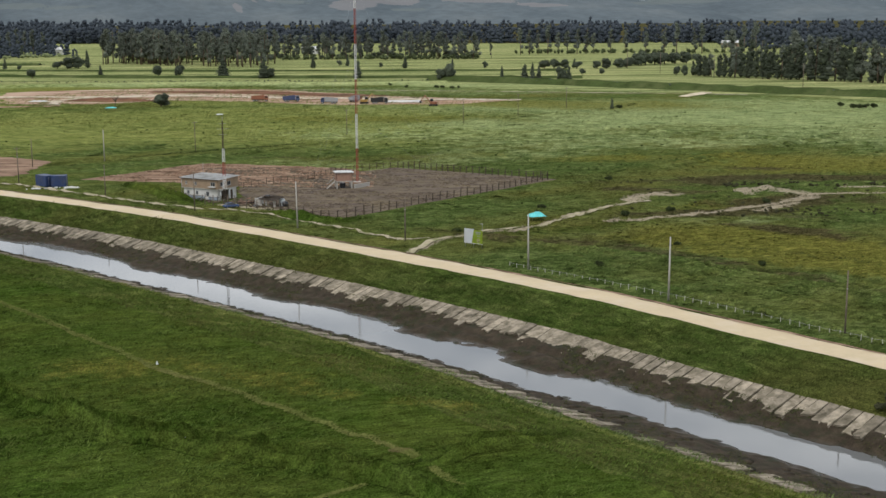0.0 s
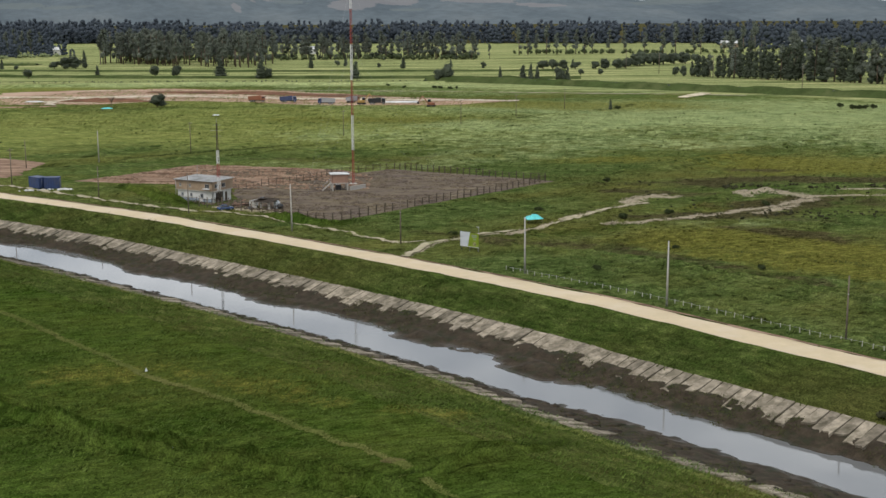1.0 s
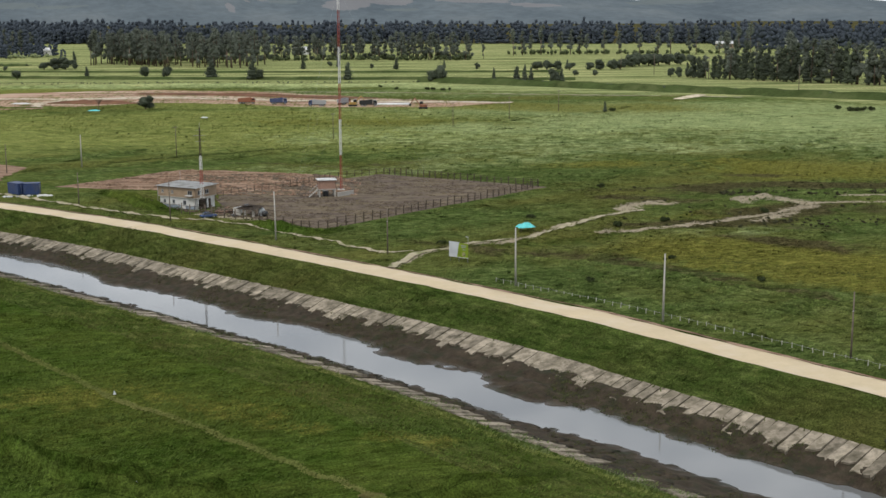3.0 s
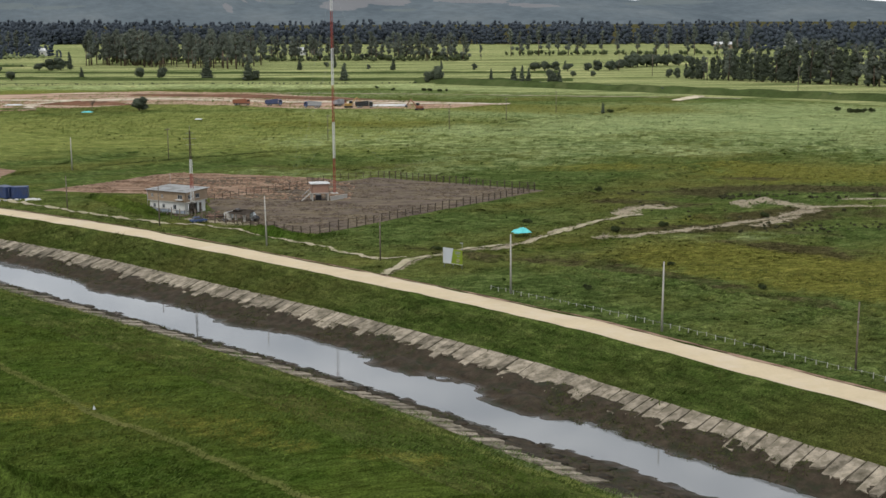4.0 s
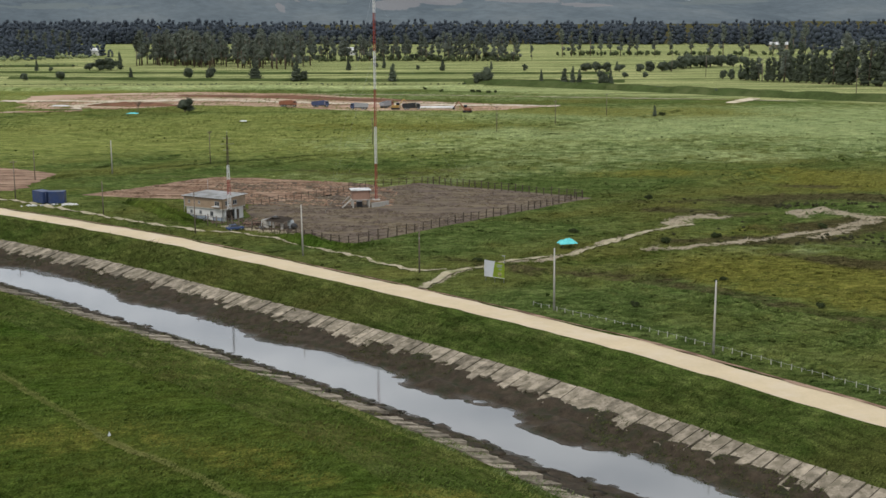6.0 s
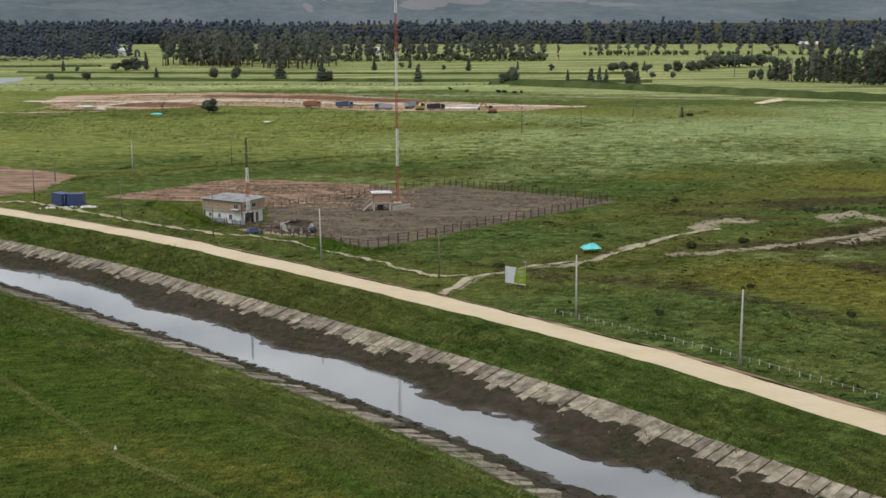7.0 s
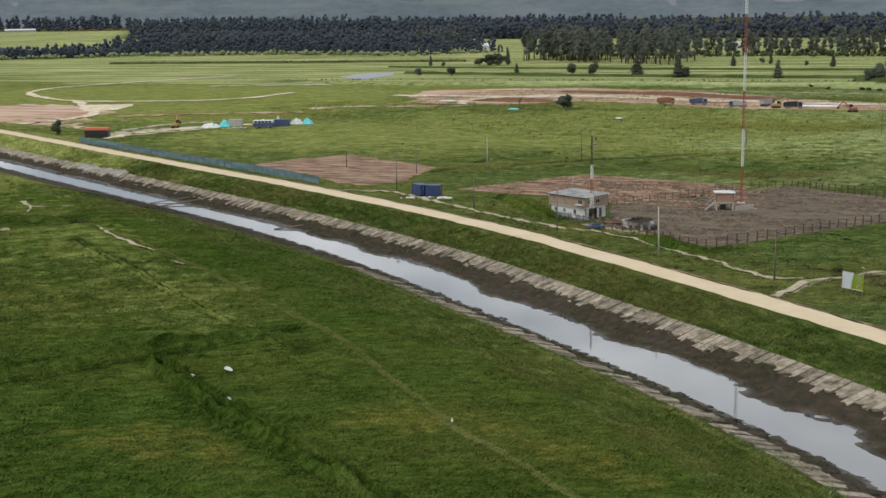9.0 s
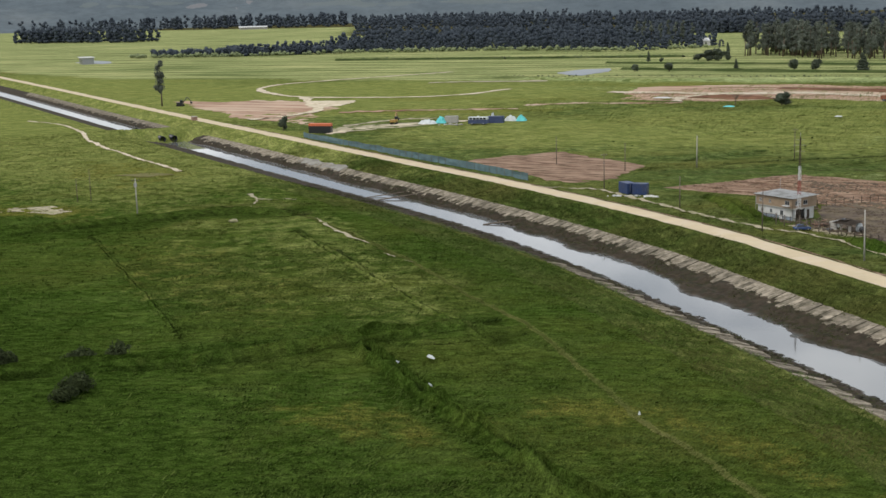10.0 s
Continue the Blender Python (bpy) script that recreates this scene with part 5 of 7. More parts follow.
bus(-185.5, 443, 14, 7.5, M["truck_blue"], M["tarp_white"], "blue and white bus parked in the camp")
container(-182, 451, 10, 6.06, M["truck_blue"], "blue-grey site container in the camp")
container(-199.5, 448, 16, 5, M["concrete"], "pale site container behind pale sheets")
for x, y, w, d, h, mt, lb in ((-207, 442, 7, 4.5, 1.6, M["tarp_white"], "white sheet shelter in the camp"), (-203, 446, 4, 3, 2.2, M["tarp"], "pale turquoise shelter in the camp"),
                              (-188.5, 449, 3.6, 3, 2.6, M["tarp_white"], "rounded white tent in the camp"), (-184.5, 454, 3, 3, 2.8, M["tarp_white"], "rounded white tent in the camp"),
                              (-180.3, 460.5, 5, 3, 2.0, M["tarp_white"], "white tent roof beside a turquoise shelter"), (-176, 461, 4, 3, 2.0, M["tarp"], "turquoise tent in the camp")):
    sheet("tent", x, y, w, d, h * 1.25, 10, mt, lb, "tent", seed=int(abs(x)))
rubble(-195, 440.5, 7, 2, 12, M["concrete"], "grey stacked material on the camp track", 7, 0.5)


# ---- trucks and diggers ----
def dump_truck(x, y, rot, cab, bed, label):
    t = thing("dump_truck", pose(x, y, 0.03, 0, 0, rot), label, "truck", "trucks on the graded site")
    box_part("chassis", (-3.6, -0.45, 0.65), (3.5, 0.45, 0.95), M["dark"], t)
    bm = bmesh.new()
    pts = [(2.0, 0.9), (3.6, 0.9), (3.65, 1.7), (3.35, 2.6), (2.0, 2.7)]
    a = [bm.verts.new((px, -1.2, pz)) for px, pz in pts]
    b = [bm.verts.new((px, 1.2, pz)) for px, pz in pts]
    bm.faces.new(a[::-1]), bm.faces.new(b)
    for i in range(5):
        bm.faces.new((a[i], a[(i + 1) % 5], b[(i + 1) % 5], b[i]))
    cb = part("cab", bm, cab, t)
    bm = bmesh.new()
    v = [bm.verts.new(p) for p in ((3.672, -1.0, 1.75), (3.672, 1.0, 1.75), (3.4, 1.0, 2.5), (3.4, -1.0, 2.5))]
    bm.faces.new(v)
    part("windscreen", bm, M["glass"], cb)
    for sy in (-1, 1):
        box_part("side_window", (2.5, sy * 1.2 - 0.015, 1.75), (3.3, sy * 1.2 + 0.015, 2.4), M["glass"], cb)
    bm = bmesh.new()
    outer = [(-3.7, 1.0), (1.8, 1.0), (1.8, 2.9), (-3.9, 2.4)]
    for sy in (-1.2, 1.1):
        a = [bm.verts.new((px, sy, pz)) for px, pz in outer]
        b = [bm.verts.new((px, sy + 0.1, pz)) for px, pz in outer]
        bm.faces.new(a), bm.faces.new(b[::-1])
        for i in range(4):
            bm.faces.new((a[i], b[i], b[(i + 1) % 4], a[(i + 1) % 4]))
    bm_box(bm, (-3.7, -1.1, 1.0), (1.8, 1.1, 1.15))
    bm_box(bm, (1.7, -1.1, 1.15), (1.8, 1.1, 2.9))
    bm_box(bm, (-3.85, -1.1, 1.15), (-3.75, 1.1, 2.3))
    part("bed", bm, bed, t)
    for i in range(5):
        for sy in (-1.24, 1.2):
            box_part("rib", (-3.3 + 1.15 * i, sy, 1.05), (-3.18 + 1.15 * i, sy + 0.04, 2.5), bed, t)
    for px in (-2.6, -1.4, 2.75):
        for py in (-1.0, 1.0):
            wheel(t, px, py, 0.52, 0.35)


def excavator(x, y, rot, label, mat):
    e = thing("excavator", pose(x, y, 0.02, 0, 0, rot), label, "excavator")
    for sy in (-1.2, 0.7):
        bm = bmesh.new()
        bm_box(bm, (-1.8, sy, 0), (1.8, sy + 0.5, 0.8), 0.25)
        part("track", bm, M["tyre"], e)
    box_part("body", (-1.6, -1.2, 0.85), (1.3, 1.2, 1.9), mat, e, bevel=0.12)
    box_part("cab", (0.2, -1.2, 1.9), (1.5, -0.1, 3.0), M["glass"], e, "glazed cab", bevel=0.1)
    tube_part("boom", (1.2, 0.3, 1.6), (3.6, 0.3, 4.4), 0.22, mat, e, sides=6)
    tube_part("arm", (3.6, 0.3, 4.4), (5.4, 0.3, 2.1), 0.17, mat, e, sides=6)
    box_part("bucket", (5.0, -0.25, 1.2), (5.9, 0.85, 2.1), M["dark"], e, bevel=0.15)


dump_truck(-57.8, 573, 0, M["orange"], M["orange"], "rusty orange dump truck on the graded site")
dump_truck(-43.5, 570, 4, M["truck_blue"], M["truck_blue"], "blue dump truck on the graded site")
dump_truck(-25.8, 557, 182, M["truck_blue"], M["grey"], "dark blue dump truck facing the other way")
dump_truck(-14.8, 566, 60, M["orange"], M["grey"], "orange-cab dump truck seen at an angle")
excavator(-10.5, 556, 10, "yellow excavator working on the graded site", M["yellow"])
excavator(19.5, 541, 170, "orange excavator at the edge of the site", M["orange"])
dump_truck(-3.8, 556, 0, M["dark"], M["dark"], "dark flatbed truck beside white pipes")
for i in range(5):
    p = thing("pipe", pose(6 + 0.6 * (i % 2), 561 + 1.1 * i, 0.35 + 0.02 * i, 0, 0, -2 + i), "long white pipe lying on the ground", "pipe", "white pipes on the site")
    tube_part("pipe_wall", (-7.5, 0, 0), (7.5, 0, 0), 0.35, M["white"], p, sides=10)
    for sx in (-7.5, 7.4):
        tube_part("collar", (sx, 0, 0), (sx + 0.15, 0, 0), 0.4, M["grey"], p, sides=10)
excavator(-219, 437.5, 100, "dark yellow digger on the camp track", M["yellow"])
excavator(-372, 497, 20, "dark digger beside the tall eucalyptus", M["dark"])

# ---- the concrete lining of the banks: separate weathered slabs ----
def slab_mesh(seed):
    """One lining slab, 1.3 m wide and about 4 m down the slope, its foot broken off at an angle."""
    rng = random.Random(seed)
    bm = bmesh.new()
    w, t = 0.64, 0.2
    slant, foot = rng.uniform(-0.6, 0.6), rng.uniform(-4.6, -3.1)
    xs = (w, rng.uniform(0.12, 0.4), rng.uniform(-0.4, -0.1), -w)
    top = [(-w, rng.uniform(-0.06, 0.06)), (w, rng.uniform(-0.06, 0.06))] + [(x, foot + slant * x + rng.uniform(-0.3, 0.3)) for x in xs]
    up = [bm.verts.new((x, y, t + rng.uniform(-0.02, 0.02))) for x, y in top]
    lo = [bm.verts.new((x, y, -0.15)) for x, y in top]
    bm.faces.new(up[::-1])
    for i in range(6):
        j = (i + 1) % 6
        bm.faces.new((lo[i], lo[j], up[j], up[i])[::-1])
    bmesh.ops.recalc_face_normals(bm, faces=bm.faces[:])
    me = bpy.data.meshes.new("slab")
    bm.to_mesh(me), bm.free()
    me.materials.append(M["slab"])
    return me


SLABS = [slab_mesh(i) for i in range(9)]


def slab_place(s, n_top, z_top, fall, flip, rng):
    x, y, _ = along(s, n_top)
    k = np.interp(s + S0, AXIS_S, np.arange(len(AXIS_S)))
    nx, ny = AXIS_N[int(k)]
    if flip:
        nx, ny = -nx, -ny
    down = Vector((nx * math.cos(fall), ny * math.cos(fall), -math.sin(fall)))
    yv = -down
    zv = Vector((nx * math.sin(fall), ny * math.sin(fall), math.cos(fall)))
    xv = yv.cross(zv)
    m = Matrix((xv, yv, zv)).transposed().to_4x4()
    m.translation = (x, y, z_top)
    return m @ pose(0, 0, rng.uniform(-0.05, 0.04), rng.uniform(-2, 2), rng.uniform(-2.0, 2.0), rng.uniform(-2.5, 2.5))


def lining(name, s0, s1, n_top, z_top, fall, label, flip=False, keep=1.0, sink=0.0, seed=1):
    lin = tagged(new(name), label, "canal lining", kind="structure")
    rng = random.Random(seed)
    far_v, far_f = [], []
    s, count = s0, 0
    while s < s1:
        if rng.random() < keep:
            m = slab_place(s, n_top + rng.uniform(-0.1, 0.1), z_top - sink * rng.random(), fall, flip, rng)
            me = SLABS[rng.randrange(len(SLABS))]
            if count < 280 and s < 330:
                ob = new("slab", me)
                ob.parent = lin
                ob.matrix_basis = m
                count += 1
            else:
                base = len(far_v)
                far_v += [m @ v.co for v in me.vertices]
                far_f += [[base + i for i in p.vertices] for p in me.polygons]
        s += 1.42
    if far_v:
        ob = mesh_object("slab_rows", far_v, far_f, M["slab"], parent=lin)
        tagged(ob, kind="stuff")
    return lin


lining("canal_lining", -75, CULVERT_S - 14, 12.25, -2.2, radians(17), "row of weathered concrete lining slabs on the dyke bank", seed=2)
lining("canal_lining", -75, 120, 36.4, -2.45, radians(14), "broken concrete lining slabs half sunk in the near bank", flip=True, keep=0.85, sink=0.2, seed=3)
lining("canal_lining", CULVERT_S + 26, CULVERT_S + 330, 12.25, -2.2, radians(17), "pale lining slabs on the far stretch of bank", seed=4)


# ---- mud hummocks and weeds that creep over the slabs ----
def hummocks(name, count, s_range, n_range, size, mat, label, seed, z_off=-0.1, flat=0.55):
    rng = np.random.default_rng(seed)
    bm = bmesh.new()
    bmesh.ops.create_icosphere(bm, subdivisions=1, radius=1)
    bv = np.array([v.co[:] for v in bm.verts])
    bf = np.array([[v.index for v in f.verts] for f in bm.faces])
    bm.free()
    s, n = rng.uniform(*s_range, count), rng.uniform(*n_range, count)
    x, y, _ = along(s, n)
    z = ground_z(s, n)
    V, F = [], []
    for i in range(count):
        r = size * rng.uniform(0.5, 1.5)
        sc = np.array([r * rng.uniform(0.8, 1.5), r * rng.uniform(0.8, 1.5), r * flat])
        v = bv * sc * rng.uniform(0.75, 1.25, (len(bv), 1)) + (x[i], y[i], z[i] + z_off)
        F.append(bf + len(bv) * i)
        V.append(v)
    return tagged(mesh_object(name, np.vstack(V), np.vstack(F), mat, smooth=True), label, "mud", kind="stuff")


hummocks("mud_hummocks", 1100, (-75, 260), (28.8, 34.8), 0.55, M["mud"], "dark mud and weeds along the near canal edge", 7, z_off=-0.08, flat=0.24)


# ---- the culvert crossing at the far end ----
def build_culvert():
    x, y, _ = along(CULVERT_S - 7.5, 25)
    k = int(np.interp(CULVERT_S + S0, AXIS_S, np.arange(len(AXIS_S))))
    tx, ty = AXIS_T[k]
    rot = math.degrees(math.atan2(ty, tx))
    c = thing("culvert", pose(x, y, 0, 0, 0, rot), "earth crossing with two dark concrete culvert pipes", "culvert")
    for yy in (-2.3, 2.3):
        bm = bmesh.new()
        n = 20
        r0, r1 = 1.0, 1.2
        ring = lambda r, xx: [bm.verts.new((xx, yy + r * math.cos(2 * math.pi * i / n), -3.1 + r * math.sin(2 * math.pi * i / n))) for i in range(n)]
        a, b, c2, d = ring(r1, 2.6), ring(r0, 2.6), ring(r0, 14.0), ring(r1, 14.0)
        for p, q in ((a, b), (b, c2), (d, a)):
            for i in range(n):
                bm.faces.new((p[i], p[(i + 1) % n], q[(i + 1) % n], q[i]))
        bm.faces.new(c2)
        part("pipe", bm, M["dark"], c, "dark culvert mouth", smooth=True)
    g = thing("gate_box", pose(-313.5, 434.5, 0.1, 0, 0, rot), "brown concrete box beside the road at the crossing", "box")
    box_part("box_wall", (-1.4, -0.9, 0), (1.4, 0.9, 1.5), M["brick"], g, bevel=0.04)
    box_part("box_lid", (-1.5, -1.0, 1.5), (1.5, 1.0, 1.62), M["concrete"], g, bevel=0.02)
    tube_part("gate_stem", (2.2, 0, 0), (2.2, 0, 2.0), 0.1, M["wood"], g)
    v = thing("valve_post", pose(*along(CULVERT_S + 20, 30.5)[:2], -1.2, 0, 0, rot), "dark sluice post at the water's edge", "post")
    box_part("post_block", (-0.5, -0.4, 0), (0.5, 0.4, 1.2), M["dark"], v, bevel=0.05)
    tube_part("stem", (0, 0, 1.2), (0, 0, 2.6), 0.08, M["dark"], v)


build_culvert()
# pale silt fan where a drain enters, and fallen poles across the water
silt_s = locate(-183, 347)[0]
strip("silt_patch", [along(silt_s + d, n)[:2] for d, n in ((-16, 13.6), (-8, 13.2), (0, 13.6), (8, 12.8), (16, 13.0))], 3.6, M["silt"], z=0.34, ragged=0.8, label="pale silt fan on the dyke bank", seed=21)
for (xa, ya), (xb, yb), r in (((-98, 268.5), (-84.5, 276.5), 0.16), ((-141, 292), (-128, 306), 0.16), ((-146, 296), (-132, 309.5), 0.12)):
    t = thing("fallen_pole", pose(xa, ya, WATER_Z + 0.05), "dark fallen pole lying across the canal water", "pole")
    tube_part("trunk", (0, 0, 0), (xb - xa, yb - ya, 1.4), r, M["wood"], t)
    tube_part("stub", ((xb - xa) * 0.6, (yb - ya) * 0.6, 0.85), ((xb - xa) * 0.6 + 0.9, (yb - ya) * 0.6 - 0.2, 1.5), r * 0.5, M["wood"], t)


# ---- blue netting along the road ----
def netting():
    pts = [(-222, 394.5), (-167, 354.5), (-139, 335.5), (-103, 311)]
    s0, s1 = locate(*pts[0])[0], locate(*pts[-1])[0]
    n = thing("netting_fence", pose(0, 0, 0), "long sagging blue-green netting fence beside the road", "fence")
    q = np.arange(s1, s0, 1.0)
    off = np.interp(q, [s1, s1 + 25, s0], [-6.5, -7.0, -5.5])
    x, y, _ = along(q, off)
    h = 1.9 + 0.35 * (vnoise(q, q * 0, 0.2, 3) - 0.5)
    bow = 0.4 * (vnoise(q, q * 0, 0.3, 4) - 0.5)
    V = np.vstack([np.c_[x, y, 0 * q + 0.02], np.c_[x + bow, y + bow, h * 0.55], np.c_[x, y, h]])
    L = len(q)
    i = np.arange(L - 1)
    F = np.vstack([np.stack([a * L + i, a * L + i + 1, (a + 1) * L + i + 1, (a + 1) * L + i], 1) for a in (0, 1)])
    ob = mesh_object("net", V, F, M["mesh_blue"], parent=n)
    for k in range(0, L, 4):
        tube_part("post", (x[k], y[k], 0), (x[k], y[k], h[k] + 0.15), 0.05, M["wood"], n, sides=5)


netting()

# ---- ditches, tracks and litter in the near pasture ----
DITCHES = []


def ditch(pts, width, depth, label, seed=0, ridge=0.35, mat=None):
    """A sodden furrow between two swollen grass lips, its shade put into the dark middle, laid on the pasture."""
    q = smooth_line(pts, 0.8)
    t = np.gradient(q, axis=0)
    t /= np.linalg.norm(t, axis=1)[:, None]
    nn = np.stack([-t[:, 1], t[:, 0]], 1)
    k = np.arange(len(q)) * 0.8
    fade = np.clip(np.minimum(k, k[-1] - k) / 8.0, 0, 1)
    prof = [(-1.6, -0.05), (-1.0, 0.8), (-0.55, 0.9), (-0.2, -0.1), (0.2, -0.1), (0.55, 1.0), (1.0, 0.7), (1.6, -0.05)]
    rows = []
    for j, (u, hgt) in enumerate(prof):
        wob = (vnoise(k, k * 0 + j, 0.4, seed + j) - 0.5) * 0.5
        p = q + nn * (width * (u + wob))[:, None]
        z = height_at(p[:, 0], p[:, 1]) + 0.06 * fade - 0.25 * (1 - fade) + fade * ridge * hgt * (0.2 + 1.1 * vnoise(k, k * 0 + j, 0.22, seed + 20 + j) + 0.9 * vnoise(k, k * 0 + j, 0.65, seed + 50 + j)) * (1 if hgt > 0 else 0)
        rows.append(np.c_[p, z])
    L = len(q)
    i = np.arange(L - 1)
    F = np.vstack([np.stack([a * L + i, a * L + i + 1, (a + 1) * L + i + 1, (a + 1) * L + i], 1) for a in range(len(prof) - 1)])
    idx = np.repeat([0, 0, 0, 1, 0, 0, 0], L - 1)
    ob = mesh_object("ditch", np.vstack(rows), F[:, ::-1], [mat or M["field_near"], M["ditch"]], smooth=True, indices=idx)
    DITCHES.append((pts, width, ridge, mat))
    P_all = np.vstack(rows)
    land_layers(ob.data, P_all[:, 0], P_all[:, 1])
    return tagged(ob, label, "ditch", kind="structure")


ditch([(-115, 105), (-94, 122.5), (-83, 131), (-72.3, 139.5), (-66.6, 147), (-60.9, 154), (-53.4, 163), (-47, 171)], 0.9, 0.5, "dark grassy ditch across the near pasture", 1, 1.3)
ditch([(-62, 154), (-48.7, 143), (-34, 131), (-20.5, 121), (-13.3, 114.5), (-1, 108.5), (8, 104.5), (14, 101), (26, 88), (44, 66)], 1.0, 0.5, "dark grassy ditch running along the near pasture", 2, 1.25)
ditch([(-121, 226), (-86, 196), (-58.2, 173), (-41, 160)], 0.7, 0.4, "shallow grassy ditch in the near pasture", 3, 0.3)
ditch([(-215, 165), (-178, 200), (-165, 219), (-147, 241), (-130, 244.5)], 1.5, 0.5, "broad dark ditch with tall sedge", 4, 1.0)
ditch([(-41, 166), (-50, 158), (-60, 155)], 0.6, 0.3, "short side furrow in the pasture", 5, 0.3)
ditch([(11, 104), (16.6, 106.1), (21.4, 110.6), (27.1, 114.6), (31, 118)], 0.8, 0.3, "short ridge of tall grass", 6, 0.75)
ditch([(-158, 206), (-131, 184), (-104.6, 163), (-84.6, 146)], 0.4, 0.3, "faint furrow in the near pasture", 7, 0.2)
ditch([(-54.2, 296), (-44.3, 284), (-38, 273.5), (-32, 266)], 1.6, 0.3, "bank of tall lush grass before the house", 31, 1.0)
ditch([(-16.4, 256), (-11.2, 249), (-6.5, 244), (-1.2, 241), (4, 246)], 1.3, 0.3, "strip of tall grass along the plot fence", 32, 0.8)
HOLLOW = [(22, 228), (26.9, 224), (44.2, 209), (54.8, 203), (64, 191), (80, 172)]
for pts, lb in (([(46.2, 448.5), (72.4, 436.8), (104.4, 413), (130.4, 393.7), (170, 366)], "long dark furrow between two rough pastures"), ([(51.7, 480.9), (66.6, 495.5), (86.8, 516.4), (106, 545.8)], "grassy furrow at the edge of an ochre field"),
                ([(-78.5, 357.1), (-70.5, 376.5), (-50.8, 391.1), (-20.1, 411.8), (0.6, 412.5), (46, 448)], "winding furrow through bright pasture"),
                ([(-84, 336), (-76, 347), (-63.2, 348), (-40.4, 359), (-17.2, 388), (10, 420)], "grassy furrow behind the bare plots"),
                (HOLLOW, "long low grassy hollow in the pasture"), ([(75, 268), (100, 288), (140, 296), (180, 300)], "dark scrubby bank behind the sandy clearing")):
    ditch(pts, 1.2, 0.3, lb, len(lb), 0.45, M["field"])
ditch([(60, 312), (78.9, 326.1), (89, 338.4), (99.3, 349.5), (109.7, 361.3), (127.2, 382.5), (150, 410)], 1.6, 0.3, "deep dark furrow across the far pasture", 55, 0.55, M["field"])
for k, off in enumerate((-12, -17, -23, -30, -38)):
    ditch([along(q, off - 4 * math.sin(q * 0.02 + k))[:2] for q in range(-70 + 6 * k, 26 - 4 * k, 8)], 0.8, 0.3, "faint furrow along the rough roadside pasture", 80 + k, 0.3, M["field"])

for k, (pts, wd) in enumerate((([(-125.8, 239.7), (-124.2, 239.5), (-116.9, 232.9), (-107.8, 225.5), (-97.9, 218.5)], 0.55), ([(-90.8, 212), (-85.9, 208.5)], 0.6), ([(-83.1, 206.2), (-80.3, 204.5)], 0.7))):
    strip("track", pts, wd, M["path"], z=0.2, step=0.8, ragged=0.35, label="bare worn stretch of the pasture track", seed=110 + k)
strip("track", [(-161, 266), (-155, 260), (-150, 252), (-147, 247)], 1.3, M["path"], z=0.1, ragged=0.5, label="small bare forked track in the pasture", seed=36)
strip("track", [(-155, 260), (-150.5, 261), (-146, 264.5)], 1.0, M["path"], z=0.1, ragged=0.4, label="branch of a small bare track", seed=37)
strip("track", [(-389, 416), (-363, 408), (-330, 385), (-299, 357), (-259, 329), (-207, 296)], 1.5, M["track"], z=0.2, ragged=0.3, label="pale track along the far near-side pasture", seed=38)
patch("dry_patch", [(-204, 226), (-196, 234), (-184, 231), (-186, 224)], M["path"], z=0.15, label="bare trampled patch in the near pasture", ragged=1.5, seed=40)
patch("dry_patch", [(-221, 284), (-214, 292), (-205, 291), (-209, 284)], M["dry_grass"], z=0.15, label="brown dry patch in the near pasture", ragged=1.5, seed=41)


def scrap(x, y, w, d, rot, label, seed):
    z = float(height_at([x], [y])[0])
    t = sheet("plastic_sheet", x, y, w, d, 0.45, rot, M["tarp_white"], label, "litter", seed)
    t.location.z = z + 0.5


scrap(-50.4, 145.6, 1.9, 1.0, 10, "crumpled white plastic sheet beside the ditch", 3)
scrap(-46.8, 149.3, 1.5, 0.45, 150, "white strip of plastic in the grass", 4)
scrap(-41.2, 138.6, 0.7, 0.5, 0, "small scrap of white plastic in the ditch", 5)
scrap(-14.7, 138.2, 0.28, 0.2, 0, "small white scrap on the pasture track", 6)
scrap(-6.4, 110.9, 0.3, 0.3, 0, "small white scrap in the pasture", 7)

# ---- far pasture: brighter fields, tracks, ponds ----
strip("track", [(-368, 773), (-387, 730), (-404, 689), (-417, 647), (-408, 612), (-381, 582), (-340, 557), (-291, 563), (-266, 580), (-257, 625)], 4.5, M["track"], z=0.25, step=2.5, ragged=1.0, label="winding pale track across the far pasture", seed=61)
strip("track", [(-340, 556), (-318, 527), (-299, 505), (-288, 490), (-283, 472), (-284, 456), (-292, 441)], 5.0, M["track"], z=0.3, step=2.5, ragged=1.2, label="pale earth track to the yard", seed=62)
patch("bare_band", [(-324, 534), (-300, 540), (-290, 512), (-296, 500), (-310, 512)], M["track"], z=0.32, label="bare pale bend of the earth track", ragged=2, freq=0.08, seed=63)
strip("track", [(-224, 399), (-223, 420), (-213, 438), (-200, 452), (-192, 462)], 3.5, M["track"], z=0.15, step=2, ragged=1.2, label="pale earth track through the camp", seed=64)
strip("track", [(-238, 423), (-232, 440), (-228, 455), (-205, 470)], 3.0, M["path"], z=0.15, step=2, ragged=1.2, label="pale side track behind the container", seed=65)
patch("bare_band", [(-238, 408), (-224, 404), (-205, 440), (-214, 446), (-236, 424)], M["path"], z=0.12, label="trampled sandy ground beside the camp", ragged=3, freq=0.08, seed=66)
strip("bare_band", [(-271, 480), (-250, 492), (-230, 501), (-200, 512)], 5, M["site"], z=0.2, step=2.5, ragged=2.0, label="long strip of bare earth in the far pasture", seed=67)
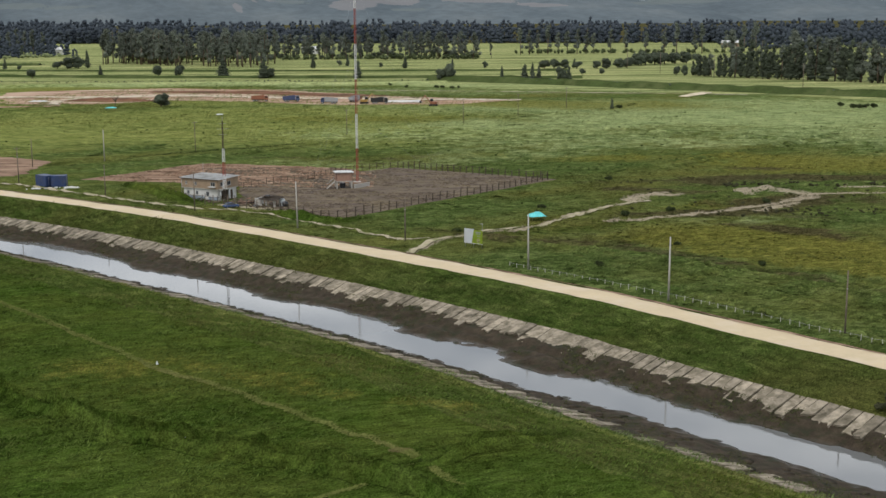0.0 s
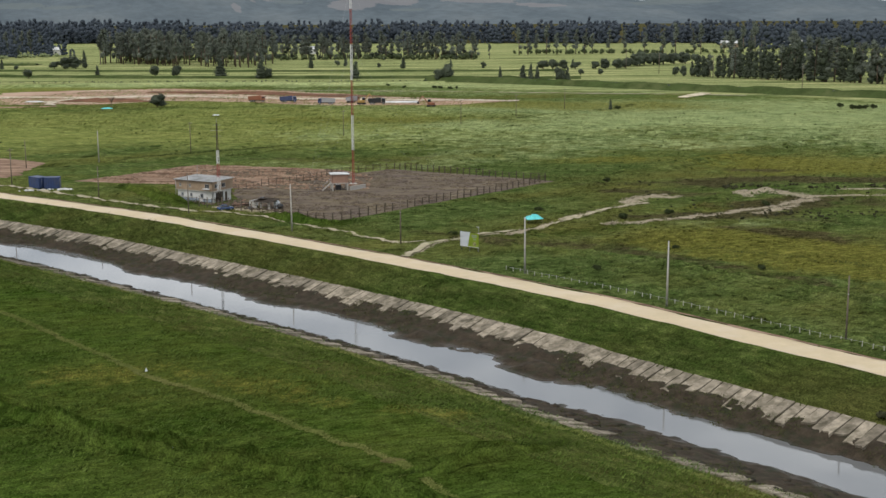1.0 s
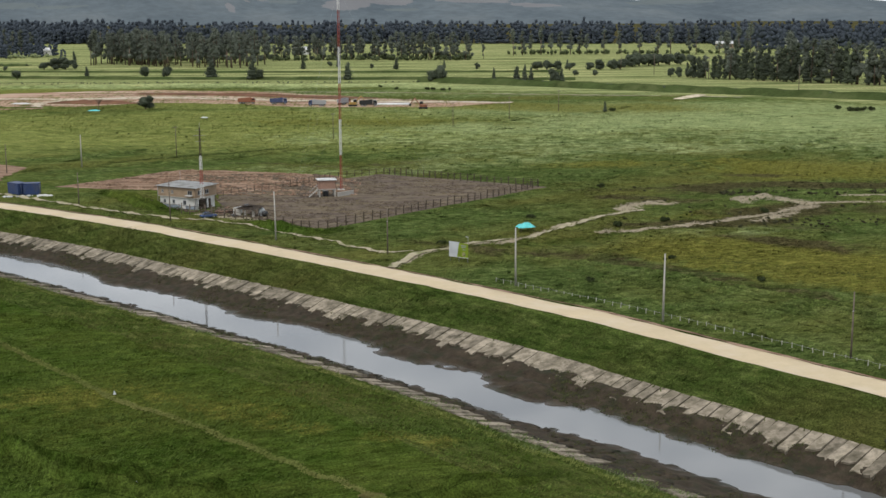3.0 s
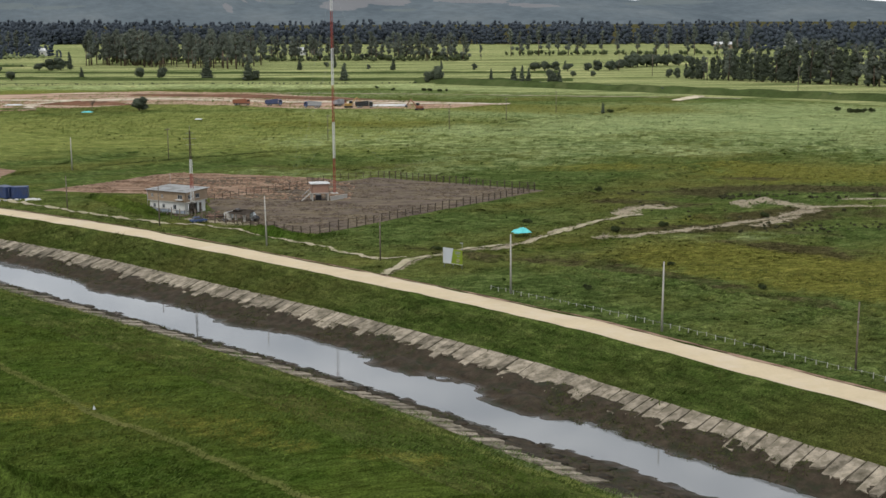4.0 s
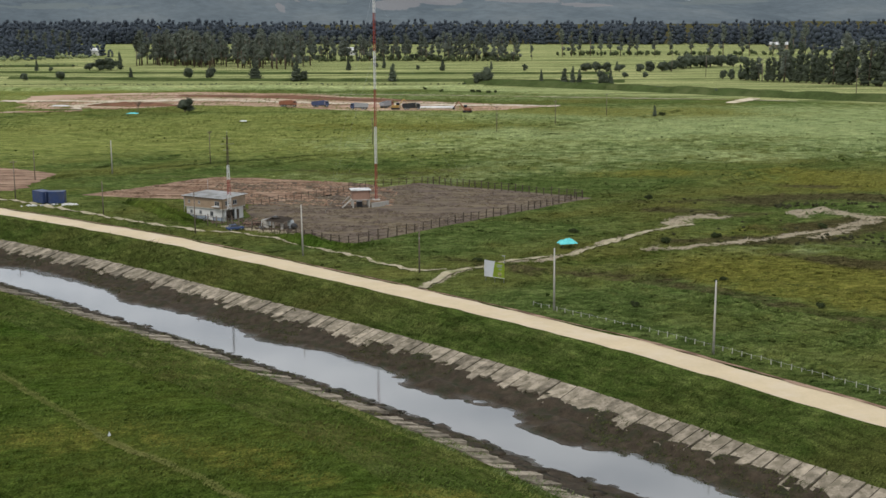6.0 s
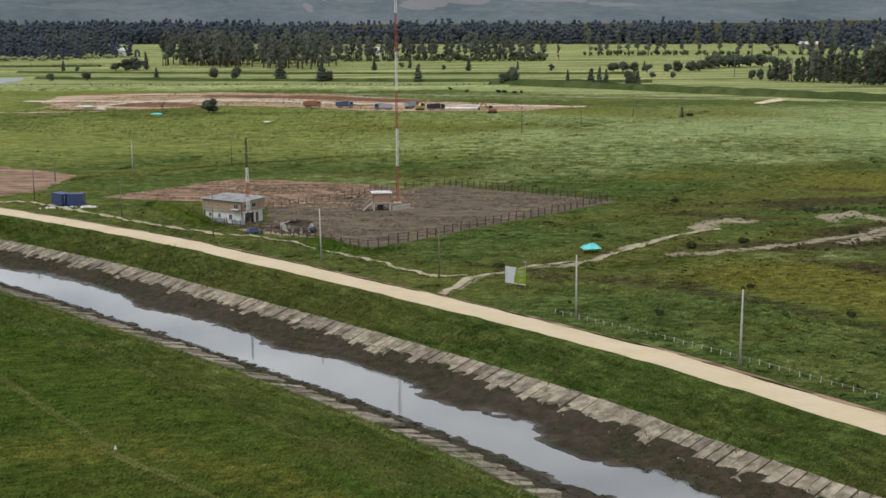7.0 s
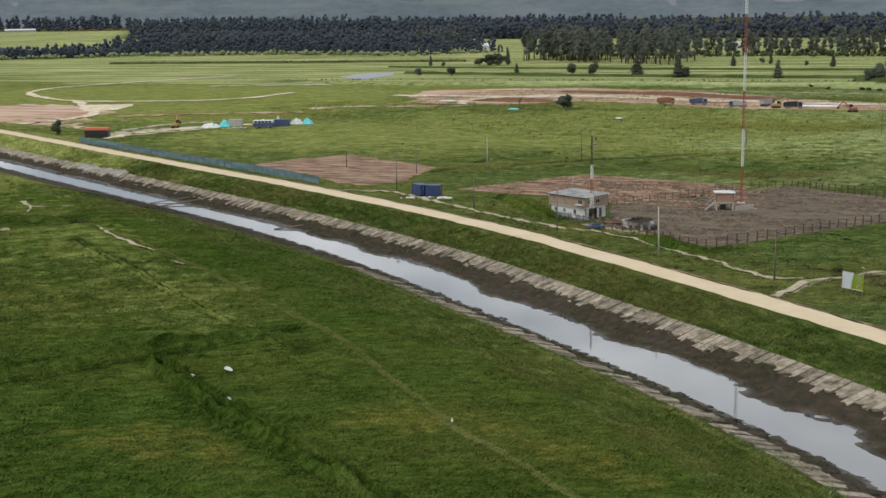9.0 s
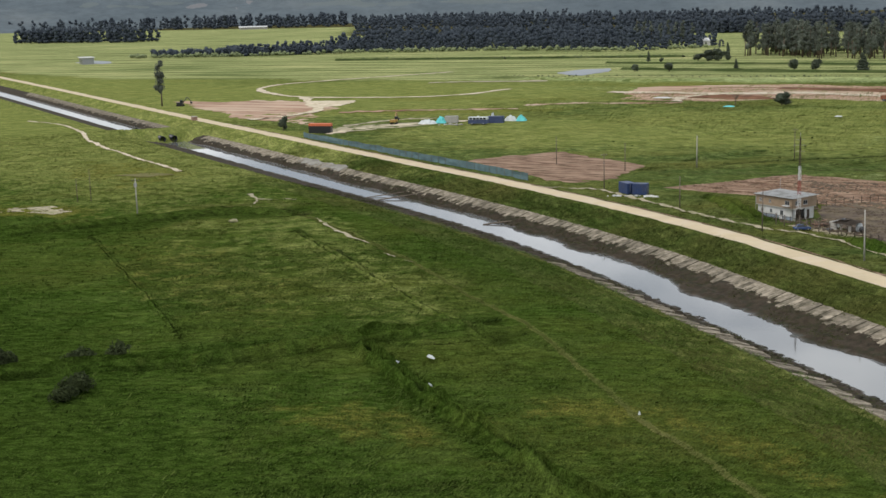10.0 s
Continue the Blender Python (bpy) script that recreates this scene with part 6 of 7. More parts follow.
strip("bare_band", [(-205, 528), (-188, 541), (-164, 547), (-140, 552)], 4, M["site"], z=0.2, step=2.5, ragged=1.8, label="long strip of bare earth beside the site", seed=68)
strip("bare_band", [(-329, 668), (-295, 681), (-262, 690)], 8, M["path"], z=0.25, step=3, ragged=3, label="dry strip in the far pasture", seed=69)
strip("track", [(-60, 655), (20, 640), (90, 622), (150, 606), (170, 600)], 2.5, M["path"], z=0.25, step=3, ragged=1, label="faint grass track beyond the site", seed=70)
patch("bare_band", [(134, 592), (141, 606), (150, 620), (154, 616), (147, 603), (138, 591)], M["track"], z=0.3, label="pale bare earth ramp at the far dyke", ragged=2, freq=0.1, seed=71)
patch("spoil_heap", [(-150, 580), (-140, 592), (-112, 590), (-104, 578), (-125, 572)], M["spoil"], z=0.3, label="low heap of red-brown spoil on the site", ragged=2.5, freq=0.08, seed=72, mound=2.4)
patch("spoil_heap", [(-120, 650), (-60, 640), (0, 606), (-20, 600), (-80, 628), (-122, 640)], M["spoil"], z=0.3, label="long low bank of red-brown spoil", ragged=3, freq=0.05, seed=73, mound=1.2)
strip("site_road", [(-196, 610), (-150, 606), (-100, 612), (-40, 592), (20, 580), (60, 572)], 9, M["sand"], z=0.28, step=3, ragged=2.5, label="pale haul road through the graded site", seed=74)
strip("site_road", [(-145, 556), (-150, 575), (-145, 596), (-120, 606)], 6, M["sand"], z=0.3, step=3, ragged=2, label="pale ramp onto the graded site", seed=75)
patch("pond", [(-291, 764), (-286, 800), (-272, 812), (-262, 782), (-262, 738), (-275, 745)], M["pond_water"], z=0.3, label="small grey pond in the far pasture", category="water", ragged=2, freq=0.05, seed=76, step=2)
patch("pond", [(-826, 903), (-846, 945), (-806, 925), (-780, 900), (-778, 885)], M["pond_water"], z=0.3, label="distant sluice basin water", category="water", ragged=3, freq=0.03, seed=77, step=3)
sl = thing("sluice_house", pose(-795, 885, 0, 0, 0, -40), "pale concrete sluice building by the basin", "building")
box_part("wall", (-14, -5, 0), (10, 5, 5.5), M["grey"], sl, bevel=0.1)
box_part("roof", (-15, -6, 5.5), (11, 6, 6.1), M["white_wall"], sl)
for i in range(4):
    box_part("gate_opening", (-12 + 5.5 * i, -5.06, 0.5), (-8.5 + 5.5 * i, -5.0, 4.5), M["dark"], sl)

# low buildings among the distant trees
for x, y, w, rot, mt in ((-322, 1195, 9, 0, "white_wall"), (-90, 1190, 14, 10, "white_wall"), (-640, 1500, 30, 20, "white_wall"), (-480, 1640, 36, 10, "white_wall"), (-420, 1650, 26, 0, "white_wall"),
                     (-1640, 2290, 60, 30, "concrete"), (330, 1330, 18, 0, "cream"), (420, 1420, 20, 0, "white_wall"), (-250, 1700, 30, 0, "white_wall")):
    b = thing("farm_building", pose(x, y, 0, 0, 0, rot), "low pale farm building among distant trees", "building", "distant farm buildings")
    box_part("wall", (-w / 2, -4, 0), (w / 2, 4, 4.5), M[mt], b)
    bm = bmesh.new()
    v = [bm.verts.new(p) for p in ((-w / 2 - 0.5, -4.6, 4.4), (w / 2 + 0.5, -4.6, 4.4), (w / 2 + 0.5, 0, 7), (-w / 2 - 0.5, 0, 7), (w / 2 + 0.5, 4.6, 4.4), (-w / 2 - 0.5, 4.6, 4.4))]
    bm.faces.new((v[0], v[1], v[2], v[3])), bm.faces.new((v[3], v[2], v[4], v[5])), bm.faces.new((v[0], v[3], v[5])), bm.faces.new((v[1], v[4], v[2]))
    part("roof", bm, M["roof"], b)
    for i in range(int(w / 4)):
        box_part("window", (-w / 2 + 1.2 + 4 * i, -4.05, 1.2), (-w / 2 + 2.8 + 4 * i, -4.0, 2.8), M["dark"], b)



def embankment(name, pts, width, height, mat, label, seed=0):
    """A long grassed bank with a rounded, uneven crest."""
    q = smooth_line(pts, 3.0)
    t = np.gradient(q, axis=0)
    t /= np.linalg.norm(t, axis=1)[:, None]
    nn = np.stack([-t[:, 1], t[:, 0]], 1)
    k = np.arange(len(q)) * 3.0
    rows = []
    for j, (u, h) in enumerate(((-0.5, -0.1), (-0.3, 0.55), (-0.12, 0.95), (0.12, 1.0), (0.3, 0.55), (0.5, -0.1))):
        p = q + nn * (width * (u + 0.08 * (vnoise(k, k * 0 + j, 0.1, seed + j) - 0.5)))[:, None]
        rows.append(np.c_[p, height * h * (0.75 + 0.5 * vnoise(k, k * 0 + j, 0.12, seed + 9 + j))])
    L = len(q)
    i = np.arange(L - 1)
    F = np.vstack([np.stack([a * L + i, a * L + i + 1, (a + 1) * L + i + 1, (a + 1) * L + i], 1) for a in range(5)])
    ob = mesh_object(name, np.vstack(rows), F[:, ::-1], mat, smooth=True)
    xy = np.vstack(rows)
    land_layers(ob.data, xy[:, 0], xy[:, 1])
    return tagged(ob, label, "dyke", kind="structure")


embankment("far_dyke", [(20, 742), (45, 724), (91, 690), (144, 646), (230, 580), (330, 498), (430, 420)], 15, 3.0, M["dyke"], "long green dyke across the far pasture", 1)
embankment("far_dyke", [(-330, 722), (-210, 696), (-120, 712), (-30, 706), (30, 712)], 9, 1.2, M["field"], "low grassed bank beyond the graded site", 2)
embankment("far_dyke", [(-260, 803), (-136, 777), (-40, 768), (40, 762), (110, 752)], 8, 1.4, M["dyke"], "low dark bank between two bright fields", 3)
embankment("far_dyke", [(-560, 930), (-420, 948), (-270, 968)], 9, 1.6, M["dyke"], "low dark bank before the far wood", 4)
embankment("far_dyke", [(-300, 880), (-160, 862), (0, 850), (110, 845)], 7, 1.1, M["dyke"], "low bank across the bright far field", 5)

# ---- trees ----
ICO = {}


def ico(level):
    if level not in ICO:
        bm = bmesh.new()
        bmesh.ops.create_icosphere(bm, subdivisions=level + 1 if level < 2 else 2, radius=1)
        ICO[level] = np.array([v.co[:] for v in bm.verts]), np.array([[v.index for v in f.verts] for f in bm.faces])
        bm.free()
    return ICO[level]


def crown_arrays(rng, lobes, per_lobe, leaf, level=2, core=1.0):
    """A crown: each uneven lobe is a lumpy mass of foliage with loose leaf clumps standing off its skin. lobes: (centre, radii)."""
    V, F, o = [], [], 0
    iv, jf = ico(level)
    for c, r in lobes:
        c, r = np.array(c, float), np.array(r, float)
        V.append(c + iv * r * core * rng.uniform(0.62, 1.0, (len(iv), 1)))
        F.append(jf + o)
        o += len(iv)
        n = int(per_lobe * rng.uniform(0.7, 1.3))
        if not n:
            continue
        d = rng.normal(size=(n, 3))
        d /= np.linalg.norm(d, axis=1)[:, None]
        d[:, 2] = np.where(d[:, 2] < -0.5, -d[:, 2] * 0.5, d[:, 2])
        p = c + d * r * rng.uniform(0.8, 1.14, (n, 1))
        out = d + rng.normal(size=(n, 3)) * 0.5
        out /= np.linalg.norm(out, axis=1)[:, None]
        a = np.cross(out, rng.normal(size=(n, 3)))
        a /= np.linalg.norm(a, axis=1)[:, None]
        b = np.cross(out, a)
        s = leaf * rng.uniform(0.6, 1.4, (n, 1))
        q = np.stack([p - a * s, p + b * s * 0.8 + out * s * 0.3, p + a * s], 1).reshape(-1, 3)
        k = np.arange(n)[:, None] * 3 + o
        F.append(np.hstack([k, k + 1, k + 2]))
        V.append(q)
        o += 3 * n
    return np.vstack(V), np.vstack(F)


def tree_shape(kind, seed):
    """Lobes, limbs, trunk, leaf size and leaf clumps a lobe, in metres."""
    rng = np.random.default_rng(seed)
    if kind == "eucalyptus":
        H = rng.uniform(20, 26)
        lobes, limbs = [], []
        sway = rng.uniform(-0.8, 0.8, 2)
        for i in range(12):
            f = rng.uniform(0.16, 0.93)
            R = 1.9 * (1.05 - 0.75 * f) * rng.uniform(0.3, 1.3)
            ang = rng.uniform(0, 6.28)
            c = np.array([sway[0] * f + R * math.cos(ang), sway[1] * f + R * math.sin(ang), H * f])
            k = 1.55 - 0.75 * f
            lobes.append((c, (k * rng.uniform(0.9, 1.4), k * rng.uniform(0.9, 1.4), k * rng.uniform(1.5, 2.5))))
            limbs.append((np.array([sway[0] * f, sway[1] * f, H * (f - 0.1)]), c, 0.08))
        trunk = [((0, 0, -0.2), (sway[0] * 0.5, sway[1] * 0.5, H * 0.5), 0.32, 0.22), ((sway[0] * 0.5, sway[1] * 0.5, H * 0.5), (sway[0], sway[1], H * 0.95), 0.22, 0.06)]
        return lobes, limbs, trunk, 0.42, 46
    if kind == "poplar":
        H = rng.uniform(16, 23)
        lobes = [((rng.uniform(-0.7, 0.7), rng.uniform(-0.7, 0.7), H * f), (1.7 * (1.15 - f) + 0.55, 1.7 * (1.15 - f) + 0.55, H * rng.uniform(0.09, 0.13))) for f in np.linspace(0.12, 0.93, 9)]
        limbs = [((0, 0, c[2] - 1.2), c, 0.06) for c, _ in lobes[:6]]
        return lobes, limbs, [((0, 0, -0.2), (0, 0, H * 0.92), 0.28, 0.06)], 0.42, 36
    if kind == "conifer":
        H = rng.uniform(7.0, 8.6)
        lobes = [((rng.uniform(-0.25, 0.25), rng.uniform(-0.25, 0.25), H * f), (2.25 * (1.06 - f**1.5) + 0.25, 2.25 * (1.06 - f**1.5) + 0.25, H * 0.15)) for f in np.linspace(0.14, 0.9, 6)]
        limbs = [((0, 0, c[2] - 0.3), (c[0] * 3, c[1] * 3, c[2]), 0.05) for c, _ in lobes[:4]]
        return lobes, limbs, [((0, 0, -0.2), (0, 0, H * 0.9), 0.18, 0.04)], 0.26, 70
    if kind == "round":
        H = rng.uniform(5.6, 7.0)
        lobes, limbs = [((0.0, 0.0, H * 0.5), (2.1, 2.1, H * 0.42))], []
        for i in range(7):
            a, r, f = rng.uniform(0, 6.28), rng.uniform(0.6, 1.5), rng.uniform(0.22, 0.75)
            c = (r * math.cos(a), r * math.sin(a), H * f * (1 - 0.05 * r))
            lobes.append((c, (rng.uniform(1.1, 1.6),) * 2 + (rng.uniform(1.1, 1.7),)))
            limbs.append(((0, 0, H * 0.15), c, 0.08))
        return lobes, limbs, [((0, 0, -0.2), (0.1, 0, H * 0.45), 0.24, 0.14)], 0.26, 70
    H = rng.uniform(1.0, 1.6)
    lobes = [((rng.uniform(-0.7, 0.7), rng.uniform(-0.7, 0.7), H * rng.uniform(0.3, 0.65)), (rng.uniform(0.4, 0.75),) * 2 + (rng.uniform(0.35, 0.6),)) for i in range(6)]
    limbs = [((0, 0, 0), c, 0.03) for c, _ in lobes]
    return lobes, limbs, [((0, 0, -0.05), (0, 0, H * 0.4), 0.06, 0.04)], 0.17, 110


def tree_thing(kind, seed, leaf_mat, name, label, category="tree"):
    lobes, limbs, trunk, leaf, per = tree_shape(kind, seed)
    t = thing(name, pose(0, 0, 0), label, category)
    bm = bmesh.new()
    for a, b, r1, r2 in trunk:
        bm_tube(bm, a, b, r1, r2, 7)
    for a, b, r in limbs:
        bm_tube(bm, a, b, r, r * 0.4, 4)
    part("trunk", bm, M["bark"], t, smooth=True)
    v, f = crown_arrays(np.random.default_rng(seed + 99), lobes, per, leaf, 1 if kind in ("eucalyptus", "poplar", "bush") else 2, {"eucalyptus": 0.78, "poplar": 0.85, "bush": 0.6}.get(kind, 0.9))
    mesh_object("crown", v, f, leaf_mat, parent=t)
    return t


KINDS = {}
for kind, count, mat, name, label, cat in (("eucalyptus", 5, "euc_leaf", "eucalyptus", "tall thin eucalyptus with dark layered crown", "tree"), ("poplar", 4, "leaf", "poplar", "dark narrow tree in a dense row", "tree"),
                                           ("conifer", 4, "leaf", "conifer", "dark cone-shaped young tree in open pasture", "tree"), ("round", 4, "leaf", "round_tree", "dark rounded tree in open pasture", "tree"),
                                           ("bush", 4, "bush_leaf", "bush", "small dark bush in the grass", "bush")):
    KINDS[kind] = [tree_thing(kind, 10 * i + len(kind), M[mat], name, label, cat) for i in range(count)]
USED = set()
trng = random.Random(12)


def plant(kind, x, y, scale=1.0, group="", label="", wide=1.0, z=0.0, variant=None):
    src = KINDS[kind][trng.randrange(len(KINDS[kind])) if variant is None else variant]
    m = pose(x, y, z, 0, 0, trng.uniform(0, 360))
    if src.name not in USED:
        USED.add(src.name)
        src.matrix_basis = m
        t = src
    else:
        t = copy_thing(src, m)
    t.scale = (scale * wide, scale * wide, scale)
    if group:
        t["group"] = group
    if label:
        t["label"] = label
    return t


# trees that stand alone in the pasture beyond the site
for x, y, kind, s, w in ((-222, 782, "round", 0.95, 1.15), (-243, 778, "round", 0.85, 1.0), (-183, 792, "conifer", 0.75, 0.8), (-147, 788, "round", 1.25, 0.9), (-134, 786, "round", 1.25, 0.85), (-107, 784, "conifer", 1.1, 1.3),
                         (-80, 768, "conifer", 1.15, 1.1), (-76, 769, "round", 1.1, 0.8), (-62, 899, "conifer", 0.8, 0.9), (-24, 763, "conifer", 1.05, 0.9), (25, 734, "round", 1.2, 0.95), (30, 733, "round", 1.45, 0.85),
                         (61, 755, "conifer", 0.75, 0.6), (71, 713, "conifer", 1.0, 0.9), (75.5, 713, "conifer", 1.1, 0.6), (79, 712, "conifer", 1.0, 0.6), (91, 706, "round", 1.35, 0.85), (95, 706, "conifer", 0.9, 0.7),
                         (-235, 909, "round", 1.2, 1.4), (-228, 911, "round", 1.3, 1.2), (-242, 908, "round", 0.9, 1.4), (-262, 887, "round", 0.6, 0.8), (-275, 897, "conifer", 0.8, 0.7), (-224, 920, "conifer", 1.3, 0.6),
                         (-332, 1119, "conifer", 0.9, 0.8), (-242, 976, "round", 0.7, 1.0), (2, 890, "conifer", 0.8, 0.9), (-15, 905, "round", 0.5, 0.9), (57, 890, "conifer", 0.5, 0.8), (120, 900, "conifer", 0.6, 0.8),
                         (58, 905, "round", 0.6, 1.0), (-40, 930, "conifer", 0.9, 0.6), (-46, 932, "round", 0.7, 0.8), (35, 905, "conifer", 0.6, 0.7)):
    plant(kind, x, y, s * 1.15, "trees alone in the pasture", wide=w * 1.2)
# the tree at the site's edge, the bare one beside it, the round one by the road
plant("round", -96.5, 546, 0.95, label="dark rounded tree at the edge of the graded site", wide=1.6)
plant("round", -249, 406.5, 0.95, label="dark round tree beside the dyke road", wide=0.85)
plant("conifer", 92.2, 520, 0.52, label="small dark conifer alone in rough grass", wide=0.8)
plant("bush", 95.6, 523, 1.2)
plant("eucalyptus", -382, 495.5, 1.08, label="tall thin eucalyptus beside the dyke road", wide=1.2, variant=1)
bare = thing("bare_tree", pose(-116, 546, 0), "bare leafless small tree at the site edge", "tree")
bm = bmesh.new()
brng = random.Random(5)
bm_tube(bm, (0, 0, -0.2), (0.1, 0, 2.4), 0.16, 0.1, 6)
for i in range(26):
    a = brng.uniform(0, 6.28)
    z0 = brng.uniform(1.6, 3.4)
    l = brng.uniform(1.0, 2.4)
    p = Vector((0.1, 0, min(z0, 2.4)))
    q = p + Vector((l * math.cos(a) * 0.8, l * math.sin(a) * 0.8, l * 0.9))
    bm_tube(bm, p, q, 0.06, 0.02, 4)
    for k in range(2):
        bm_tube(bm, p.lerp(q, 0.6), q + Vector((brng.uniform(-0.7, 0.7), brng.uniform(-0.7, 0.7), brng.uniform(0, 0.7))), 0.03, 0.01, 3)
part("branches", bm, M["bark"], bare)

# the dense dark row on the near side of the far road
for i in range(96):
    f = i / 95
    x, y = 176 + f * 175 + trng.uniform(-2, 2), 772 - f * 172 + trng.uniform(-3, 3)
    low = 0.62 + 0.4 * min(1, f * 3.2)
    plant(trng.choice(["poplar", "poplar", "eucalyptus"]), x, y, low * trng.uniform(0.82, 1.08) * 0.95, "dense row of dark trees", wide=trng.uniform(1.35, 1.8))
for i in range(70):
    f = i / 69
    plant(trng.choice(["poplar", "eucalyptus"]), 205 + f * 200 + trng.uniform(-5, 5), 800 - f * 172 + trng.uniform(-8, 8), trng.uniform(0.85, 1.1), "dense row of dark trees", wide=1.6)
for x, y in ((168, 778), (172, 774), (178, 769), (183, 764)):
    plant("round", x, y, 1.1, "dense row of dark trees")
# hedges in the middle distance
for x, y, s in ((97, 876, 1.2), (103, 872, 1.3), (110, 872, 1.1), (118, 868, 1.0), (132, 870, 1.1), (139, 872, 1.2), (147, 876, 1.15), (154, 884, 1.2), (160, 905, 1.3), (167, 912, 1.5), (174, 925, 1.7), (182, 932, 1.8), (190, 938, 1.7), (199, 944, 1.7),
                (208, 948, 1.5), (170, 920, 1.4), (186, 930, 1.5), (216, 950, 1.4), (126, 800, 0.6), (113, 797, 0.7)):
    plant("round", x, y, s, "hedge trees in the far pasture", label="dark hedge tree in the far pasture", wide=1.45)
# tall trees scattered behind
for x, y, s in ((100, 1142, 0.95), (108, 1145, 1.0), (116, 1150, 0.9), (125, 1152, 1.05), (134, 1150, 0.95), (143, 1158, 1.0), (152, 1160, 1.05), (160, 1160, 1.0), (167, 1162, 0.9), (182, 1160, 0.9), (196, 1165, 0.85), (212, 1150, 0.95), (228, 1150, 1.0),
                (240, 1152, 1.1), (256, 1149, 1.0), (262, 1149, 1.05), (284, 1156, 0.95), (70, 1060, 0.5), (-389, 1236, 1.05), (-380, 1238, 1.0), (-372, 1233, 1.1), (-364, 1236, 1.0), (-356, 1234, 1.1), (-347, 1233, 0.95), (-398, 1240, 1.1),
                (-406, 1240, 1.0), (310, 1190, 1.0), (322, 1195, 1.1), (300, 1120, 0.9)):
    plant("eucalyptus", x, y, s, "scattered eucalyptus beyond the pasture", wide=1.35)
# the eucalyptus grove
for i in range(150):
    x, y = trng.uniform(-228, -98), trng.uniform(918, 1040)
    if y < 1000 - (x + 226) * 1.1:
        y += 60
    plant("eucalyptus", x, y, trng.uniform(0.85, 1.08), "eucalyptus grove", wide=1.5)
for i in range(84):
    f = i / 83
    plant(trng.choice(["eucalyptus", "eucalyptus", "round"]), -108 + f * 166 + trng.uniform(-2, 2), 1066 - f * 14 + trng.uniform(-10, 26), trng.uniform(0.7, 1.0), "thin belt of eucalyptus", wide=1.5)
# low bushes by the far dyke and in the scrub
for x, y, s in ((187, 524, 1.4), (190, 517, 1.5), (192.5, 516.5, 1.4), (195, 516, 1.3), (198, 516, 1.4), (22, 667, 1.2), (25, 666, 1.1), (29.8, 662, 1.1), (33, 661, 1.0), (-3, 688, 1.0), (6.4, 668, 1.0), (60, 300, 0.8), (56, 247, 0.9), (66, 252, 0.8),
                (88, 262, 0.8), (40, 256, 0.7), (-98.5, 125.5, 1.9), (-88.5, 131, 2.0), (-85, 134, 1.6), (-81, 121, 1.8), (-79.5, 117.5, 1.4), (-97, 118, 1.5), (-75, 139, 0.7), (70, 196, 0.6), (44, 196, 0.6), (22, 229, 0.7), (60, 214, 0.6)):
    plant("bush", x, y, s, z=float(height_at([x], [y])[0]))


def joined_scatter(name, places, arrays, mat, label, category, kind="stuff", squash=(0.85, 1.15), turn=True, wide=1.0, layers=False):
    """Many small growths as one mesh. places: rows of x, y, z, scale."""
    rng = np.random.default_rng(len(places))
    places = np.asarray(places, float)
    pick = rng.integers(len(arrays), size=len(places))
    V, F, o = [], [], 0
    for i, (v, f) in enumerate(arrays):
        p = places[pick == i]
        m = len(p)
        if not m:
            continue
        a = rng.uniform(0, 6.28, (m, 1)) if turn else rng.normal(0, 0.35, (m, 1))
        w = v[None] * (p[:, 3, None, None] * rng.uniform(*squash, (m, 1, 3)) * (wide, wide, 1.0))
        c, d = np.cos(a), np.sin(a)
        V.append(np.stack([w[..., 0] * c - w[..., 1] * d + p[:, 0, None], w[..., 0] * d + w[..., 1] * c + p[:, 1, None], w[..., 2] + p[:, 2, None]], -1).reshape(-1, 3))
        F.append((f[None] + (np.arange(m) * len(v))[:, None, None] + o).reshape(-1, f.shape[1]))
        o += m * len(v)
    V, F = np.vstack(V).astype(np.float32), np.vstack(F).astype(np.int32)
    me = bpy.data.meshes.new(name)
    me.vertices.add(len(V)), me.loops.add(F.size), me.polygons.add(len(F))
    me.vertices.foreach_set("co", V.ravel())
    me.loops.foreach_set("vertex_index", F.ravel())
    me.polygons.foreach_set("loop_start", np.arange(len(F), dtype=np.int32) * F.shape[1])
    me.materials.append(mat)
    me.update(calc_edges=True)
    if layers:
        land_layers(me, V[:, 0], V[:, 1])
    return tagged(new(name, me), label, category, kind=kind)


def far_tree_arrays(kind, seed, keep):
    lobes, limbs, trunk, leaf, per = tree_shape(kind, seed)
    rng = np.random.default_rng(seed)
    return crown_arrays(rng, lobes[:5], keep, leaf * 1.8, 0)


def wood_tree_arrays(seed):
    """A tree deep in a far wood: a few tall lumpy masses from the ground up and ragged tips."""
    rng = np.random.default_rng(seed)
    H = rng.uniform(17, 21)
    lobes = [((rng.uniform(-1.4, 1.4), rng.uniform(-1.4, 1.4), H * f), (2.9 - 1.5 * f, 2.9 - 1.5 * f, H * 0.17)) for f in (0.16, 0.4, 0.62, 0.82)]
    return crown_arrays(rng, lobes, 4, 0.8, 0)


frng = np.random.default_rng(77)
FAR_E = [wood_tree_arrays(300 + i) for i in range(8)]
FAR_R = [far_tree_arrays("round", 320 + i, 10) for i in range(4)]
rows = []
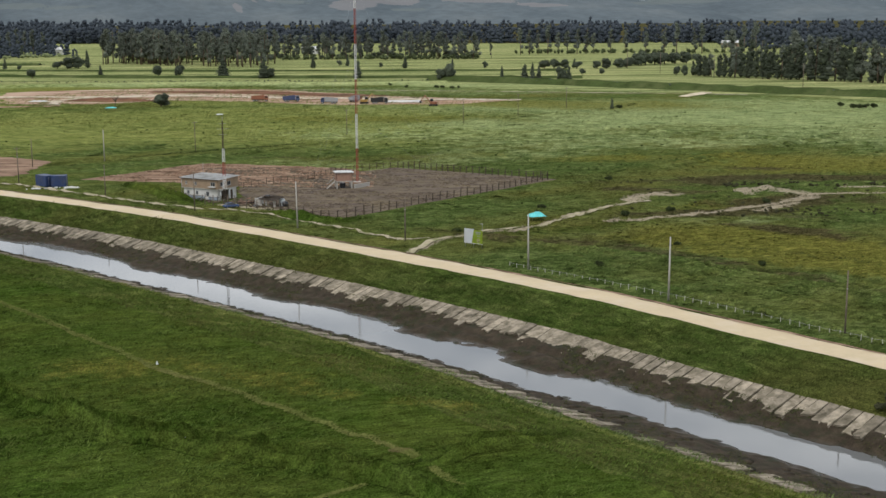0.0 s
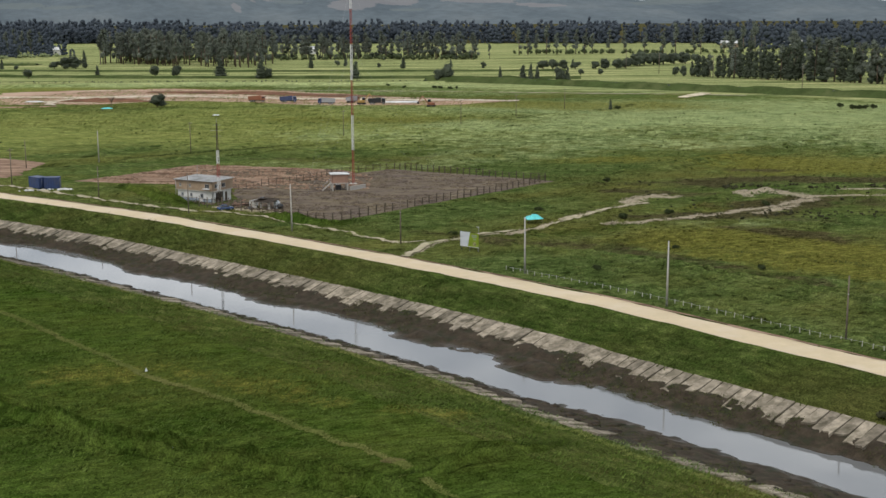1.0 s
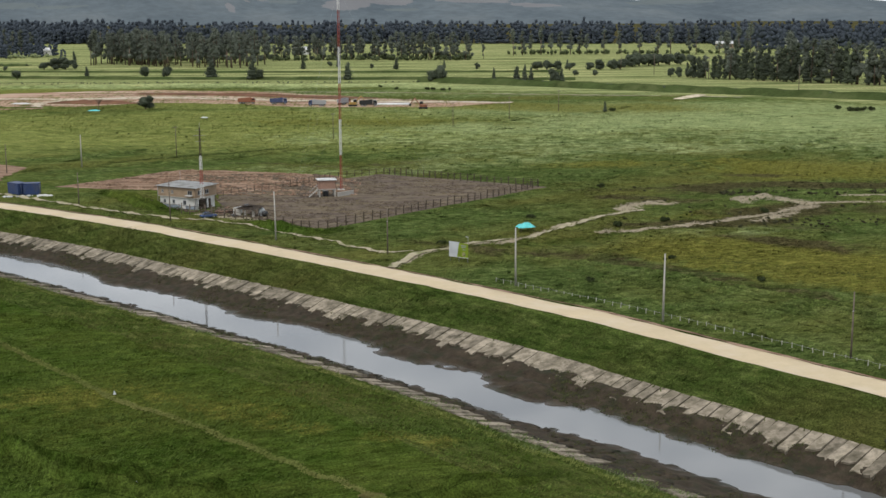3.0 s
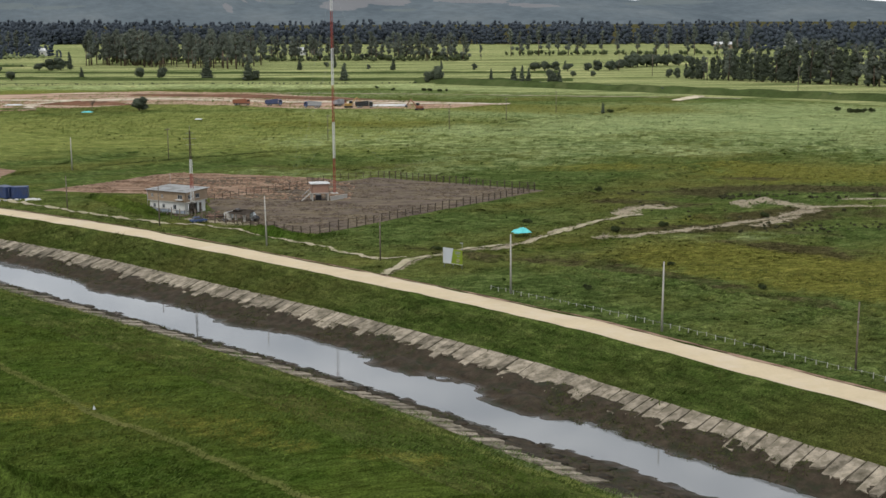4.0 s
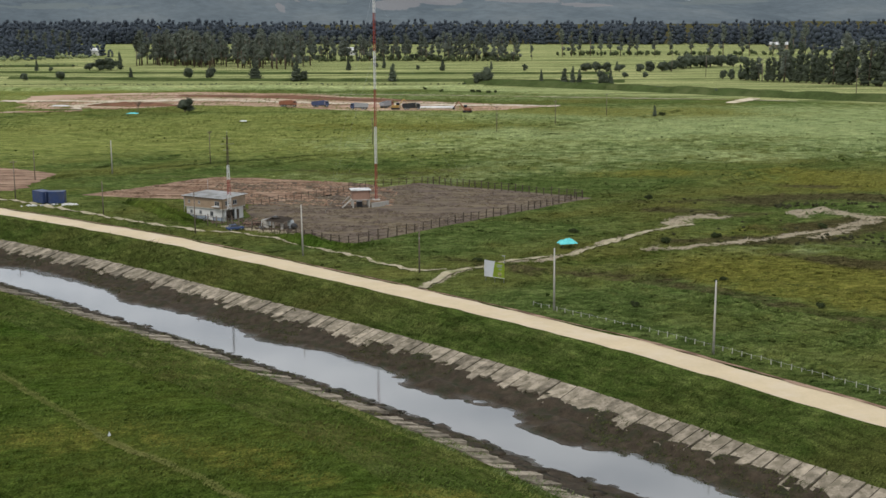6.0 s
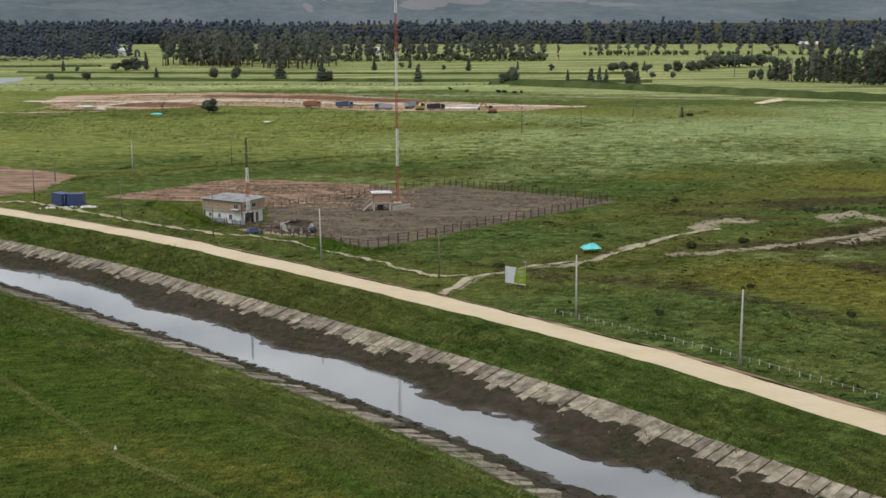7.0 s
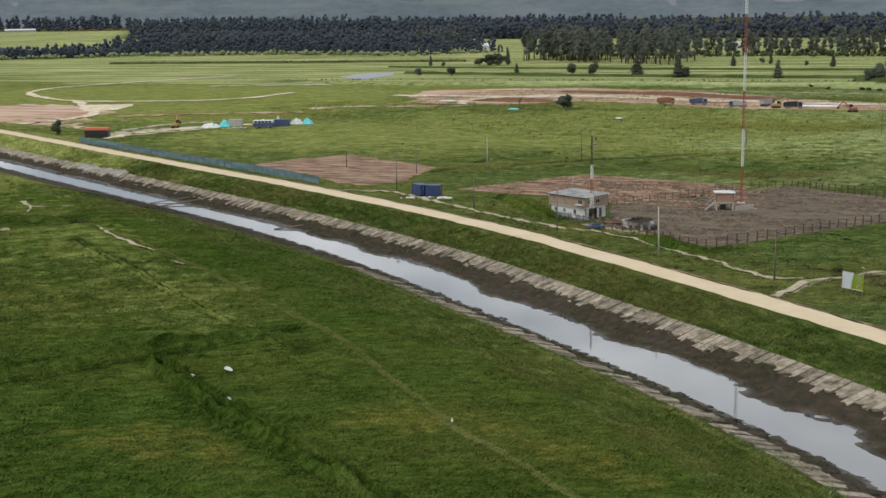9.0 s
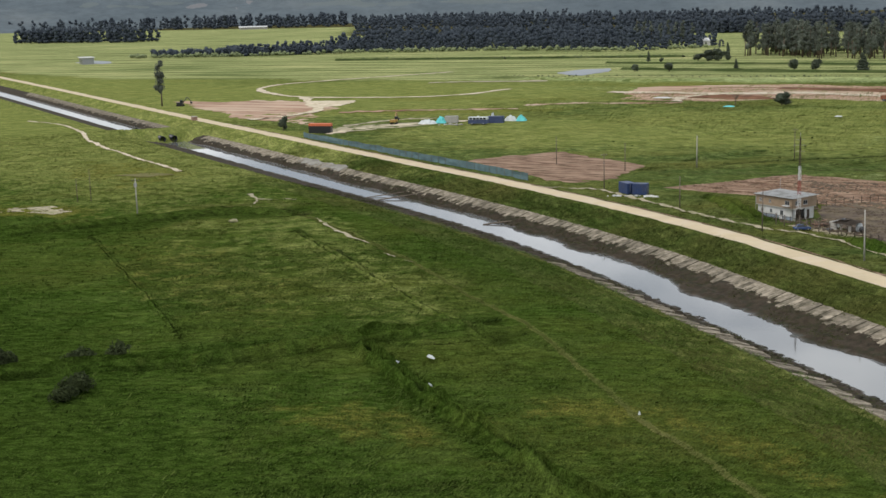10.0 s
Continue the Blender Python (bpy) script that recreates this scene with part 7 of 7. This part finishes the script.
# long dark wood across the plain
for i in range(1000):
    u = frng.uniform(-1, 1)
    x = u * 950 + 60
    y = 1560 + frng.uniform(0, 1) ** 1.4 * 900 - 0.12 * x
    rows.append((x, y, 0, frng.uniform(0.9, 1.15)))
for i in range(650):
    x = frng.uniform(-520, 640)
    rows.append((x, 1545 + frng.uniform(-25, 25) - 0.12 * x, 0, frng.uniform(0.8, 1.1)))
for i in range(240):
    x = frng.uniform(330, 760)
    rows.append((x, frng.uniform(1230, 1420) - 0.2 * (x - 330), 0, frng.uniform(0.7, 1.1)))
for i in range(450):
    x = frng.uniform(-560, 760)
    rows.append((x, 1535 + frng.uniform(-20, 40) - 0.12 * x, 0, frng.uniform(0.4, 0.65)))
joined_scatter("distant_wood", rows, FAR_E, M["leaf_haze"], "long dark wood on the horizon", "woods", wide=1.75)
# wood behind the far pasture: a thin row of round crowns that thickens into a deep dark stand
EDGE_X = [-836, -716, -632, -479, -346, -300]
EDGE_Y = [1002, 1020, 1085, 1120, 1085, 1150]
rows, thin = [], []
for i in range(1150):
    x = frng.uniform(-740, -290)
    deep = float(np.interp(x, [-740, -665, -600], [0.04, 0.12, 1.0]))
    d = deep * frng.uniform(0, 1) ** 1.3
    rows.append((x - 170 * d + frng.uniform(-6, 6), float(np.interp(x, EDGE_X, EDGE_Y)) + 330 * d, 0, frng.uniform(0.6, 1.0) * (0.55 + 0.45 * min(1, d * 4))))
for i in range(130):
    x = frng.uniform(-825, -640)
    thin.append((x, float(np.interp(x, EDGE_X, EDGE_Y)) + frng.uniform(-4, 45), 0, frng.uniform(0.95, 1.6)))
for i in range(1000):
    x = frng.uniform(-2500, -450)
    y = 1600 + frng.uniform(0, 900) - 0.05 * x
    if x / y < -0.6:
        y = 2330 + frng.uniform(0, 700)
    rows.append((x, y, 0, frng.uniform(0.85, 1.25) * (1.3 if x / y < -0.6 else 1.0)))
for i in range(130):
    f = frng.uniform(0, 1)
    rows.append((-1520 + 270 * f, 1490 - 20 * f + frng.uniform(0, 60), 0, frng.uniform(1.0, 1.3)))
joined_scatter("distant_wood", rows, FAR_E, M["leaf_haze"], "dark wood beyond the far pasture", "woods", wide=1.75)
joined_scatter("distant_wood", thin, FAR_R, M["leaf_haze"], "thin row of round trees at the wood's end", "woods", wide=1.2)
rows = []
for i in range(300):
    x = frng.uniform(-835, -420) if i < 240 else frng.uniform(-420, -300)
    rows.append((x, float(np.interp(x, EDGE_X, EDGE_Y)) - 18 + frng.uniform(-5, 5), 0, frng.uniform(0.5, 0.9)))
joined_scatter("bush_belt", rows, FAR_R, M["pale_bush"], "belt of pale bushes along the wood's edge", "bushes", wide=1.3)
# dark hedge along the far dyke
rows = []
for i in range(620):
    f = frng.uniform(0, 1)
    x, y = np.interp(f, [0, 0.3, 0.6, 1], [45, 91, 144, 330]), np.interp(f, [0, 0.3, 0.6, 1], [724, 690, 646, 498])
    rows.append((x + frng.normal(0, 1.2), y + frng.normal(0, 1.5), 0, frng.uniform(0.22, 0.5)))
for i in range(260):
    x = frng.uniform(-330, 60)
    rows.append((x, 735 + 0.02 * x + frng.normal(0, 3), 0, frng.uniform(0.08, 0.2)))
for i in range(300):
    x = frng.uniform(-560, -270)
    rows.append((x, 935 + (x + 560) * 0.12 + frng.normal(0, 4), 0, frng.uniform(0.15, 0.35)))
joined_scatter("hedge", rows, FAR_R, M["leaf"], "low dark hedge along the far dyke", "hedge")
# undergrowth under the thin belt and grove
rows = [(frng.uniform(-225, 60), 1040 + frng.uniform(-10, 30), 0, frng.uniform(0.5, 0.9)) for i in range(220)]
rows += [(frng.uniform(95, 300), 1150 + frng.uniform(-6, 20), 0, frng.uniform(0.5, 0.9)) for i in range(90)]
joined_scatter("undergrowth", rows, FAR_R, M["light_leaf"], "pale undergrowth below the eucalyptus belt", "bushes")
# scrub on the dyke bank and round the sandy clearing
SCR = [far_tree_arrays("bush", 340 + i, 10) for i in range(4)]
rows = []
for i in range(60):
    s, n = frng.uniform(-64, -46), frng.uniform(8.4, 11.2)
    x, y, _ = along(s, n)
    rows.append((float(x), float(y), float(ground_z(s, n)), frng.uniform(0.5, 0.95)))
for i in range(170):
    x, y = frng.uniform(62, 150), frng.uniform(240, 300)
    if frng.random() < 0.5:
        x, y = frng.normal(100, 16), frng.normal(250, 3)
    rows.append((x, y, 0, frng.uniform(0.15, 0.45)))
for i in range(160):
    x = frng.uniform(85, 190)
    rows.append((x, 288 + 0.12 * (x - 85) + frng.normal(0, 3), 0, frng.uniform(0.25, 0.6)))
joined_scatter("scrub", rows, SCR, M["scrub"], "dark dry scrub on the banks and round the clearing", "scrub")
rows = []
for i in range(300):
    x, y = frng.uniform(-120, 260), frng.uniform(200, 520)
    s_, n_ = sn_of([x], [y])
    if n_[0] > -8 or open_grass([x], [y], 2.0)[0] < 0.5:
        continue
    rows.append((x, y, 0, frng.uniform(0.12, 0.4)))
joined_scatter("scrub", rows, SCR, M["ditch"], "small dark tussocks dotted over the pasture", "scrub")

# ---- grass tufts ----
def tuft_arrays(seed, blades, h, spread):
    rng = np.random.default_rng(seed)
    V, F = [], []
    for b in range(blades):
        a = rng.uniform(0, 6.28)
        p = np.array([rng.normal(0, spread), rng.normal(0, spread), -0.03])
        w = np.array([math.cos(a), math.sin(a), 0]) * rng.uniform(0.035, 0.085)
        lean = np.array([rng.normal(0.75, 0.3), rng.normal(0.3, 0.3), 0.8]) * h * rng.uniform(0.6, 1.2)
        V += [p - w, p + w, p + lean]
        F.append((3 * b, 3 * b + 1, 3 * b + 2))
    return np.array(V), np.array(F)


T_NEAR = [tuft_arrays(500 + i, 4, 0.26, 0.24) for i in range(8)]
T_FAR = [tuft_arrays(520 + i, 3, 0.42, 0.35) for i in range(8)]
grng = np.random.default_rng(9)


def sow(name, count, s_rng, n_rng, arrays, size, mat, label, patchy=0.0, seed=0):
    s, n = grng.uniform(*s_rng, count), grng.uniform(*n_rng, count)
    x, y, _ = along(s, n)
    keep = np.ones(count, bool)
    if patchy:
        keep = vnoise(x, y, 0.13, seed) * 0.6 + vnoise(x, y, 0.03, seed + 1) * 0.4 > patchy
    keep &= open_grass(x, y, 0.3) > 0.5
    x, y, s, n = x[keep], y[keep], s[keep], n[keep]
    z = ground_z(s, n) + swell(x, y, s, n) + mud_relief(x, y, s, n)
    sc = size * grng.uniform(0.55, 1.35, len(x)) * (0.6 + 0.8 * vnoise(x, y, 0.2, seed + 3))
    return joined_scatter(name, np.c_[x, y, z, sc], arrays, mat, label, "grass", turn=False, layers=True)


sow("grass", 45000, (-85, 150), (37, 110), T_NEAR, 1.0, M["tuft"], "pasture grass in mixed light and dark blades", 0.25, 11)
sow("grass", 14000, (-40, 430), (110, 200), T_NEAR, 1.3, M["tuft"], "pasture grass in mixed light and dark blades", 0.25, 12)
sow("grass", 40000, (-85, 150), (37, 110), T_NEAR, 1.0, M["field_near"], "thick wind-combed pasture grass", 0.12, 1)
sow("grass", 26000, (-40, 430), (110, 200), T_NEAR, 1.2, M["field_near"], "thick wind-combed pasture grass", 0.1, 6)
sow("grass", 26000, (150, 430), (37, 110), T_NEAR, 1.2, M["field_near"], "thick wind-combed pasture grass", 0.12, 2)
sow("grass", 16000, (-85, 330), (3.9, 11.9), T_FAR, 1.2, M["bank_grass"], "rough bank grass on the dyke", 0.25, 3)
sow("grass", 6000, (-85, 200), (34.5, 38), T_NEAR, 1.0, M["tuft_dry"], "straggling grass over the near canal bank", 0.3, 13)
sow("grass", 40000, (-100, 160), (-120, -3.4), T_FAR, 1.15, M["field"], "rough tussocky pasture grass", 0.2, 4)
sow("grass", 40000, (-200, 430), (-360, -115), T_FAR, 2.0, M["field"], "rough tussocky pasture grass", 0.25, 5)


def tussock_arrays(seed, blades=11):
    """A clump of rough grass: blades that arch out from its heart."""
    rng = np.random.default_rng(seed)
    V = []
    for b in range(blades):
        a = rng.uniform(0, 6.28)
        d, w = np.array([math.cos(a), math.sin(a), 0]), np.array([-math.sin(a), math.cos(a), 0]) * rng.uniform(0.07, 0.16)
        r, h = rng.uniform(0.35, 0.9), rng.uniform(0.08, 0.22)
        V += [d * 0.06 - w + (0, 0, -0.05), d * 0.06 + w + (0, 0, -0.05), d * r + (0, 0, h)]
    return np.array(V), np.arange(3 * blades).reshape(-1, 3)


TUSSOCKS = [tussock_arrays(600 + i) for i in range(8)]
sow("tussocks", 18000, (-95, 140), (-110, -4.5), TUSSOCKS, 0.9, M["field"], "rough tussocks of the roadside pasture", 0.42, 45)
sow("tussocks", 9000, (-200, 330), (-330, -90), TUSSOCKS, 1.5, M["field"], "rough tussocks of the far pasture", 0.45, 51)
# weeds on the mud
sow("weeds", 18000, (-85, 330), (14.6, 20.2), T_NEAR, 0.75, M["weed"], "dark weeds on the canal mud", 0.4, 14)
sow("weeds", 12000, (-85, 260), (29.4, 36), T_NEAR, 0.7, M["weed"], "dark weeds on the near canal mud", 0.4, 15)
# dry weeds on the bare plots
def weedy(count, box, seed):
    x, y = grng.uniform(box[0], box[1], count), grng.uniform(box[2], box[3], count)
    keep = (open_grass(x, y, -1.5) < 0.5) & (vnoise(x, y, 0.12, seed) > 0.5)
    x, y = x[keep], y[keep]
    return joined_scatter("weeds", np.c_[x, y, 0 * x + 0.09, grng.uniform(0.3, 0.9, len(x))], T_FAR, M["weed_dry"], "thin dry weeds on bare soil", "weeds", turn=False)


weedy(14000, (-70, 48, 244, 340), 31)


def clods(count, box, mat, label, seed):
    """Broken clods over bare soil, thicker along old furrows."""
    rng = np.random.default_rng(seed)
    x, y = rng.uniform(box[0], box[1], count), rng.uniform(box[2], box[3], count)
    keep = (open_grass(x, y, -1.0) < 0.5) & (vnoise(x * 0.6 + y * 0.8, y * 0.25 - x * 0.2, 0.4, seed) > 0.42)
    x, y = x[keep], y[keep]
    bv, bf = ico(0)
    shapes = [(bv * (1.3, 0.9, 0.5) * rng.uniform(0.7, 1.3, (len(bv), 1)), bf) for i in range(5)]
    return joined_scatter("clods", np.c_[x, y, 0 * x + 0.1, rng.uniform(0.12, 0.42, len(x))], shapes, mat, label, "soil")


clods(9000, (-40, 48, 244, 328), M["plough"], "dark clods on the bare plot", 5)
clods(9000, (-70, 4, 290, 340), M["dirt"], "brown clods on the bare plot", 6)


def soft_track(pts, width, density, mat, label):
    """A faint worn line: low dry blades scattered along it, thinning to the sides."""
    q = smooth_line(pts, 0.5)
    n = int(len(q) * 0.5 * density)
    i = grng.integers(len(q), size=n)
    wob = (vnoise(i * 0.5, i * 0, 0.08, 41) - 0.5) * 0.6
    t = np.gradient(q, axis=0)
    t /= np.linalg.norm(t, axis=1)[:, None]
    off = grng.normal(0, width / 2, n) + wob
    x, y = q[i, 0] - t[i, 1] * off, q[i, 1] + t[i, 0] * off
    s, nn = sn_of(x, y)
    z = ground_z(s, nn) + swell(x, y, s, nn) + 0.08
    return joined_scatter("dry_grass", np.c_[x, y, z, grng.uniform(0.5, 0.85, n)], T_NEAR, mat, label, "grass", turn=False)


M["straw"] = tuft_material("straw_blades", (0.10, 0.125, 0.030), (0.175, 0.195, 0.058), (0.20, 0.195, 0.07))
soft_track([(-129, 242), (-99, 220), (-83, 207), (-54.3, 181), (-38.2, 166), (-22.1, 147), (-14.7, 138), (-4, 128), (7.6, 116), (14.2, 109), (21.3, 97), (34, 80)], 0.2, 48, M["straw"], "faint straw-coloured track through the pasture")
soft_track([(-126, 240), (-108, 227), (-96, 217.5), (-85, 208.5)], 0.5, 75, M["straw"], "paler worn stretch of the pasture track")
soft_track([(2, 92), (7.9, 98), (11.6, 101.9), (15.3, 106.4), (14.2, 109.2)], 0.22, 34, M["straw"], "worn bend of the pasture track")
soft_track([(13.2, 109.6), (14.6, 109.0)], 0.5, 130, M["dry_grass"], "trampled pale spot on the pasture track")
soft_track([along(s, 38.5)[:2] for s in range(-70, 200, 10)], 0.7, 18, M["straw"], "dry grass along the lip of the near bank")


# tall sedge and grass along the ditches, dark in the furrow to give its shade and lush on the lips
T_TALL = [tuft_arrays(560 + i, 5, 0.75, 0.3) for i in range(6)]


def sedge(pts, width, ridge, mat):
    q = smooth_line(pts, 0.5)
    t = np.gradient(q, axis=0)
    t /= np.linalg.norm(t, axis=1)[:, None]
    for m, per, lo, hi, size, lb in ((mat or M["field_near"], 9, 0.35, 1.5, 0.9, "tall lush grass on the lips of a ditch"), (M["ditch"], 4, 0.0, 0.3, 0.8, "sedge standing in a ditch, darkened for its shade")):
        n = int(len(q) * 0.5 * per)
        i = grng.integers(len(q), size=n)
        off = grng.uniform(lo, hi, n) * grng.choice([-1, 1], n) * width + (vnoise(i * 0.5, i * 0, 0.15, 71) - 0.5) * width
        x, y = q[i, 0] - t[i, 1] * off, q[i, 1] + t[i, 0] * off
        z = height_at(x, y) + ridge * 0.35
        joined_scatter("sedge", np.c_[x, y, z, size * (0.5 + 0.5 * ridge) * grng.uniform(0.5, 1.2, n)], T_TALL, m, lb, "grass", turn=False, layers=True)


for pts, width, ridge, mat in DITCHES:
    sedge(pts, width, ridge, mat)



def furrow_line(pts, width, density, size, label):
    """A line of tall sedge that marks an old furrow, its dark colour standing in for the furrow's shade."""
    q = smooth_line(pts, 0.5)
    t = np.gradient(q, axis=0)
    t /= np.linalg.norm(t, axis=1)[:, None]
    n = int(len(q) * 0.5 * density)
    i = grng.integers(len(q), size=n)
    i = i[vnoise(i * 0.5, i * 0, 0.06, 77) > 0.25]
    off = grng.normal(0, width / 2, len(i)) + (vnoise(i * 0.5, i * 0, 0.05, 78) - 0.5) * 2
    x, y = q[i, 0] - t[i, 1] * off, q[i, 1] + t[i, 0] * off
    joined_scatter("sedge", np.c_[x, y, height_at(x, y), size * grng.uniform(0.5, 1.2, len(i))], T_TALL, M["furrow"], label, "grass", turn=False)


# blades kept dark so that their colour supplies the furrows' shade
M["furrow"] = tuft_material("shaded_furrow_sedge", (0.034, 0.050, 0.014), (0.070, 0.088, 0.028), (0.074, 0.068, 0.030))
for pts, wd, de, sz in (([(-108, 110), (-92.3, 121.5), (-83, 131), (-72.3, 140), (-66.6, 147.3), (-61, 154)], 0.5, 22, 0.6), ([(-61, 155), (-57.9, 161), (-48.6, 170.9)], 0.4, 12, 0.45),
                        ([(-61, 154), (-48.7, 143), (-34, 131), (-20.5, 121), (-9, 113), (-1, 108.5), (8, 104.5)], 0.6, 16, 0.55), ([(-121, 226.5), (-97.8, 207.5), (-76, 187.2), (-58, 173)], 0.5, 14, 0.5),
                        ([(-178, 200.9), (-162.3, 225.1), (-147.6, 244.5), (-130, 245)], 2.4, 24, 0.9), ([(72, 319), (78.9, 326.1), (89, 338.4), (99.3, 349.5), (109.7, 361.3), (127.2, 382.5), (150, 410)], 1.2, 9, 1.1), ([(46.2, 448.5), (72.4, 436.8), (104.4, 413), (130.4, 393.7), (170, 366)], 1.2, 6, 1.1),
                        ([(51.7, 480.9), (66.6, 495.5), (86.8, 516.4), (106, 545.8)], 1.5, 6, 1.2), ([(-78.5, 357.1), (-70.5, 376.5), (-50.8, 391.1), (-20.1, 411.8), (0.6, 412.5), (46, 448)], 1.2, 6, 1.0),
                        ([(-84, 334), (-73.2, 338), (-61, 357.8), (-35.4, 377.8), (-14.6, 392.5)], 1.2, 6, 0.9), (HOLLOW, 1.6, 8, 0.8), ([(75, 268), (100, 288), (140, 296), (180, 300)], 2.0, 8, 0.8),
                        ([(40, 226), (52, 221), (66, 213), (80, 203), (96, 190)], 1.4, 7, 0.6), ([(47, 252), (62, 244), (80, 240), (100, 236), (130, 228)], 1.6, 5, 0.6)):
    furrow_line(pts, wd, de, sz, "sedge along an old pasture furrow, darkened for its shade")

# ---- hills at the horizon ----


def hill_material():
    """Wooded slopes far off, haze tinted into their blue-grey, with quarry scars and paler meadows where the ridge's
    cover layer has them.
    """
    m, nt, bs = node_mat("hazed_distant_hill")
    v = coords(nt)
    att, sep = nt.nodes.new("ShaderNodeAttribute"), nt.nodes.new("ShaderNodeSeparateColor")
    att.attribute_name = "cover"
    nt.links.new(att.outputs["Color"], sep.inputs[0])
    broad, fine, rim = noise_tex(nt, v, 0.004, 5, 0.6, (1, 1, 3)), noise_tex(nt, v, 0.03, 5, 0.7, (1, 1, 3)), noise_tex(nt, v, 0.012, 6, 0.75, (1, 1, 4))
    # base tones carry the blue-grey of the air in between
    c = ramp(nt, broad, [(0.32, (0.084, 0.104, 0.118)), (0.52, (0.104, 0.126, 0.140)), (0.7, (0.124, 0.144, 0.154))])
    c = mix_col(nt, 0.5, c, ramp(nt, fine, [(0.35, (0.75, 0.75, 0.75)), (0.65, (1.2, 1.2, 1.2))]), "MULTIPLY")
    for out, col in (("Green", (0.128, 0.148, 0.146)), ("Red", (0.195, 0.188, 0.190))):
        k = nt.nodes.new("ShaderNodeMath")
        k.operation = "MULTIPLY_ADD"
        nt.links.new(rim, k.inputs[0])
        k.inputs[1].default_value = 0.9
        nt.links.new(sep.outputs[out], k.inputs[2])
        c = mix_col(nt, ramp(nt, k.outputs[0], [(0.98, (0, 0, 0)), (1.0, (0.6, 0.6, 0.6))]), c, col)
    nt.links.new(c, bs.inputs["Base Color"])
    bs.inputs["Roughness"].default_value, bs.inputs["Specular IOR Level"].default_value = 1.0, 0.0
    return m


M["hill"] = hill_material()
# bearing, height, half width, half height, slant, kind (1 bare quarry face, 2 paler meadow)
FACES = [(2.9, 52, 1.2, 16, -3, 1), (1.0, 58, 1.1, 12, 2, 1), (-2.6, 62, 1.8, 10, 2, 1), (-5.4, 46, 1.2, 5, 1, 1), (7.9, 44, 0.25, 12, 8, 1), (7.0, 60, 0.8, 3, 0, 1), (5.6, 56, 1.0, 4, 1, 2), (0, 36, 1.6, 3, 0, 2),
         (44.7, 46, 0.7, 4, 1, 2), (40.0, 58, 1.3, 6, -3, 2), (37.9, 56, 1.0, 3, -13, 1), (36.0, 56, 0.5, 2.5, -12, 1), (42.3, 62, 1.2, 5, 3, 2), (31, 50, 3, 8, 2, 2), (25, 48, 3, 7, -2, 2), (17, 50, 3, 8, 2, 2), (13, 46, 2, 6, 0, 2), (-11, 48, 2, 6, 0, 2)]


def hills(name, dist, base_az, width, height, seed, label):
    """A ridge as a real slope that rises away from the plain, with bare faces and meadows on it."""
    V, F, cover = [], [], []
    cols, rows = 420, 22
    az = [base_az + width * (i / cols - 0.5) for i in range(cols + 1)]
    for j in range(rows + 1):
        k = j / rows
        d = dist + 850 * k
        for i in range(cols + 1):
            a = radians(az[i])
            env = math.sin(math.pi * i / cols) ** 0.5
            u = az[i] * 0.42
            hgt = height * (0.5 + 0.75 * float(vnoise(u * 0.35, seed, 1.0, seed)) + 0.3 * float(vnoise(u, j * 0.16, 1.0, seed + 2)) + 0.12 * float(vnoise(u * 3.1, j * 0.5, 1.0, seed + 4))) * env
            V.append((-math.sin(a) * d, math.cos(a) * d, -8 + hgt * math.sin(min(1, k * 1.15) * math.pi / 2) ** 1.2 * (1 if k < 0.9 else 0.8)))
    w = cols + 1
    for j in range(rows):
        for i in range(cols):
            F.append((j * w + i, j * w + i + 1, (j + 1) * w + i + 1, (j + 1) * w + i))
    for j in range(rows + 1):
        for i in range(w):
            z, b, lay = V[j * w + i][2], az[i], [0.0, 0.0]
            for fb, fz, fw, fh, slant, kind in FACES:
                p = (b - fb) / fw
                q = (z * 3500 / (dist + 850 * j / rows) - fz - slant * p) / fh
                lay[kind - 1] = max(lay[kind - 1], min(1.0, max(0.0, 1.3 - 0.8 * math.sqrt(p * p + q * q))))
            cover += [*lay, 0.0, 1.0]
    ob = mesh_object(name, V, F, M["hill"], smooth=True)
    ob.data.color_attributes.new("cover", "FLOAT_COLOR", "POINT").data.foreach_set("color", cover)
    return tagged(ob, label, "hills", kind="structure")


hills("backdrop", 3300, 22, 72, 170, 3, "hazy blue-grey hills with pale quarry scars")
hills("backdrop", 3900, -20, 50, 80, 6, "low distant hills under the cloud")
